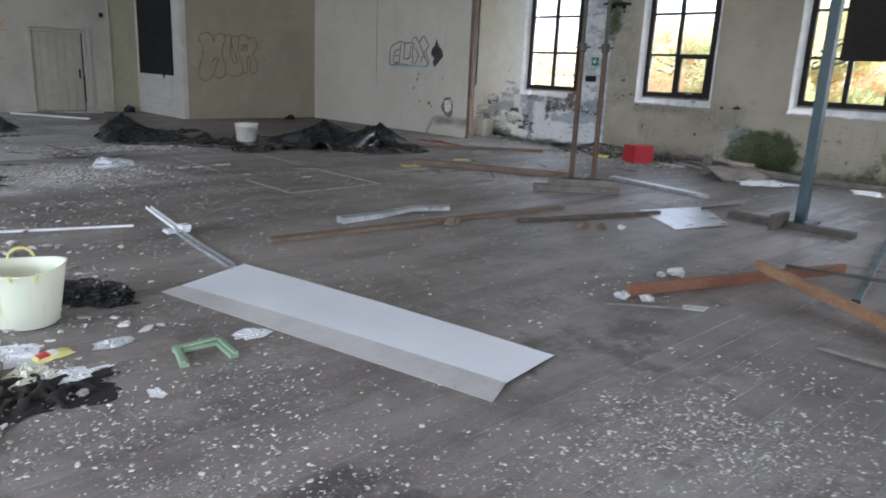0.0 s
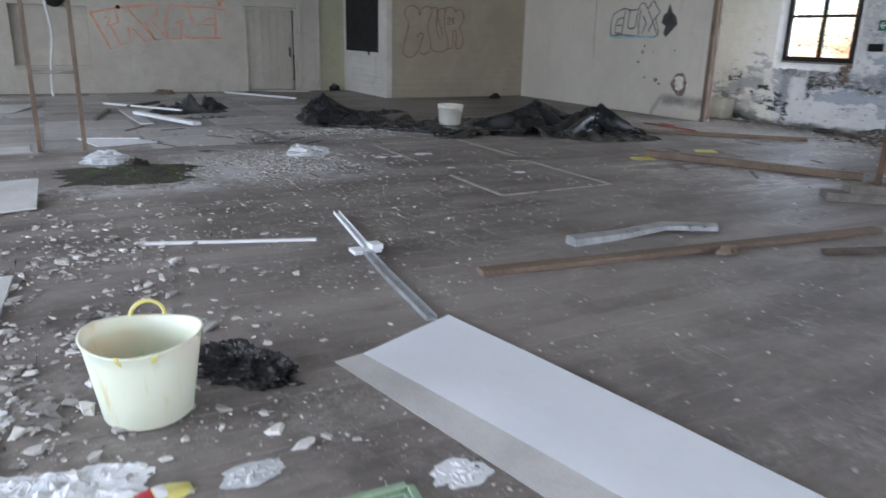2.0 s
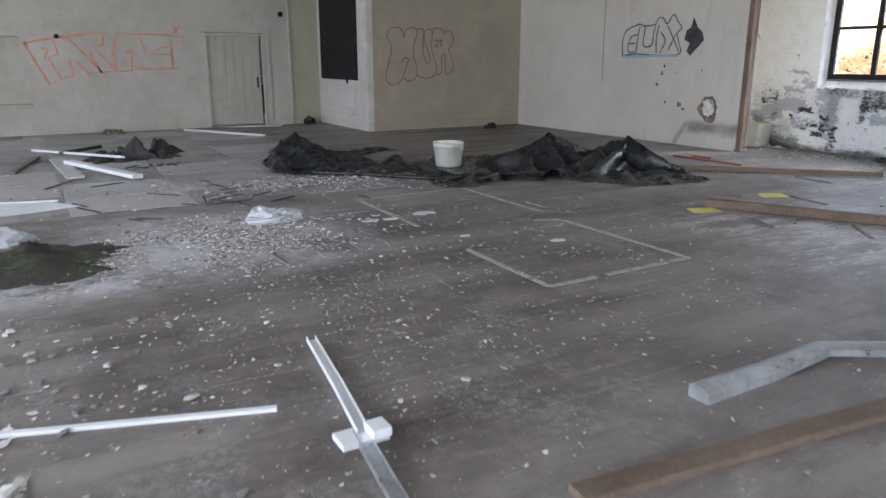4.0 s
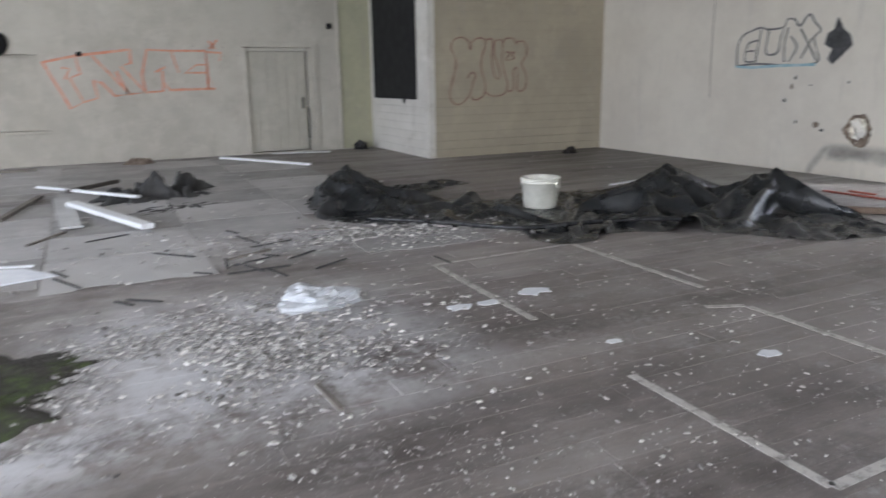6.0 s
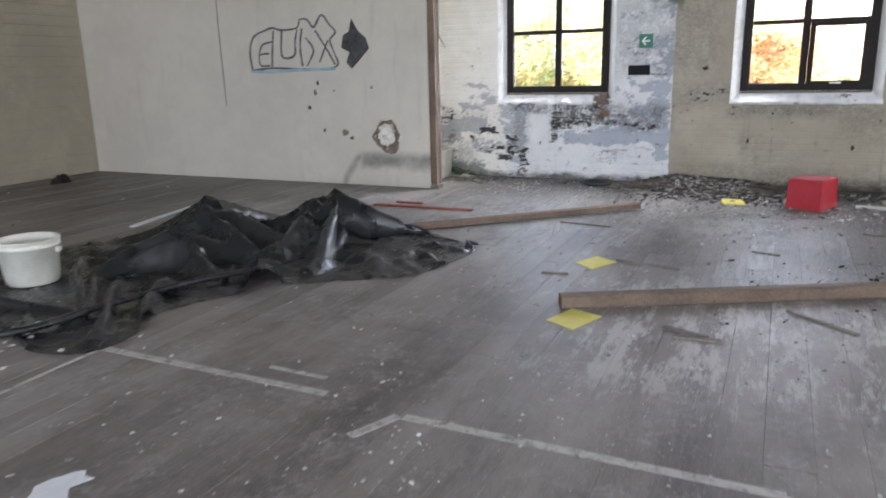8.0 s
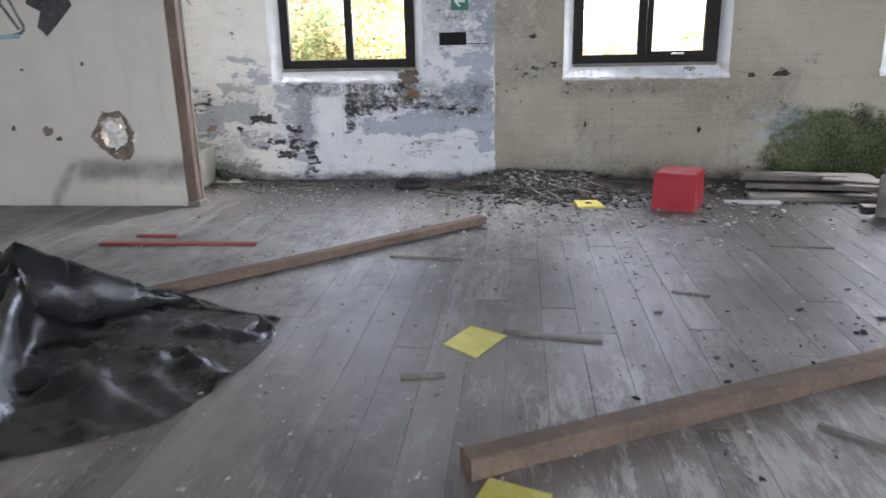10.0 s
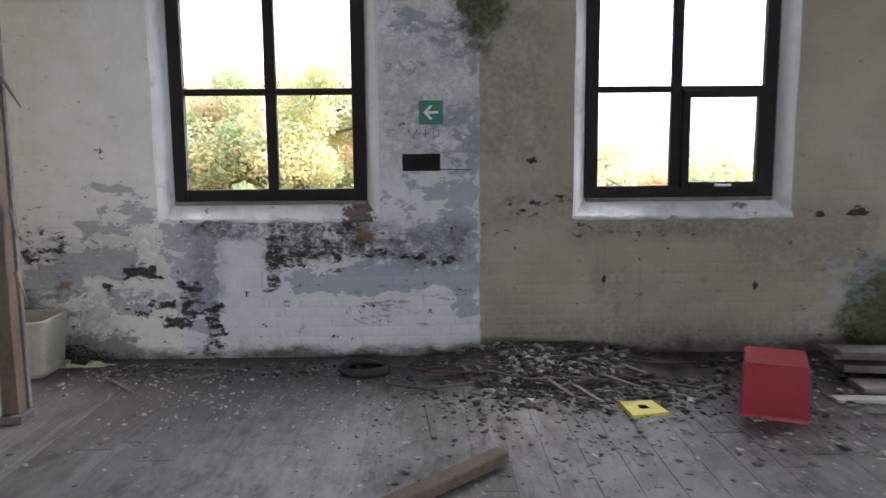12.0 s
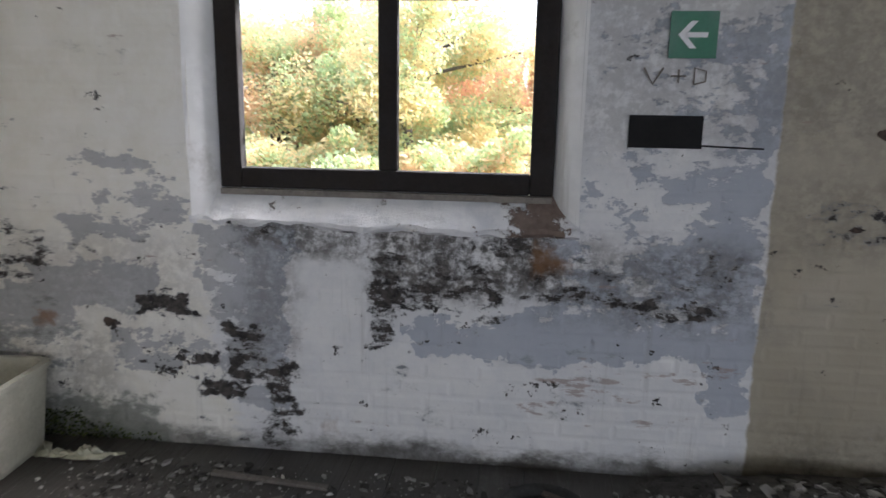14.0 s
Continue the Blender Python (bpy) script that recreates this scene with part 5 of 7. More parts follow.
def flexible_tub(x, y):
    ob = holder("flexible_tub", "yellowed white flexible rubber tub with loop handles", "tub", pose(x, y, 0, 0, 0, 20))
    wob = lambda a, z: 1 + 0.02 * (z / 0.34) * math.cos(2 * a + 0.5)
    bm = bmesh.new()
    prof = [(0.002, 0.004), (0.150, 0.0), (0.164, 0.012), (0.184, 0.14), (0.205, 0.27), (0.214, 0.325), (0.221, 0.332), (0.219, 0.338), (0.209, 0.334), (0.199, 0.27), (0.178, 0.14), (0.158, 0.02), (0.002, 0.016)]
    rings = lathe(bm, prof, 40, wob)
    for r in rings[4:10]:
        for v in r:
            v.co.z += 0.013 * math.cos(2 * math.atan2(v.co.y, v.co.x) + 0.4) * (v.co.z / 0.34)
    part("body", bm, M_TUB, ob, smooth=True)
    for sgn, lift in ((1, 1.0), (-1, -0.9)):
        pts = []
        for k in range(13):
            a = math.pi * k / 12
            pts.append((-0.065 * math.cos(a), sgn * (0.205 + (0.02 if lift > 0 else -0.02) * math.sin(a)), 0.325 + lift * 0.055 * math.sin(a)))
        part("handle", tube(bmesh.new(), pts, 0.009), M_TUB_RIM, ob, "yellow loop handle", smooth=True)
    ob.rotation_euler.z = radians(-12)


flexible_tub(1.045, 4.765)
lump("bin_bag", 1.44, 4.93, 0.66, 0.30, 0.16, -42, 5, M_BAG, "crumpled black plastic bag on the floor", "bag", 72, 1.35)
draped("rag", 0.83, 3.76, 0.66, 0.40, -14, 8, M_RAG, "crumpled dark brown rag on dusty boards", "rag", 1.5, 0.10, 1.3, 44)
for x, y, sx, sy, turn, sd, m, lab, slack, lift in (
        (0.61, 4.33, 0.29, 0.29, -20, 11, M_PAPER, "crumpled white tissue paper on the floor", 1.32, 0.10), (0.80, 4.31, 0.31, 0.24, -12, 12, M_PAPER, "crumpled white tissue paper on the floor", 1.32, 0.10),
        (0.86, 3.97, 0.26, 0.24, 25, 13, M_PAPER_OLD, "damp torn cream paper on the floor", 1.22, 0.06), (0.98, 3.89, 0.22, 0.16, 0, 14, M_PAPER, "torn white paper scrap on the floor", 1.2, 0.06),
        (1.30, 4.17, 0.20, 0.10, 8, 15, M_FILM, "thin torn plastic scrap on the floor", 1.16, 0.05), (0.91, 4.15, 0.17, 0.15, 20, 16, M_GREENPAPER, "pale green paper scrap on the floor", 1.06, 0.02),
        (1.93, 3.86, 0.20, 0.13, 10, 19, M_PAPER, "crumpled white paper tucked beside a laminate sheet", 1.15, 0.04), (1.12, 3.88, 0.20, 0.05, 12, 20, M_PAPER, "thin curled paper strip on the floor", 1.06, 0.02),
        (1.24, 3.46, 0.06, 0.11, 0, 21, M_PAPER, "small torn white paper scrap on the floor", 1.1, 0.02), (0.47, 4.92, 0.20, 0.14, 0, 22, M_PAPER, "torn white paper scrap beside a panel", 1.08, 0.02)):
    draped("paper_scrap", x, y, sx, sy, turn, sd, m, lab, "paper", slack, lift, 1.1, 26, "scraps on the floor", 0.35, 0.45, False)
for x, y, sx, sy, sd, lab in ((3.52, 10.55, 0.56, 0.46, 17, "crumpled translucent plastic sheet among rubble"), (1.28, 10.75, 0.60, 0.36, 18, "crumpled translucent plastic sheet beside mossy soil")):
    lump("plastic_sheet", x, y, sx * 1.15, sy * 1.1, 0.15, 10, sd, M_FILM, lab, "plastic sheet", 22, 0.8, "plastic sheets on the floor")
draped("torn_paper_strip", 12.66, 11.88, 0.10, 0.34, 8, 23, M_PAPER_OLD, "twisted pale paper strip by the wall foot", "paper", 1.35, 0.08, 1.2, 24)
pack = holder("packet", "crumpled yellow packet with red and white print", "packet", pose(1.015, 4.17, 0, 0, 0, 8))
for name, u0, u1, dz, mat, lab in (("wrapper", -1.0, 1.0, 0.0, M_TUB_RIM, ""), ("red_print", -0.86, -0.32, 0.0012, M_RED, "red print"), ("white_print", -0.26, 0.12, 0.0012, M_PAPER, "white print")):
    bm = bmesh.new()
    rows = []
    for i in range(11):
        u = u0 + (u1 - u0) * i / 10
        row = []
        for j in range(9):
            v = -1 + 2 * j / 8
            if dz:
                v *= 0.72
            wide = 0.048 * (1 - 0.35 * max(0.0, u)) * (1 + 0.1 * noise.noise((u * 2, 0, 5)))
            swell = 0.030 * max(0.0, (1 - u * u)) ** 0.5 * max(0.0, 1 - v * v) ** 0.6 + 0.006 * noise.noise((u * 3, v * 3, 2))
            row.append(bm.verts.new((0.095 * u, wide * v, max(0.003, 0.004 + swell) + dz)))
        rows.append(row)
    for r, q in zip(rows, rows[1:]):
        for j in range(8):
            bm.faces.new((r[j], r[j + 1], q[j + 1], q[j]))
    part(name, bm, mat, pack, lab, smooth=True)

# pale green frame corner
fr = holder("frame_piece", "broken pale green painted timber frame piece", "timber frame", pose(1.60, 3.72, 0))
for (ax, ay, bx, by) in ((-0.14, -0.07, -0.085, 0.125), (-0.11, 0.135, 0.125, 0.125), (0.13, 0.12, 0.105, -0.11)):
    bm = bmesh.new()
    L = math.hypot(bx - ax, by - ay)
    boxed(bm, 0, L, -0.022, 0.022, 0, 0.022, 0.004), boxed(bm, 0, L, -0.006, 0.02, 0.0225, 0.036, 0.003)
    for v in bm.verts:
        c, s = (bx - ax) / L, (by - ay) / L
        v.co.x, v.co.y = ax + v.co.x * c - v.co.y * s, ay + v.co.x * s + v.co.y * c
    part("rail", bm, M_GREENWOOD, fr)


def flat_panel(name, corners, z, thick, material, label, category, edge=None):
    bm = bmesh.new()
    top = [bm.verts.new((x, y, z + dz + thick)) for x, y, dz in corners]
    low = [bm.verts.new((x, y, z + dz)) for x, y, dz in corners]
    bm.faces.new(top), bm.faces.new(low[::-1])
    for i in range(len(corners)):
        j = (i + 1) % len(corners)
        bm.faces.new((top[i], top[j], low[j], low[i]))
    bmesh.ops.bevel(bm, geom=list(bm.edges), offset=min(0.003, thick * 0.2), segments=1, affect="EDGES")
    return single(name, bm, material, label, category)


flat_panel("white_door_panel", [(-0.25, 3.35, 0), (0.47, 3.55, 0), (0.445, 4.86, 0), (-0.30, 4.80, 0)], 0.0, 0.03, M_WHITEDOOR, "dirty white painted panel lying on debris", "panel")
stick("edge_strip", (0.495, 3.56), (0.47, 4.80), 0.035, 0.035, M_OLDWOOD, "grey timber edging strip beside a panel", "timber strip")
stick("plank", (0.44, 3.25), (0.73, 4.2), 0.13, 0.03, M_OLDWOOD, "weathered grey plank with raised grain", "plank")
flat_panel("board_piece", [(-0.4, 5.75, 0), (0.46, 5.80, 0), (0.52, 6.72, 0.01), (-0.35, 6.8, 0)], 0.0, 0.02, M_BOARDGREY, "broken grey fibreboard lying on debris", "board")
flat_panel("board_piece", [(-0.75, 8.25, 0.0), (0.62, 8.55, 0.0), (0.64, 9.35, 0.10), (-0.6, 9.3, 0.06)], 0.01, 0.016, M_BOARDGREY, "warped pale board propped on rubble", "board")
flat_panel("board_piece", [(1.05, 12.7, 0), (1.25, 11.9, 0), (1.98, 12.12, 0), (1.75, 12.45, 0)], 0.006, 0.012, M_PAPER, "broken white board lying flat", "board")
stick("white_strip", (1.05, 12.75), (1.80, 12.55), 0.03, 0.02, M_WHITE, "thin white plastic strip on a board", "plastic strip")
flat_panel("board_piece", [(0.0, 11.6, 0), (0.52, 11.7, 0), (0.5, 12.2, 0), (0.0, 12.1, 0)], 0.006, 0.012, M_BOARDGREY, "broken pale board lying flat", "board")
flat_panel("board_piece", [(-1.8, 15.6, 0), (0.2, 16.3, 0), (0.6, 17.5, 0.03), (-1.5, 17.4, 0)], 0.006, 0.02, M_BOARDGREY, "large pale sheet lying flat", "board")
stick("white_strip", (1.225, 7.21), (2.405, 6.83), 0.034, 0.018, M_WHITE, "straight white plastic trim strip", "plastic strip", seed=2)


def channel(name, pts, w, h, material, label, parent):
    """A folded metal channel along points on the floor."""
    bm = bmesh.new()
    pts = [Vector(p) for p in pts]
    rows = []
    for k, p in enumerate(pts):
        d = (pts[min(k + 1, len(pts) - 1)] - pts[max(k - 1, 0)]).normalized()
        s = Vector((-d.y, d.x, 0)).normalized()
        t = 0.004
        sec = [(-w / 2, h), (-w / 2, 0), (w / 2, 0), (w / 2, h), (w / 2 - t, h), (w / 2 - t, t), (-w / 2 + t, t), (-w / 2 + t, h)]
        rows.append([bm.verts.new(p + s * x + Vector((0, 0, y))) for x, y in sec])
    for a, b in zip(rows, rows[1:]):
        for i in range(8):
            bm.faces.new((a[i], a[(i + 1) % 8], b[(i + 1) % 8], b[i]))
    for r in (rows[0], rows[-1]):
        bm.faces.new(r)
    return part(name, bm, material, parent, label)


tr = holder("cable_tray", "bent white metal cable channel lying on the floor", "channel")
channel("channel", [(2.475, 5.13, 0.0), (2.56, 5.95, 0.0), (2.625, 6.45, 0.005)], 0.06, 0.03, M_ALU, "", tr)
channel("channel", [(2.63, 6.42, 0.02), (2.705, 6.85, 0.008), (2.79, 7.47, 0.015)], 0.05, 0.03, M_WHITE, "", tr)
part("bracket", boxed(boxed(bmesh.new(), 2.52, 2.72, 6.36, 6.48, 0.003, 0.03, 0.004), 2.64, 2.72, 6.34, 6.44, 0.031, 0.07, 0.004), M_WHITE, tr, "white clip joining the channels")
du = holder("bent_duct", "bent galvanised metal duct lying on a plank", "duct")
bm = bmesh.new()
pts = [Vector(p) for p in ((4.05, 5.99, 0.0), (4.55, 6.00, 0.0), (4.98, 6.01, 0.025), (5.30, 5.77, 0.04))]
rows = []
for k, p in enumerate(pts):
    d = (pts[min(k + 1, 3)] - pts[max(k - 1, 0)]).normalized()
    s = Vector((-d.y, d.x, 0)).normalized()
    hh = (0.06, 0.05, 0.04, 0.04)[k]
    rows.append([bm.verts.new(p + s * x + Vector((0, 0, y))) for x, y in ((-0.055, 0), (0.055, 0), (0.055, hh), (0.02, hh + 0.01), (-0.055, hh * 0.9))])
for a, b in zip(rows, rows[1:]):
    for i in range(5):
        bm.faces.new((a[i], a[(i + 1) % 5], b[(i + 1) % 5], b[i]))
bm.faces.new(rows[0]), bm.faces.new(rows[-1])
part("duct", bm, M_ALU, du)
stick("plank", (3.10, 5.68), (6.62, 5.30), 0.11, 0.035, M_TIMBER, "long brown timber batten on the floor", "plank", group="loose timber", seed=3)
stick("plank", (5.60, 5.06), (7.35, 4.48), 0.055, 0.04, M_DARKWOOD, "weathered timber batten on the floor", "plank", group="loose timber", seed=4)
stick("plank", (7.56, 8.95), (8.70, 6.75), 0.10, 0.085, M_TIMBER, "brown sawn timber beam on the floor", "plank", group="loose timber", seed=5)
stick("plank", (8.55, 11.60), (10.93, 9.06), 0.085, 0.06, M_TIMBER, "long brown timber with a broken grey end", "plank", 0.0, 0.02, group="loose timber", seed=6)
stick("red_strip", (10.29, 11.89), (10.32, 10.70), 0.05, 0.02, M_REDWOOD, "red painted timber strip on the floor", "timber strip", group="red strips")
stick("red_strip", (10.52, 11.72), (10.52, 11.40), 0.05, 0.02, M_REDWOOD, "short red painted timber offcut", "timber strip", group="red strips")
stick("joist", (4.36, 2.98), (6.40, 2.24), 0.045, 0.085, M_ORANGE, "red-brown timber joist lying on edge", "joist", group="loose timber")
stick("joist", (5.60, 2.62), (5.0, 1.42), 0.06, 0.075, M_TAN, "orange timber resting against a joist", "joist", 0.08, 0.01, group="loose timber")
stick("lath", (4.08, 2.97), (4.42, 2.60), 0.045, 0.015, M_OLDWOOD, "short grey lath on the floor", "lath", group="laths")
flat_panel("card_scrap", [(4.40, 2.60, 0), (4.50, 2.63, 0), (4.60, 2.49, 0), (4.47, 2.47, 0)], 0.002, 0.004, M_BOARDGREY, "torn white card scrap on the floor", "card")
stick("steel_bar", (5.50, 1.87), (8.15, 2.38), 0.06, 0.05, M_BLUE, "blue-green painted steel bar on the floor", "steel bar")
stick("steel_rod", (5.78, 2.47), (6.35, 1.55), 0.025, 0.025, M_DARKSTEEL, "dark bent steel rod leaning on timber", "steel rod", 0.10, 0.02, bend=0.04)
stick("lath", (4.42, 1.73), (4.42, 1.15), 0.05, 0.02, M_OLDWOOD, "short grey lath on the floor", "lath", group="laths")
flat_panel("metal_sheet", [(7.36, 4.74, 0), (6.73, 3.93, 0.0), (7.39, 3.68, 0.02), (8.27, 4.41, 0)], 0.003, 0.004, M_ALU, "bent pale galvanised metal sheet on the floor", "metal sheet")
stick("steel_rod", (8.0, 4.30), (8.65, 4.15), 0.03, 0.03, M_DARKSTEEL, "dark steel offcut on a metal sheet", "steel rod", 0.02)
stick("metal_strip", (9.25, 6.36), (8.93, 4.72), 0.14, 0.05, M_ALU, "long galvanised metal trim on the floor", "metal strip")
crumpled("torn_cloth", 5.95, 4.50, 0.20, 0.16, 0.07, 0, 31, M_BROKEN, "small brown crumpled lump on the floor", "rag", 18, 1.4)
crumpled("torn_cloth", 4.95, 5.36, 0.22, 0.12, 0.06, 0, 32, M_BROKEN, "small brown crumpled lump on a plank", "rag", 18, 1.4)

for x, y, size, m in ((4.27, 2.97, 0.14, M_BOARDGREY), (4.36, 2.83, 0.13, M_BOARDGREY), (5.15, 3.04, 0.18, M_BOARDGREY), (5.02, 3.1, 0.10, M_BOARDGREY), (6.08, 4.38, 0.15, M_BROKEN), (6.26, 4.27, 0.12, M_BOARDGREY)):
    bm = bmesh.new()
    bmesh.ops.create_icosphere(bm, subdivisions=3, radius=0.5)
    for v in bm.verts:
        v.co *= 0.62 * size * (1 + 0.7 * noise.noise(v.co * 2.6 + Vector((x * 9, y * 9, 0))) + 0.3 * noise.noise(v.co * 6))
        v.co.z = max(0.0, v.co.z * 0.7 + size * 0.16)
    single("plaster_lump", bm, m, "broken lump of plaster on the boards", "plaster", pose(x, y, 0.001), "plaster lumps on the floor")

# blue steel post on a bolted rail
bp = holder("steel_post", "blue-green painted steel post on a dark steel foot rail", "post", pose(8.2, 3.26, 0))
part("shaft", boxed(bmesh.new(), -0.052, 0.052, -0.052, 0.052, 0.06, CEIL, 0.006), M_BLUE, bp)
part("base_plate", boxed(bmesh.new(), -0.16, 0.16, -0.16, 0.16, 0.035, 0.06, 0.004), M_BLUE, bp)
bm = boxed(boxed(bmesh.new(), -0.3, -0.17, -0.62, 0.68, 0.0, 0.07, 0.006), -0.31, -0.285, -0.62, 0.68, 0.0, 0.035, 0.004)
part("rail", bm, M_DARKSTEEL, bp)
part("stop", boxed(bmesh.new(), -0.55, -0.17, 0.06, 0.12, 0.0, 0.16, 0.006), M_DARKSTEEL, bp)
part("bearer", boxed(bmesh.new(), -0.165, 0.17, -0.14, 0.14, 0.0, 0.034, 0.004), M_OLDWOOD, bp)

# props on sleepers
for k, (x0, y0, z, turn, ln) in enumerate(((7.62, 6.12, 0.0, -40, 0.62), (7.95, 5.84, 0.0, -44, 0.72), (7.72, 6.02, 0.086, -36, 0.52), (7.98, 5.76, 0.086, -47, 0.50))):
    single("timber_sleeper", boxed(bmesh.new(), -ln / 2, ln / 2, -0.115, 0.115, 0.0, 0.084, 0.01), M_OLDWOOD, "rough grey timber sleeper stacked under steel props", "sleeper", pose(x0, y0, z, 0, 0, turn), "sleepers under the props")
for x, y in ((7.75, 6.02), (7.93, 5.80)):
    pr = holder("steel_prop", "rusty adjustable steel prop standing on timber sleepers", "prop", pose(x, y, 0.172), "steel props")
    bm = bmesh.new()
    lathe(bm, [(0.034, 0.008), (0.034, 1.62)], 16)
    part("outer_tube", bm, M_RUST, pr, smooth=True)
    bm = bmesh.new()
    lathe(bm, [(0.026, 1.55), (0.026, CEIL - 0.18)], 16)
    part("inner_tube", bm, M_DARKSTEEL, pr, smooth=True)
    bm = bmesh.new()
    lathe(bm, [(0.034, 1.60), (0.055, 1.61), (0.055, 1.70), (0.034, 1.71)], 16)
    boxed(bm, -0.012, 0.012, -0.11, 0.11, 1.645, 1.668, 0.004)
    part("collar", bm, M_DARKSTEEL, pr)
    part("base_plate", boxed(bmesh.new(), -0.075, 0.075, -0.075, 0.075, 0.0, 0.008, 0.002), M_RUST, pr)

# ladder-like frame and hanging cable
lad = holder("timber_ladder", "tall thin brown timber ladder frame standing upright", "ladder", pose(0.86, 11.73, 0))
part("stile", boxed(bmesh.new(), -0.265, -0.215, -0.025, 0.035, 0.0, CEIL - 0.02, 0.005), M_TIMBER, lad)
part("stile", boxed(bmesh.new(), 0.215, 0.265, -0.06, 0.0, 0.0, CEIL - 0.02, 0.005), M_TIMBER, lad)
for z in (0.93, 1.84, 2.75, 3.66):
    part("rung", boxed(bmesh.new(), -0.215, 0.215, -0.03, 0.005, z - 0.02, z + 0.02, 0.004), M_OLDWOOD, lad)
single("hanging_cable", tube(bmesh.new(), smooth_line([(0.86, 11.8, 4.28), (0.88, 11.8, 3.0), (0.84, 11.8, 2.0), (0.90, 11.8, 1.4), (0.85, 11.8, 1.0), (0.83, 11.8, 0.65)]), 0.016), M_BOARDGREY, "grey cable hanging from the ceiling", "cable")

# timber and felt heap
for p, q, w, h, m, sd, z, lab in (((1.64, 16.9), (2.76, 15.29), 0.06, 0.03, M_WHITE, 1, 0.08, "white painted strip in a heap"), ((1.93, 16.1), (2.06, 14.0), 0.20, 0.02, M_BOARDGREY, 2, 0.02, "pale ridged board in a heap"),
                              ((1.36, 14.85), (1.68, 16.5), 0.07, 0.04, M_OLDWOOD, 3, 0.0, "dark timber strip in a heap"), ((2.05, 15.4), (2.72, 13.5), 0.13, 0.05, M_WHITE, 4, 0.04, "white painted trim in a heap"),
                              ((2.0, 16.3), (2.6, 17.0), 0.07, 0.05, M_DARKSTEEL, 5, 0.06, "dark bent strip in a heap"), ((1.7, 13.4), (2.0, 13.9), 0.03, 0.02, M_OLDWOOD, 6, 0.0, "thin dark stick on the floor")):
    stick("timber_strip", p, q, w, h, m, lab, "timber strip", z, group="strips in a heap", seed=sd)
draped("roofing_felt", 3.0, 15.9, 1.4, 1.1, 20, 41, M_FELT, "bunched dark roofing felt on the floor", "felt", 1.2, 0.42, 1.1, 40)
draped("roofing_felt", 3.15, 14.9, 1.3, 0.8, 10, 42, M_FELT, "torn dark roofing felt lying flat", "felt", 1.08, 0.12, 0.8, 32)
stick("white_strip", (4.49, 20.0), (5.62, 18.04), 0.07, 0.04, M_WHITE, "long white painted trim on the floor", "plastic strip")
stick("white_strip", (5.5, 20.3), (6.6, 20.0), 0.06, 0.03, M_BOARDGREY, "long pale trim by the door", "plastic strip")
stick("skirting_strip", (-0.9, 19.6), (1.5, 19.75), 0.10, 0.05, M_OLDWOOD, "dark timber strip lying near the wall", "timber strip")
crumpled("torn_cloth", 3.05, 19.85, 0.5, 0.3, 0.12, 0, 43, M_BROKEN, "brown rag lying near the wall", "rag", 18)
lump("bin_bag", 7.35, 20.3, 0.38, 0.34, 0.2, 0, 44, M_BAG, "small black bundle in the corner", "bag", 24)
crumpled("torn_cloth", 10.4, 17.2, 0.34, 0.2, 0.13, 0, 45, M_RAG, "small dark bundle by the boarding", "rag", 18)


# ---- hardboard sheets over the far boards ----
s = Shade("grey_dusty_hardboard", 0.75)
r = s.rand()
c = s.mix(s.step(s.add(s.mul(s.noise(0.9, 6, 0.65), 0.7), s.mul(r, 0.3)), 0.35, 0.7), (0.29, 0.28, 0.27), (0.48, 0.47, 0.46))
c = s.mix(s.mul(s.step(s.noise(3.3, 7, 0.75, None, 4.0), 0.55, 0.68), 0.6), c, (0.55, 0.54, 0.53))
c = s.mix(s.mul(s.step(s.noise(5, 7, 0.75, None, 9.0), 0.58, 0.66), 0.6), c, (0.10, 0.09, 0.085))
M_HARD = s.done(c, s.noise(30, 4), 0.002, 0.5, s.step(s.noise(2, 4), 0.3, 0.7, 0.45, 0.8))
sheets = holder("hardboard_flooring", "grey dusty hardboard sheets laid over floor boards, edges broken", "floor sheets", kind="structure")
rng = random.Random(21)
for i in range(5):
    for j in range(8):
        x0, y0 = -0.55 + 1.21 * i, 11.62 + 1.02 * j + 0.2 * (i % 2)
        if rng.random() < 0.08:
            continue
        bm = bmesh.new()
        ragged = j == 0
        ring = []
        for k in range(48):
            t = k / 12
            side, f = int(t), t - int(t)
            px, py = ((f, 0), (1, f), (1 - f, 1), (0, 1 - f))[side]
            bite = (0.16 * max(0, noise.noise((i * 3.1 + px * 3, j * 2.7 + py * 3, 1.5))) if ragged and side == 0 else 0.012 * noise.noise((px * 9, py * 9, i + j * 5.0)))
            ring.append((x0 + px * 1.195, y0 + py * 1.0 + (bite if side == 0 else 0)))
        lo, hi = [bm.verts.new((*p, 0.0016)) for p in ring], [bm.verts.new((*p, 0.0046 + 0.002 * rng.random() * 0)) for p in ring]
        bm.faces.new(hi)
        for k in range(48):
            bm.faces.new((lo[k], lo[(k + 1) % 48], hi[(k + 1) % 48], hi[k]))
        part("hardboard_sheet", bm, M_HARD, sheets)


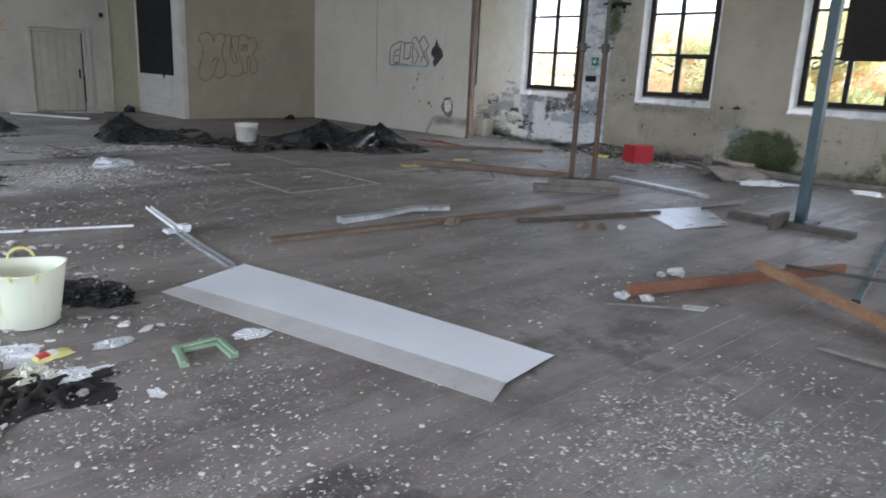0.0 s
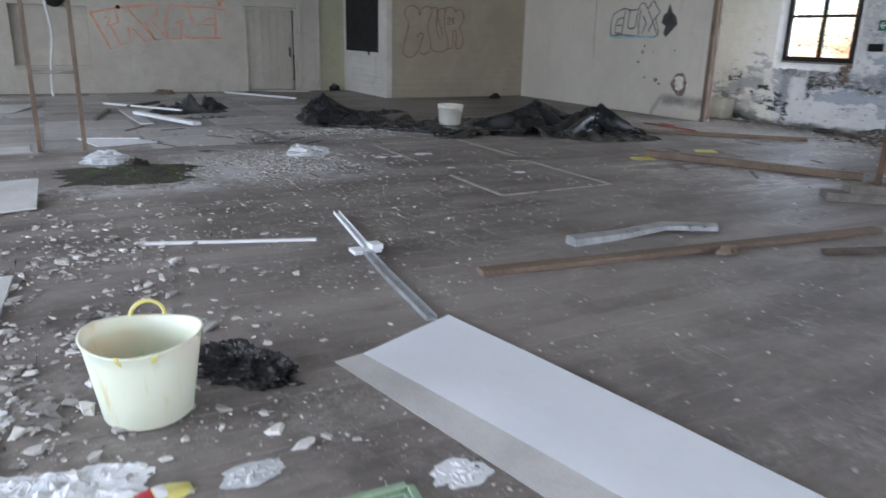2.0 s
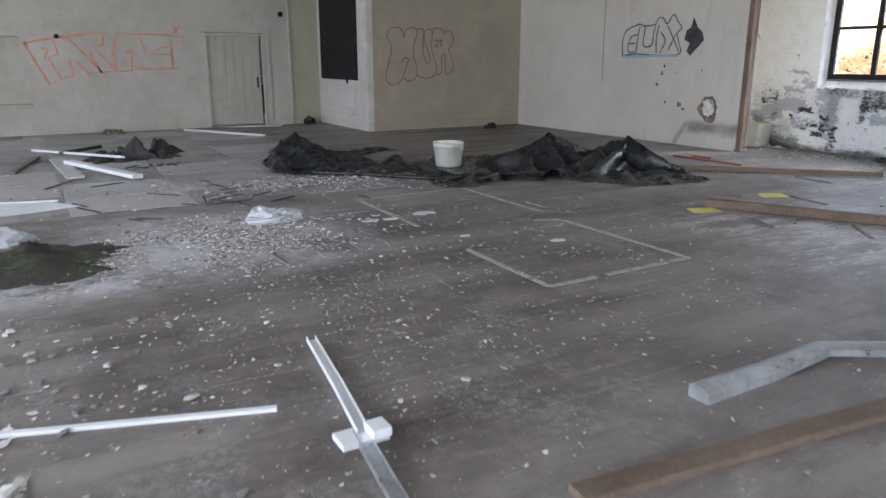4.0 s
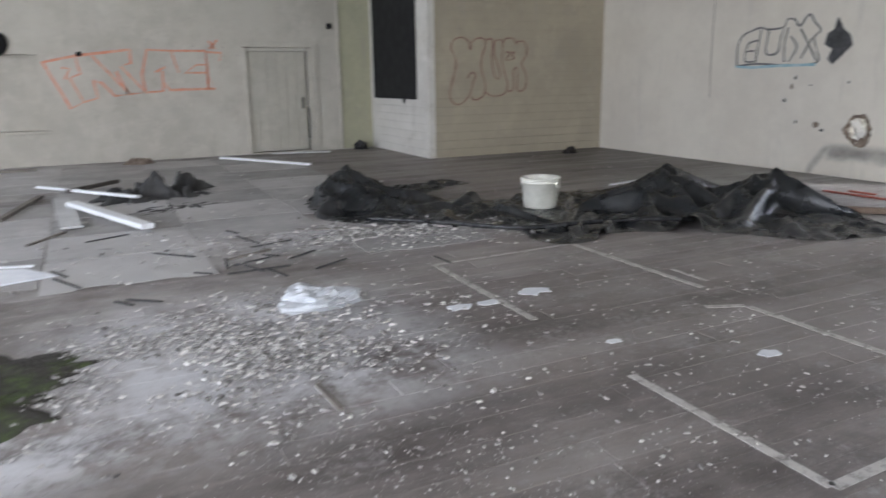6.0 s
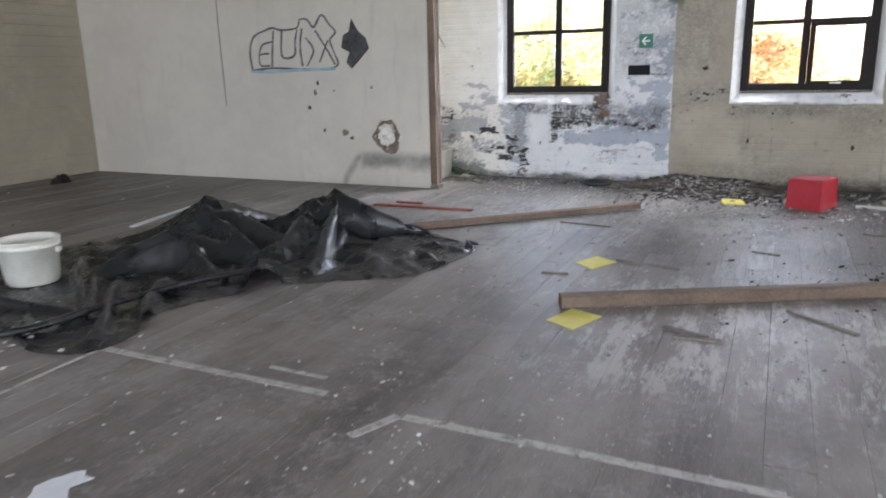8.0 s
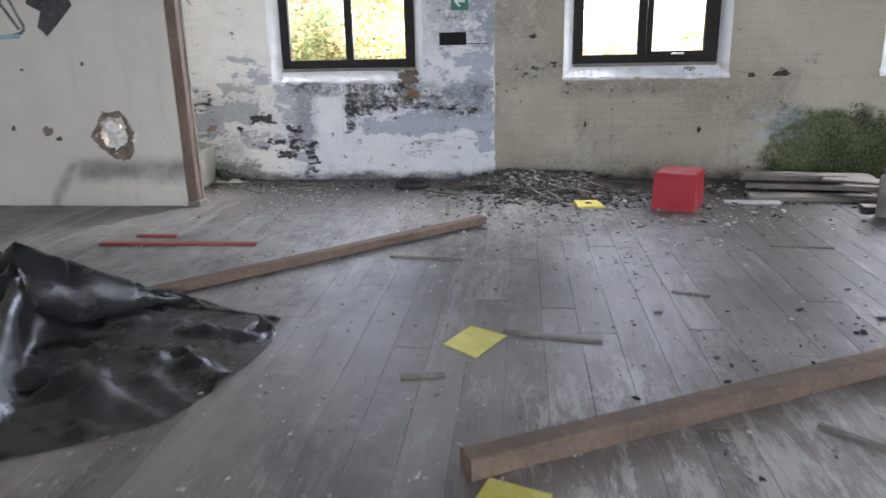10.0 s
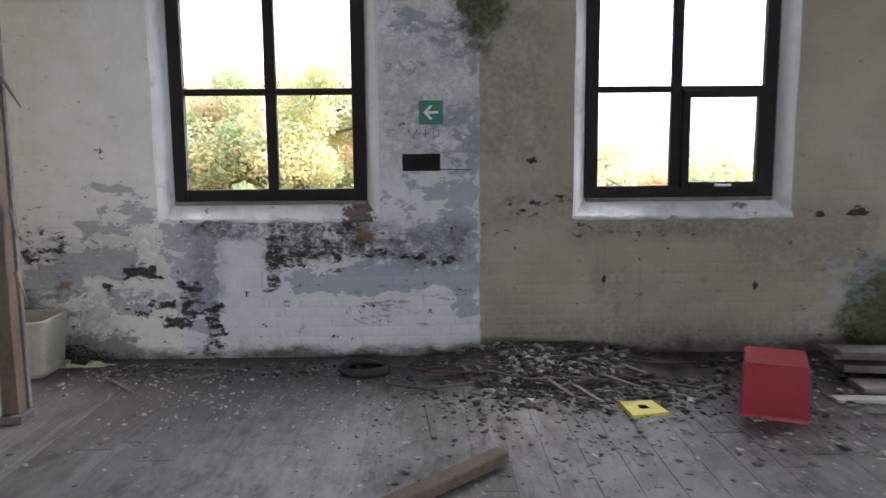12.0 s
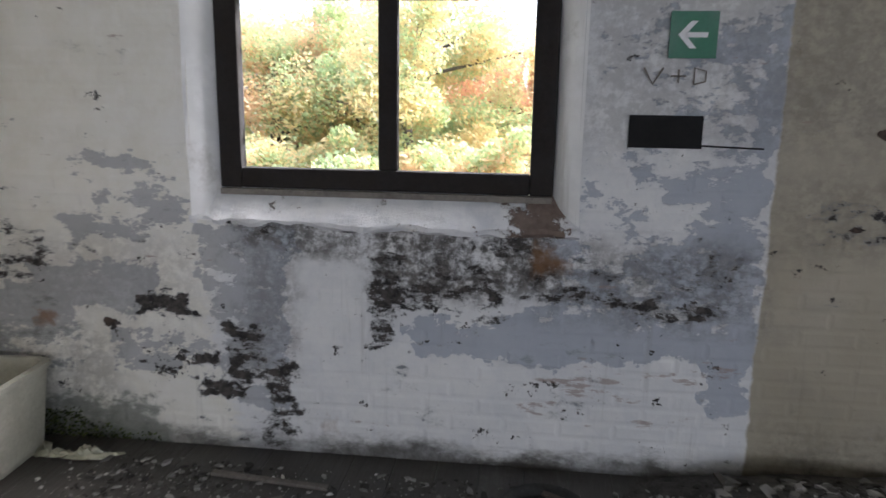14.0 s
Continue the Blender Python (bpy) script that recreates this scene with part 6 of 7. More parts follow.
# dark strips added to draw the dark lines of broken hardboard edges
rng = random.Random(88)
for k in range(22):
    a, ln = rng.choice((0.25, 1.7, 0.5, 2.2)) + rng.uniform(-0.3, 0.3), rng.uniform(0.15, 0.5)
    cx, cy = rng.uniform(1.9, 5.2), rng.uniform(11.1, 13.4)
    stick("splinter", (cx - math.cos(a) * ln / 2, cy - math.sin(a) * ln / 2), (cx + math.cos(a) * ln / 2, cy + math.sin(a) * ln / 2), 0.022, 0.008, M_FELT, "thin dark strip added to draw the dark edge of a broken board", "splinter", 0.007, group="splinters by the broken boards", seed=k + 90)

# ---- tarpaulin and bucket ----
def tarpaulin():
    front = [(4.40, 13.95), (4.50, 13.20), (5.25, 12.45), (5.75, 11.95), (5.97, 11.28), (6.72, 11.28), (7.45, 10.85), (7.85, 10.30), (8.35, 10.10), (8.86, 10.06)]
    back = [(4.50, 14.45), (5.00, 14.80), (5.65, 14.25), (6.20, 13.50), (6.90, 13.25), (7.55, 13.35), (8.40, 12.95), (9.15, 12.30), (9.30, 11.25), (9.00, 10.25)]
    # points that stay propped up: x, y, z
    props = [(8.22, 12.40, 0.43), (8.02, 12.27, 0.40), (7.62, 12.05, 0.27), (6.98, 11.66, 0.09), (8.42, 12.12, 0.24), (8.5, 12.7, 0.13), (7.7, 12.6, 0.14),
             (8.86, 11.48, 0.44), (8.64, 11.55, 0.38), (8.38, 11.52, 0.28), (9.05, 11.72, 0.33), (8.9, 11.2, 0.2), (8.80, 10.13, 0.07), (8.2, 10.75, 0.10), (7.5, 11.2, 0.07),
             (4.95, 14.15, 0.46), (4.72, 14.0, 0.38), (5.18, 14.3, 0.34), (4.98, 13.75, 0.30), (5.5, 13.85, 0.14), (5.3, 13.4, 0.12), (4.62, 13.6, 0.2)]
    f, b = np.array(smooth_line(front, 17)), np.array(smooth_line(back, 17))
    n = 56
    t = np.linspace(0, 1, n)[None, :, None]
    xy = f[:, None] * (1 - t) + b[:, None] * t
    lift = np.zeros(xy.shape[:2])
    for i in range(xy.shape[0]):
        for j in range(n):
            q = Vector((xy[i, j, 0] * 1.7, xy[i, j, 1] * 1.7, 4.0))
            low = 0.45 if 5.5 < xy[i, j, 0] < 7.3 else 1.0
            lift[i, j] = 0.012 + low * (0.08 * max(0.0, noise.noise(q * 2.2)) + 0.07 * max(0.0, noise.noise(q * 4.7)) + 0.03 * noise.noise(q * 9))
    held = np.zeros(lift.shape, bool)
    for i, (x, y, z) in enumerate(props):
        far, way = np.hypot(xy[..., 0] - x, xy[..., 1] - y), np.arctan2(xy[..., 1] - y, xy[..., 0] - x)
        pleat = 1 + 0.38 * np.sin(5 * way + 1.7 * i) + 0.22 * np.sin(9 * way + 2.3 * i)
        lift = np.maximum(lift, z * np.clip(1 - far * pleat / (0.14 + 0.9 * z), 0, 1))
        k = np.unravel_index(np.argmin(far), far.shape)
        lift[k], held[k] = z, True
    pail = np.hypot(xy[..., 0] - 6.70, xy[..., 1] - 12.72) < 0.24
    lift[pail], held[pail] = 0.010, True
    shape = drape(np.dstack([xy, np.maximum(lift, 0.006)]), held)
    bm = bmesh.new()
    rows = [[bm.verts.new(p) for p in row] for row in shape]
    for r, q in zip(rows, rows[1:]):
        for j in range(n - 1):
            bm.faces.new((r[j], r[j + 1], q[j + 1], q[j]))
    tarp = holder("tarpaulin", "dusty black plastic tarpaulin bunched up on the floor", "tarpaulin")
    part("sheet", bm, M_TARP, tarp, smooth=True)
    stick_line = [(4.75, 12.98, 0.03), (5.3, 12.35, 0.045), (5.85, 11.75, 0.04), (6.45, 11.62, 0.05), (7.1, 11.45, 0.05), (7.5, 11.25, 0.04)]
    part("rolled_hem", tube(bmesh.new(), smooth_line(stick_line), 0.024, 7), M_BAG, tarp, "rolled glossy black hem", smooth=True)
    stick("white_strip", (8.43, 13.63), (9.55, 13.87), 0.05, 0.02, M_WHITE, "white strip lying behind the tarpaulin", "plastic strip")
    for a, tx, ty, s in ((0.0, 5.75, 14.55, 1.0), (0.6, 6.35, 14.85, 0.8)):
        draped("tarpaulin_scrap", tx, ty, 1.5 * s, 0.7, 24, 50 + int(a * 10), M_TARP, "trailing corner of black plastic on the floor", "tarpaulin", 1.12, 0.22, 0.8, 32)


tarpaulin()
bk = holder("bucket", "dirty white plastic bucket standing on black tarpaulin", "bucket", pose(6.70, 12.72, 0.013))
bm = bmesh.new()
lathe(bm, [(0.002, 0.0), (0.170, 0.0), (0.180, 0.01), (0.203, 0.27), (0.216, 0.272), (0.216, 0.294), (0.207, 0.296), (0.207, 0.312), (0.220, 0.315), (0.220, 0.332), (0.200, 0.332), (0.194, 0.27), (0.170, 0.02), (0.002, 0.015)], 36)
M_BUCKET = plain("dirty_white_bucket", (0.60, 0.59, 0.51), (0.74, 0.73, 0.65), 7, 0.5)
part("body", bm, M_BUCKET, bk, smooth=True)
for s_ in (-1, 1):
    part("lug", boxed(bmesh.new(), -0.03, 0.03, s_ * 0.213 - 0.012, s_ * 0.213 + 0.012, 0.225, 0.265, 0.005), M_BUCKET, bk)
bk.rotation_euler.z = radians(30)

# ---- floor tape, cards ----
M_CARD = plain("yellow_card", (0.66, 0.60, 0.10), (0.78, 0.72, 0.25), 8, 0.7)
for k, (p, q) in enumerate((((4.605, 11.05), (4.57, 9.60)), ((4.53, 8.70), (4.50, 7.62)), ((4.50, 7.615), (4.92, 7.63)), ((5.02, 7.635), (5.62, 7.65)), ((5.68, 7.65), (5.86, 7.66)),
                            ((5.86, 7.66), (5.875, 9.17)), ((5.94, 9.62), (5.955, 11.12)), ((5.93, 11.12), (4.62, 11.06)), ((5.64, 9.30), (5.87, 9.20)), ((6.10, 10.07), (6.09, 9.72)))):
    stick("floor_tape", p, q, 0.05 if k not in (7, 9) else 0.03, 0.0022, M_TAPE, "worn pale grey marking tape on the boards", "floor tape", 0.0015, group="marking tape", seed=k)
for pts in ([(7.29, 8.96), (7.18, 8.77), (7.47, 8.66), (7.55, 8.87)], [(8.63, 9.14), (8.48, 8.97), (8.75, 8.83), (8.87, 9.02)]):
    flat_panel("yellow_card", [(x, y, 0.0) for x, y in pts], 0.003, 0.003, M_CARD, "square yellow card lying on the boards", "card")
yp = bmesh.new()
ring_o = [(-0.16, -0.13), (0.17, -0.12), (0.15, 0.13), (-0.14, 0.14)]
ring_i = [(-0.04, -0.03), (0.05, -0.03), (0.04, 0.04), (-0.03, 0.04)]
zo, zi = (0.035, 0.03, 0.06, 0.075), (0.05, 0.045, 0.06, 0.065)
layers = []
for dz in (0.0, 0.006):
    layers.append(([yp.verts.new((x, y, z + dz)) for (x, y), z in zip(ring_o, zo)], [yp.verts.new((x, y, z + dz)) for (x, y), z in zip(ring_i, zi)]))
for o, i_ in layers:
    for k in range(4):
        yp.faces.new((o[k], o[(k + 1) % 4], i_[(k + 1) % 4], i_[k]))
for k in range(4):
    for w in (0, 1):
        yp.faces.new((layers[0][w][k], layers[0][w][(k + 1) % 4], layers[1][w][(k + 1) % 4], layers[1][w][k]))
skirt_v = [yp.verts.new((x * 1.06, y * 1.06, 0.0)) for x, y in ring_o]
for k in range(4):
    yp.faces.new((layers[0][0][k], layers[0][0][(k + 1) % 4], skirt_v[(k + 1) % 4], skirt_v[k]))
single("yellow_plate", yp, M_YELLOW, "yellow plastic plate with a hole among rubble", "plastic plate", pose(11.62, 8.18, 0.0, 0, 0, -78) @ Matrix.Diagonal((0.7, 0.7, 0.42, 1.0)))

# ---- red crate, ring, trough ----
bm = bmesh.new()
ht = 0.31
lo = [(-0.21, -0.178, 0), (0.21, -0.178, 0), (0.21, 0.178, 0), (-0.21, 0.178, 0)]
mid = [(x * 0.975, y * 0.975, 0.02) for x, y, z in lo]
hi = [(x * 0.93, y * 0.93, ht) for x, y, z in lo]
vs = [[bm.verts.new(p) for p in r] for r in (lo, mid, hi)]
for r, q in zip(vs, vs[1:]):
    for i in range(4):
        bm.faces.new((r[i], r[(i + 1) % 4], q[(i + 1) % 4], q[i]))
bm.faces.new(vs[2])
bmesh.ops.bevel(bm, geom=[e for e in bm.edges if all(v.co.z > 0.02 for v in e.verts)], offset=0.008, segments=2, affect="EDGES")
single("red_crate", bm, M_RED, "upturned red plastic crate on dusty boards", "crate", pose(11.635, 7.42, 0, 0, 0, -24))
bm = bmesh.new()
prof = [(0.15 + 0.028 * math.cos(2 * math.pi * k / 10), 0.028 + 0.028 * math.sin(2 * math.pi * k / 10)) for k in range(11)]
lathe(bm, prof, 32)
single("rubber_ring", bm, M_FELT, "flat black rubber ring on the floor by the wall", "ring", pose(12.47, 9.85, 0), smooth=True)
M_TROUGH = plain("grimy_cream_trough", (0.40, 0.39, 0.32), (0.56, 0.55, 0.47), 5, 0.6)


def rounded_box(bm, sx, sy, r, z, n=5):
    pts = []
    for cx, cy, a0 in ((sx - r, sy - r, 0), (-sx + r, sy - r, 90), (-sx + r, -sy + r, 180), (sx - r, -sy + r, 270)):
        for k in range(n + 1):
            a = radians(a0 + 90 * k / n)
            pts.append(bm.verts.new((cx + r * math.cos(a), cy + r * math.sin(a), z)))
    return pts


bm = bmesh.new()
loops = [rounded_box(bm, *a) for a in ((0.17, 0.26, 0.06, 0.0), (0.185, 0.275, 0.06, 0.03), (0.215, 0.305, 0.06, 0.37), (0.225, 0.315, 0.06, 0.375), (0.225, 0.315, 0.06, 0.395), (0.195, 0.285, 0.05, 0.395), (0.165, 0.255, 0.05, 0.06))]
for a, b in list(zip(loops, loops[1:]))[:2] + [(loops[5], loops[6])]:
    for i in range(len(a)):
        bm.faces.new((a[i], a[(i + 1) % len(a)], b[(i + 1) % len(a)], b[i]))
bm.faces.new(loops[0][::-1]), bm.faces.new(loops[-1])
trough = holder("trough", "grimy cream plastic trough in the passage by the wall", "trough", pose(12.54, 12.28, 0, 0, 0, 4))
bmesh.ops.delete(bm, geom=[v for v in bm.verts if not v.link_faces], context="VERTS")
part("body", bm, M_TROUGH, trough)
bm = bmesh.new()
loops = [rounded_box(bm, *a) for a in ((0.215, 0.305, 0.06, 0.37), (0.225, 0.315, 0.06, 0.375), (0.225, 0.315, 0.06, 0.395), (0.195, 0.285, 0.05, 0.395))]
for a, b in zip(loops, loops[1:]):
    for i in range(len(a)):
        bm.faces.new((a[i], a[(i + 1) % len(a)], b[(i + 1) % len(a)], b[i]))
part("rim", bm, M_TROUGH, trough)

# ---- timber stack and sheet by the wall ----
for k, (p, q, w, h, z, m) in enumerate((((11.95, 6.75), (11.80, 5.5), 0.22, 0.04, 0.0, M_OLDWOOD), ((12.25, 6.7), (12.05, 5.45), 0.24, 0.05, 0.05, M_OLDWOOD), ((12.35, 6.72), (12.2, 5.6), 0.26, 0.04, 0.11, M_OLDWOOD),
                                       ((12.2, 6.74), (12.05, 5.9), 0.16, 0.03, 0.16, M_OLDWOOD), ((12.0, 6.1), (11.55, 5.3), 0.2, 0.02, 0.16, M_OLDWOOD), ((11.45, 6.0), (11.3, 5.2), 0.14, 0.05, 0.0, M_DARKSTEEL),
                                       ((11.75, 7.0), (11.72, 6.55), 0.09, 0.02, 0.0, M_BOARDGREY), ((12.5, 6.5), (12.3, 4.9), 0.12, 0.06, 0.0, M_OLDWOOD), ((12.1, 5.4), (12.0, 3.0), 0.14, 0.08, 0.0, M_OLDWOOD))):
    stick("stacked_plank", p, q, w, h, m, "weathered broken plank in a stack by the wall", "plank", z, group="planks by the wall", seed=k)
stick("timber_stub", (11.23, 5.92), (11.30, 5.89), 0.13, 0.33, M_OLDWOOD, "upright grey timber stub by the wall", "timber stub")
draped("curled_sheet", 11.18, 4.92, 0.95, 0.70, -30, 61, M_PAPER, "torn curled white sheet lying by planks", "sheet", 1.08, 0.14, 0.8, 28, "curled sheets", 0.3, 0.35, False)
draped("curled_sheet", 11.65, 3.62, 0.60, 0.42, 20, 62, M_PAPER, "torn curled white sheet lying by planks", "sheet", 1.08, 0.10, 0.8, 24, "curled sheets", 0.3, 0.35, False)
flat_panel("bent_board", [(10.9, 5.75, 0.16), (10.72, 5.35, 0.0), (11.7, 5.0, 0.0), (12.1, 5.5, 0.06)], 0.004, 0.02, M_OLDWOOD, "warped brown board tilted on the floor", "board")

# ---- rubble and dust ----
def hump(x, y):
    """Height of the rubble heap against the wall."""
    return 0.15 * max(0.0, 1 - ((x - 12.55) / 0.55) ** 2 - ((y - 8.6) / 0.95) ** 2) * (0.8 + 0.5 * noise.noise((x * 3, y * 3, 2)))


def chips(name, spots, material, label, seed, flat=0.24):
    """Countless flakes: flat five-sided chips strewn over soft patches (x, y, spread x, spread y, count, least, most size)."""
    rng = np.random.RandomState(seed)
    verts, faces = [], []
    for cx, cy, sx, sy, count, lo, hi in spots:
        for _ in range(count):
            x, y = cx + rng.normal() * sx, cy + rng.normal() * sy
            if not (-5 < x < 12.7 and -5 < y < 20.4):
                continue
            if 11.3 < x < 12.0 and y > 11.5 or x > 11.9 and y > 11.9 or x > 7.5 and y > 17.6:
                continue
            if noise.noise((x * 1.9, y * 1.9, seed)) + 0.6 * noise.noise((x * 6, y * 6, seed)) < rng.rand() * 0.9 - 0.55:
                continue
            size = lo + (hi - lo) * 0.9 * rng.rand() ** 3.5
            zb = 0.005 if -0.6 < x < 5.5 and 11.5 < y < 19.9 else hump(x, y)
            h = size * (flat * (0.4 + 0.8 * rng.rand()))
            a0 = rng.rand() * 6.28
            tilt, ta = rng.rand() * 0.25, rng.rand() * 6.28
            b = len(verts)
            for z0, k in ((0.0, 1.0), (h, 0.82)):
                for i in range(5):
                    a = a0 + 1.2566 * i + (rng.rand() - 0.5) * 0.7
                    r = size * 0.5 * (0.4 + 0.85 * rng.rand()) * k
                    dx, dy = r * math.cos(a) * 1.25, r * math.sin(a) * 0.8
                    c, s = math.cos(a0), math.sin(a0)
                    dx, dy = dx * c - dy * s, dx * s + dy * c
                    verts.append((x + dx, y + dy, zb + 0.0005 + z0 + tilt * (dx * math.cos(ta) + dy * math.sin(ta) + size * 0.5)))
            faces.append((b + 5, b + 6, b + 7, b + 8, b + 9))
            for i in range(5):
                j = (i + 1) % 5
                faces.append((b + i, b + j, b + 5 + j, b + 5 + i))
    me = bpy.data.meshes.new(name)
    me.from_pydata(verts, [], faces)
    me.materials.append(material)
    return tagged(new(name, me), label, "debris", kind="stuff")


chips("plaster_flakes", [
    (1.2, 6.5, 1.6, 2.2, 2200, 0.006, 0.036), (0.6, 5.6, 0.5, 1.0, 1900, 0.016, 0.10), (0.7, 6.6, 0.8, 0.9, 1500, 0.012, 0.07), (1.5, 4.2, 0.9, 0.9, 900, 0.006, 0.03), (2.8, 7.0, 0.6, 0.9, 2600, 0.004, 0.02), (4.2, 8.0, 1.0, 0.9, 900, 0.008, 0.035), (11.3, 7.6, 0.5, 0.7, 1300, 0.008, 0.06), (10.2, 9.2, 0.9, 1.2, 900, 0.006, 0.04), (3.2, 3.6, 1.6, 1.3, 1300, 0.004, 0.024), (1.2, 3.2, 0.9, 0.9, 900, 0.006, 0.035), (2.6, 1.9, 0.9, 0.5, 700, 0.005, 0.03),
    (3.0, 9.0, 1.2, 1.3, 1500, 0.006, 0.034), (2.9, 10.0, 0.60, 0.42, 9000, 0.006, 0.055), (1.6, 10.0, 0.6, 0.45, 2200, 0.006, 0.03), (7.4, 4.9, 1.8, 1.4, 1500, 0.006, 0.035), (4.5, 3.0, 0.3, 0.2, 160, 0.01, 0.05), (8.0, 9.0, 1.6, 1.3, 900, 0.006, 0.03), (1.05, 2.6, 0.45, 0.6, 7500, 0.005, 0.028), (2.8, 1.6, 0.6, 0.33, 6500, 0.005, 0.025), (1.9, 6.0, 1.5, 2.0, 1800, 0.004, 0.016), (0.7, 5.3, 0.5, 0.8, 600, 0.008, 0.05), (4.6, 12.45, 0.75, 0.24, 3600, 0.008, 0.065), (5.2, 11.9, 0.6, 0.25, 450, 0.01, 0.06),
    (4.8, 9.2, 1.4, 1.5, 2200, 0.005, 0.03), (3.2, 6.2, 1.8, 2.4, 700, 0.006, 0.028), (8.5, 9.6, 2.0, 1.6, 1500, 0.005, 0.03), (10.8, 9.5, 0.8, 1.3, 900, 0.006, 0.035), (7.0, 7.6, 1.0, 0.8, 700, 0.005, 0.025), (5.0, 4.5, 2.5, 2.0, 500, 0.006, 0.03),
    (3.5, 15.5, 2.2, 2.6, 500, 0.01, 0.07), (2.5, 12.8, 1.5, 0.8, 400, 0.01, 0.07), (7.5, 14.5, 1.8, 1.5, 250, 0.01, 0.06), (12.2, 10.6, 0.35, 0.8, 1500, 0.006, 0.035), (11.7, 10.0, 0.5, 0.8, 1100, 0.006, 0.035), (11.8, 11.0, 0.4, 0.6, 260, 0.01, 0.05), (3.1, 8.3, 0.35, 0.8, 2200, 0.004, 0.018), (8.6, 6.2, 1.2, 1.0, 320, 0.01, 0.06), (1.1, 8.2, 0.7, 0.7, 350, 0.015, 0.09)],
    M_RUBBLE, "pale plaster flakes and chips strewn over the boards", 3)
chips("wall_rubble", [
    (12.15, 8.55, 0.26, 0.42, 3000, 0.014, 0.085), (12.45, 8.55, 0.15, 0.5, 1600, 0.014, 0.08), (11.75, 8.6, 0.25, 0.4, 900, 0.01, 0.05), (12.3, 7.6, 0.3, 0.5, 900, 0.015, 0.08), (11.7, 8.3, 0.35, 0.6, 380, 0.01, 0.06),
    (11.9, 6.7, 0.4, 0.5, 350, 0.015, 0.07), (12.55, 10.2, 0.12, 0.9, 900, 0.01, 0.05), (12.5, 11.3, 0.15, 0.3, 500, 0.008, 0.05), (12.0, 5.0, 0.5, 1.2, 300, 0.015, 0.08), (8.3, 7.6, 0.35, 0.35, 160, 0.008, 0.04), (9.0, 6.6, 0.3, 0.5, 160, 0.01, 0.06)],
    M_RUBBLE_DARK, "broken plaster and dark rubble along the wall", 5, 0.26)


def mound(name, x, y, sx, sy, h, seed, material, label, category):
    bm = bmesh.new()
    n = 40
    grid = [[None] * n for _ in range(n)]
    for i in range(n):
        for j in range(n):
            u, v = 2 * i / (n - 1) - 1, 2 * j / (n - 1) - 1
            a, r = math.atan2(v, u), max(abs(u), abs(v))
            rim = 0.85 + 0.45 * noise.noise((math.cos(a) * 1.6, math.sin(a) * 1.6, seed)) + 0.30 * noise.noise((math.cos(a) * 5, math.sin(a) * 5, seed))
            px, py = math.cos(a) * r * rim, math.sin(a) * r * rim
            z = h * (1 - r * r) * (0.65 + 0.7 * noise.noise((px * 3, py * 3, seed))) + 0.02 * (1 - r) * noise.noise((px * 12, py * 12, seed))
            grid[i][j] = bm.verts.new((px * sx, py * sy, max(z, 0.0015)))
    for i in range(n - 1):
        for j in range(n - 1):
            bm.faces.new((grid[i][j], grid[i + 1][j], grid[i + 1][j + 1], grid[i][j + 1]))
    return single(name, bm, material, label, category, pose(x, y, 0), kind="stuff", smooth=True)


mound("mossy_soil", 1.45, 10.0, 0.85, 0.62, 0.07, 3.0, M_SOIL, "dark soil overgrown with green moss on the floor", "soil")
bm = bmesh.new()
grid = [[bm.verts.new((11.95 + 0.875 * i / 30, 7.55 + 2.1 * j / 60, max(0.0, hump(11.95 + 0.875 * i / 30, 7.55 + 2.1 * j / 60)) - 0.002)) for j in range(61)] for i in range(31)]
for i in range(30):
    for j in range(60):
        bm.faces.new((grid[i][j], grid[i + 1][j], grid[i + 1][j + 1], grid[i][j + 1]))
single("rubble_heap", bm, M_GRIT, "heap of dark earth and plaster against the wall", "rubble", kind="stuff", smooth=True)
lump("mossy_block", 1.52, 10.12, 0.40, 0.22, 0.15, 12, 71, M_SOIL, "moss covered lump in the soil", "block", 30, 1.0, smooth=True)
rng = random.Random(77)
for k in range(26):
    a = rng.uniform(-0.5, 0.5) + (math.pi / 2 if k % 4 else 0.3)
    cx, cy, L = rng.uniform(12.0, 12.5), rng.uniform(7.9, 9.6), rng.uniform(0.25, 0.75)
    z = 0.02 + 0.10 * max(0, 1 - abs(cy - 8.6) / 0.9) * max(0, 1 - abs(cx - 12.4) / 0.45)
    stick("lath", (cx - math.cos(a) * L / 2, cy - math.sin(a) * L / 2), (cx + math.cos(a) * L / 2, cy + math.sin(a) * L / 2), 0.028, 0.010, M_DARKWOOD if k % 4 else M_OLDWOOD, "thin broken lath in the rubble", "lath", z, z + rng.uniform(-0.01, 0.05), group="laths in the rubble", seed=k)
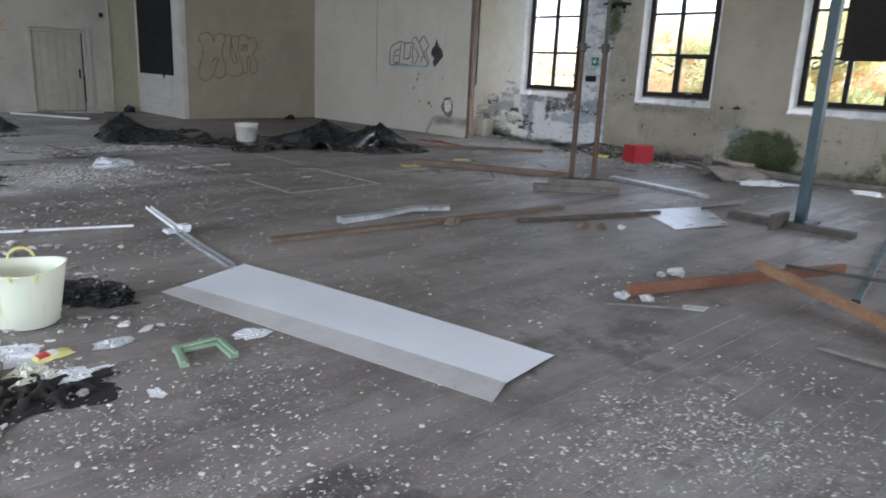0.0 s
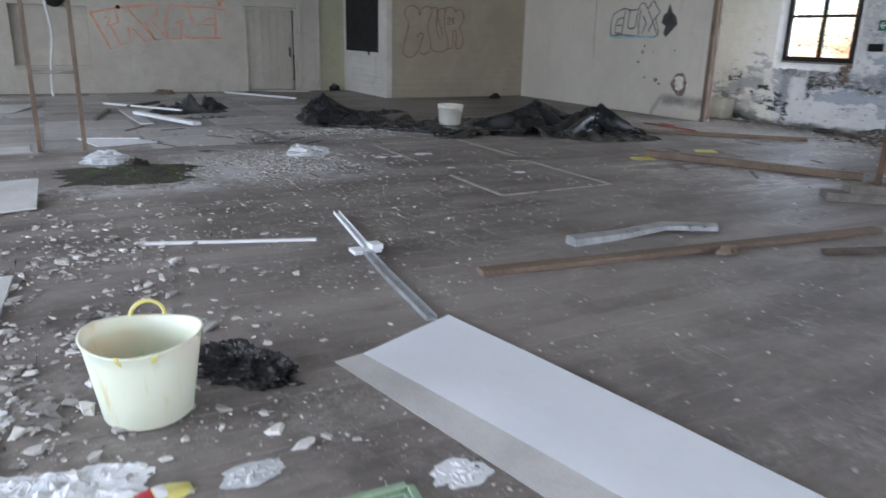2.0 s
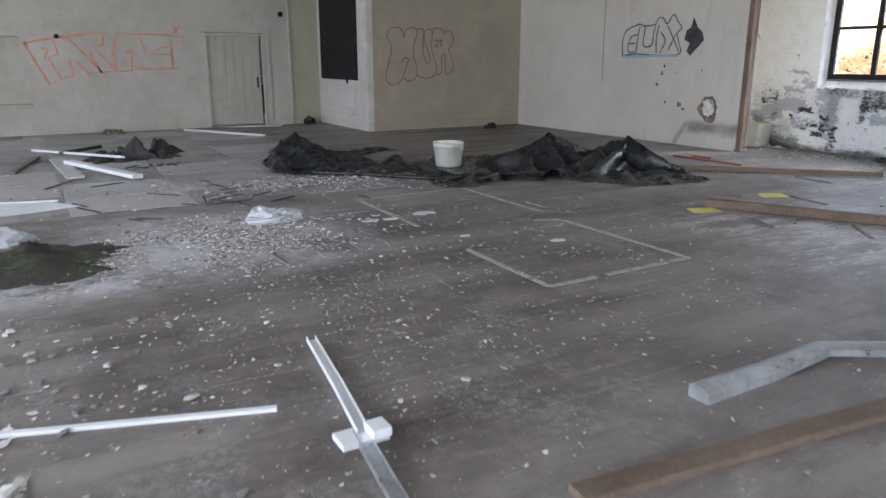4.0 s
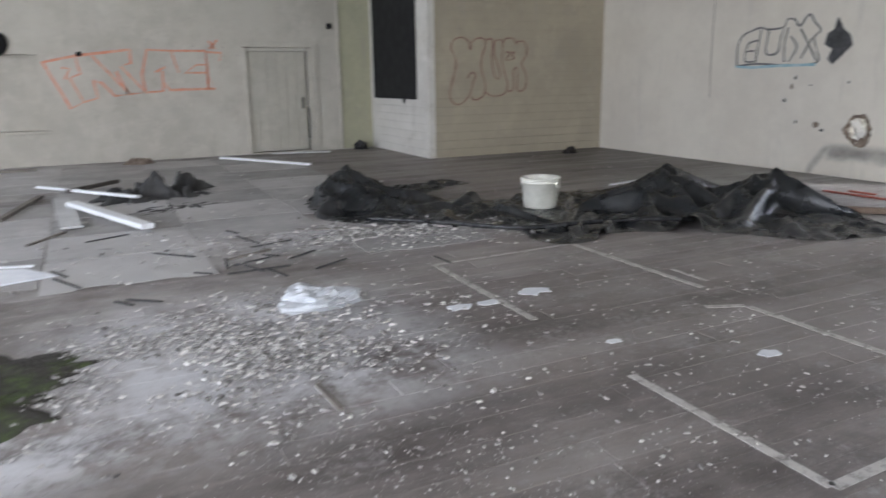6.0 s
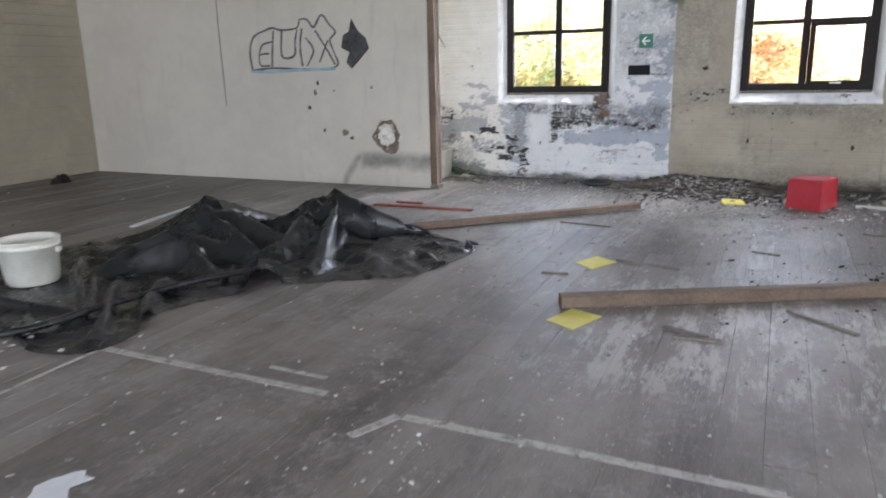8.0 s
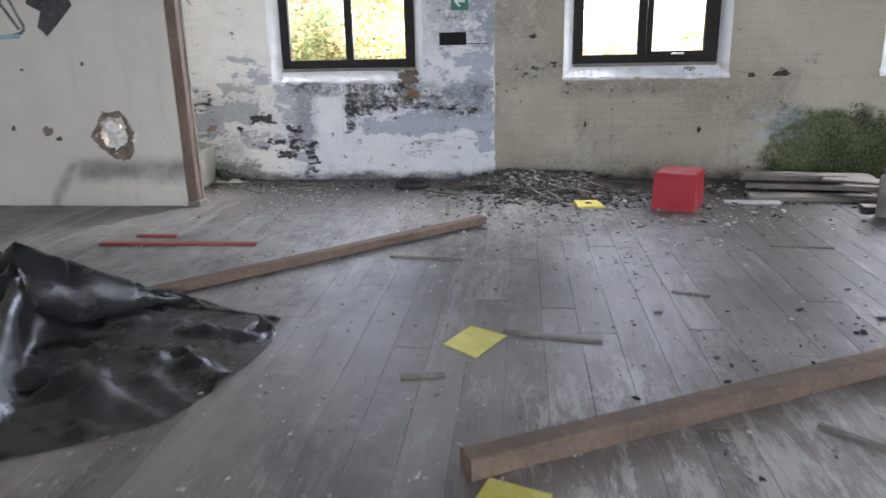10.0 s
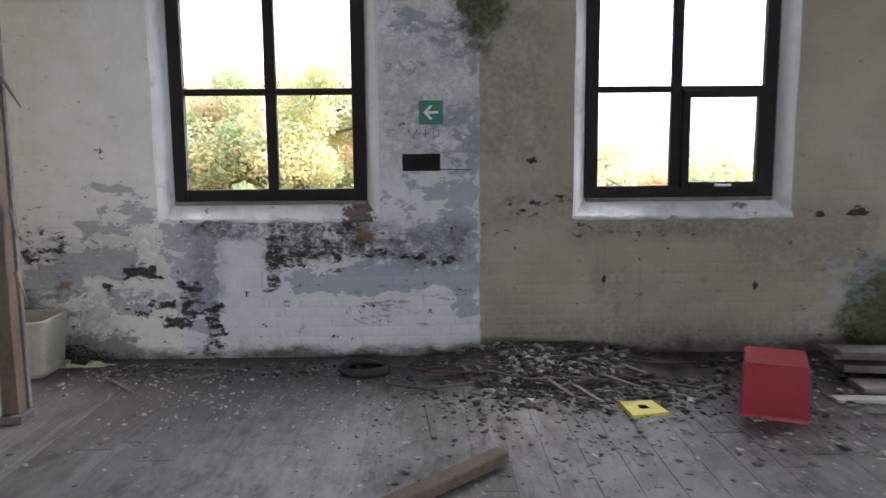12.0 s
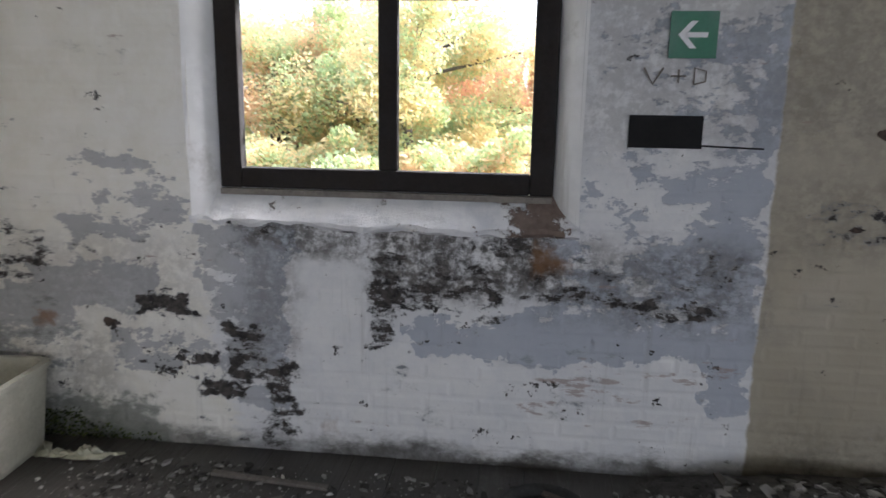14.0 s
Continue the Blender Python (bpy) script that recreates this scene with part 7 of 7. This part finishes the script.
for k, (p, q) in enumerate((((8.80, 8.85), (8.70, 8.37)), ((7.27, 8.23), (7.30, 7.98)), ((7.42, 8.30), (7.33, 8.05)), ((8.27, 9.29), (8.30, 9.10)), ((9.43, 7.90), (9.37, 7.70)), ((7.97, 7.65), (7.66, 7.30)), ((11.77, 9.42), (11.25, 9.38)),
                            ((11.99, 9.62), (12.2, 9.0)), ((10.05, 9.65), (10.0, 9.15)), ((10.4, 7.05), (10.35, 6.65)), ((3.14, 9.30), (3.16, 9.0)), ((4.0, 12.9), (4.7, 12.6)), ((3.2, 12.0), (3.6, 12.2)), ((12.35, 11.55), (12.1, 11.3)), ((12.6, 11.2), (12.55, 10.7)), ((12.3, 11.1), (12.45, 10.85)))):
    stick("lath", p, q, 0.03, 0.014, M_OLDWOOD, "thin dark lath on the floor", "lath", 0.0, group="laths", seed=k + 40)
for k, (x, y, s) in enumerate(((4.89, 10.10, 0.24), (4.49, 10.02, 0.15), (4.29, 10.03, 0.17), (5.34, 8.58, 0.13), (4.75, 9.1, 0.10))):
    bm = bmesh.new()
    pts = []
    for i in range(14):
        a = 2 * math.pi * i / 14
        r = s / 2 * (0.8 + 0.5 * noise.noise((math.cos(a) * 2, math.sin(a) * 2, k)))
        pts.append((r * math.cos(a) * 1.3, r * math.sin(a) * 0.8))
    lo, hi = [bm.verts.new((*p, 0.001)) for p in pts], [bm.verts.new((*p, 0.004)) for p in pts]
    bm.faces.new(hi)
    for i in range(14):
        bm.faces.new((lo[i], lo[(i + 1) % 14], hi[(i + 1) % 14], hi[i]))
    single("paint_flake", bm, M_PAPER, "large pale paint flake on dark boards", "paint flake", pose(x, y, 0.001), "paint flakes")


# ---- moss and weeds on the wall ----
def wall_moss(name, y0, y1, z0, z1, count, seed, label, drop):
    rng = random.Random(seed)
    verts, faces = [], []
    while len(faces) < count:
        y, z = rng.uniform(y0, y1), rng.uniform(z0, z1)
        u, v = (y - y0) / (y1 - y0), (z - z0) / (z1 - z0)
        thick = 0.8 - abs(u - 0.4) * 1.7 - 0.5 * v + (1 - v) * drop + 0.65 * noise.noise((y * 3.2, z * 3.2, seed)) + 0.3 * noise.noise((y * 9, z * 9, seed))
        if thick < rng.uniform(0.25, 0.6):
            continue
        p = Vector((WALL_X - rng.uniform(0.0, 0.03) * min(1.5, thick), y, z))
        s = rng.uniform(0.005, 0.011)
        d = Vector((rng.uniform(-1, 0.2), rng.gauss(0, 0.8), rng.gauss(-0.3, 0.6))).normalized()
        w = d.orthogonal().normalized()
        b = len(verts)
        verts += [tuple(p - d * s), tuple(p + w * s * 0.7), tuple(p + d * s), tuple(p - w * s * 0.7)]
        faces.append((b, b + 1, b + 2, b + 3))
    me = bpy.data.meshes.new(name)
    me.from_pydata(verts, [], faces)
    me.materials.append(M_MOSS)
    return tagged(new(name, me), label, "moss", kind="stuff")


s = Shade("dark_green_moss", 0.9)
M_MOSS = s.done(s.mix(s.step(s.add(s.mul(s.island(), 0.5), s.mul(s.noise(4, 4), 0.5)), 0.3, 0.75), (0.014, 0.021, 0.007), (0.10, 0.12, 0.032)))
wall_moss("wall_moss", 4.9, 6.35, 0.0, 0.74, 3600, 4, "thick dark green moss growing on the damp wall", 0.35)
wall_moss("wall_moss", 11.5, 12.6, 0.0, 0.16, 700, 8, "low green moss along the wall foot", 0.2)


# ---- floor boards ----
M_GAP = plain("packed_floor_dust", (0.10, 0.09, 0.08), (0.22, 0.20, 0.185), 7, 0.95)


def board_mesh(length, seed):
    rng = random.Random(seed)
    bm = boxed(bmesh.new(), 0, length, -0.0907, 0.0907, -0.022, 0.0, 0.0)
    for v in bm.verts:
        v.co.z += rng.uniform(-0.0006, 0.0004) if v.co.z > -0.01 else 0
    top = [e for e in bm.edges if all(v.co.z > -0.01 for v in e.verts)]
    bmesh.ops.bevel(bm, geom=top, offset=0.0012, segments=1, affect="EDGES")
    return to_mesh("floor_board", bm, M_FLOOR)


def floor_boards():
    base = structure("floor", cuboid(-5.6, WALL_X, -6.1, 20.65, -0.03, -0.023), M_GAP, "dark stained and dusty wide floor boards", "floor")
    lengths = (2.4, 3.2, 4.0, 4.8)
    meshes = {n: [board_mesh(n - 0.003, k * 7 + int(n * 10)) for k in range(3)] for n in lengths}
    rng = random.Random(12)
    rest_v, rest_f = [], []
    for row in range(int(26.7 / 0.182)):
        y = -6.0 + 0.182 * row
        x = -5.6 - rng.uniform(0, 2)
        while x < WALL_X:
            n = rng.choice(lengths)
            x1 = min(x + n, WALL_X)
            near = 0.6 < y < 12.2 and x > -0.8 and x + n <= WALL_X
            if near:
                ob = new("floor_board", rng.choice(meshes[n]))
                ob.location = (x, y, rng.uniform(-0.0004, 0.0004))
                ob.parent = base
            else:
                b, a = len(rest_v), max(x, -5.6)
                z = rng.uniform(-0.001, 0.001)
                for zz, k in ((-0.022, 0.0907), (z - 0.002, 0.0907), (z, 0.0884)):
                    rest_v += [(a, y - k, zz), (x1 - 0.003, y - k, zz), (x1 - 0.003, y + k, zz), (a, y + k, zz)]
                for lo in (0, 4):
                    for e in range(4):
                        f = (e + 1) % 4
                        rest_f.append((b + lo + e, b + lo + f, b + lo + 4 + f, b + lo + 4 + e))
                rest_f.append((b + 8, b + 9, b + 10, b + 11))
            x += n
    me = bpy.data.meshes.new("floor_boards_further_off")
    me.from_pydata(rest_v, [], rest_f)
    me.materials.append(M_FLOOR_REST)
    ob = new("floor_boards_further_off", me)
    ob.parent = base
    tagged(ob, kind="stuff")


floor_boards()


# ---- bricks of the window wall ----
def painted_bricks():
    """Stretcher courses under thick paint; the nearest are bricks of their own, the rest one joined part."""
    wall = bpy.data.objects["wall_east"]

    def solid(bm, y0, y1, z0, z1, d):
        b = 0.013
        back = [bm.verts.new((WALL_X + 0.003, y, z)) for y, z in ((y0, z0), (y1, z0), (y1, z1), (y0, z1))]
        face = [bm.verts.new((WALL_X + d, y, z)) for y, z in ((y0 + b, z0 + b), (y1 - b, z0 + b), (y1 - b, z1 - b), (y0 + b, z1 - b))]
        bm.faces.new(face)
        for i in range(4):
            bm.faces.new((back[i], back[(i + 1) % 4], face[(i + 1) % 4], face[i]))

    def brick_mesh(ln, d):
        bm = bmesh.new()
        solid(bm, 0, ln, 0, 0.067, d)
        return to_mesh("brick", bm, M_WINWALL)

    full = [brick_mesh(0.219, d) for d in (0.0, 0.0008, 0.0015)]
    rng = random.Random(9)
    rest_v, rest_f = [], []
    holes = [(y - HALF - 0.012, y + HALF + 0.012, WIN_Z0 - 0.03, WIN_Z1 + 0.02) for y in WIN_Y]
    holes.append((9.313, 9.587, 1.358, 1.484))
    for r in range(48):
        z0 = 0.004 + 0.0745 * r
        z1 = z0 + 0.067
        k = 0
        while True:
            y0 = 3.0 + 0.2265 * k - (0.113 if r % 2 else 0)
            k += 1
            if y0 > 14.5:
                break
            pieces = [(y0, y0 + 0.219)]
            for h0, h1, hz0, hz1 in holes:
                if z1 > hz0 and z0 < hz1:
                    cut = []
                    for a, b in pieces:
                        if b <= h0 or a >= h1:
                            cut.append((a, b))
                        else:
                            cut += [(a, h0)] if a < h0 else []
                            cut += [(h1, b)] if b > h1 else []
                    pieces = cut
            for a, b in pieces:
                if b - a < 0.03:
                    continue
                if b - a > 0.2189 and 8.95 < a < 12.0 and z0 < 1.45:
                    ob = new("brick", rng.choice(full))
                    ob.location = (rng.uniform(-0.0004, 0.0004), a, z0)
                    ob.parent = wall
                else:
                    i, d, e = len(rest_v), rng.uniform(0.0, 0.0018), 0.013
                    rest_v += [(WALL_X + 0.003, y, z) for y, z in ((a, z0), (b, z0), (b, z1), (a, z1))]
                    rest_v += [(WALL_X + d, y, z) for y, z in ((a + e, z0 + e), (b - e, z0 + e), (b - e, z1 - e), (a + e, z1 - e))]
                    rest_f.append((i + 4, i + 5, i + 6, i + 7))
                    rest_f += [(i + q, i + (q + 1) % 4, i + 4 + (q + 1) % 4, i + 4 + q) for q in range(4)]
    me = bpy.data.meshes.new("bricks_further_off")
    me.from_pydata(rest_v, [], rest_f)
    me.materials.append(M_WINWALL)
    ob = new("bricks_further_off", me)
    ob.parent = wall
    tagged(ob, kind="stuff")


painted_bricks()
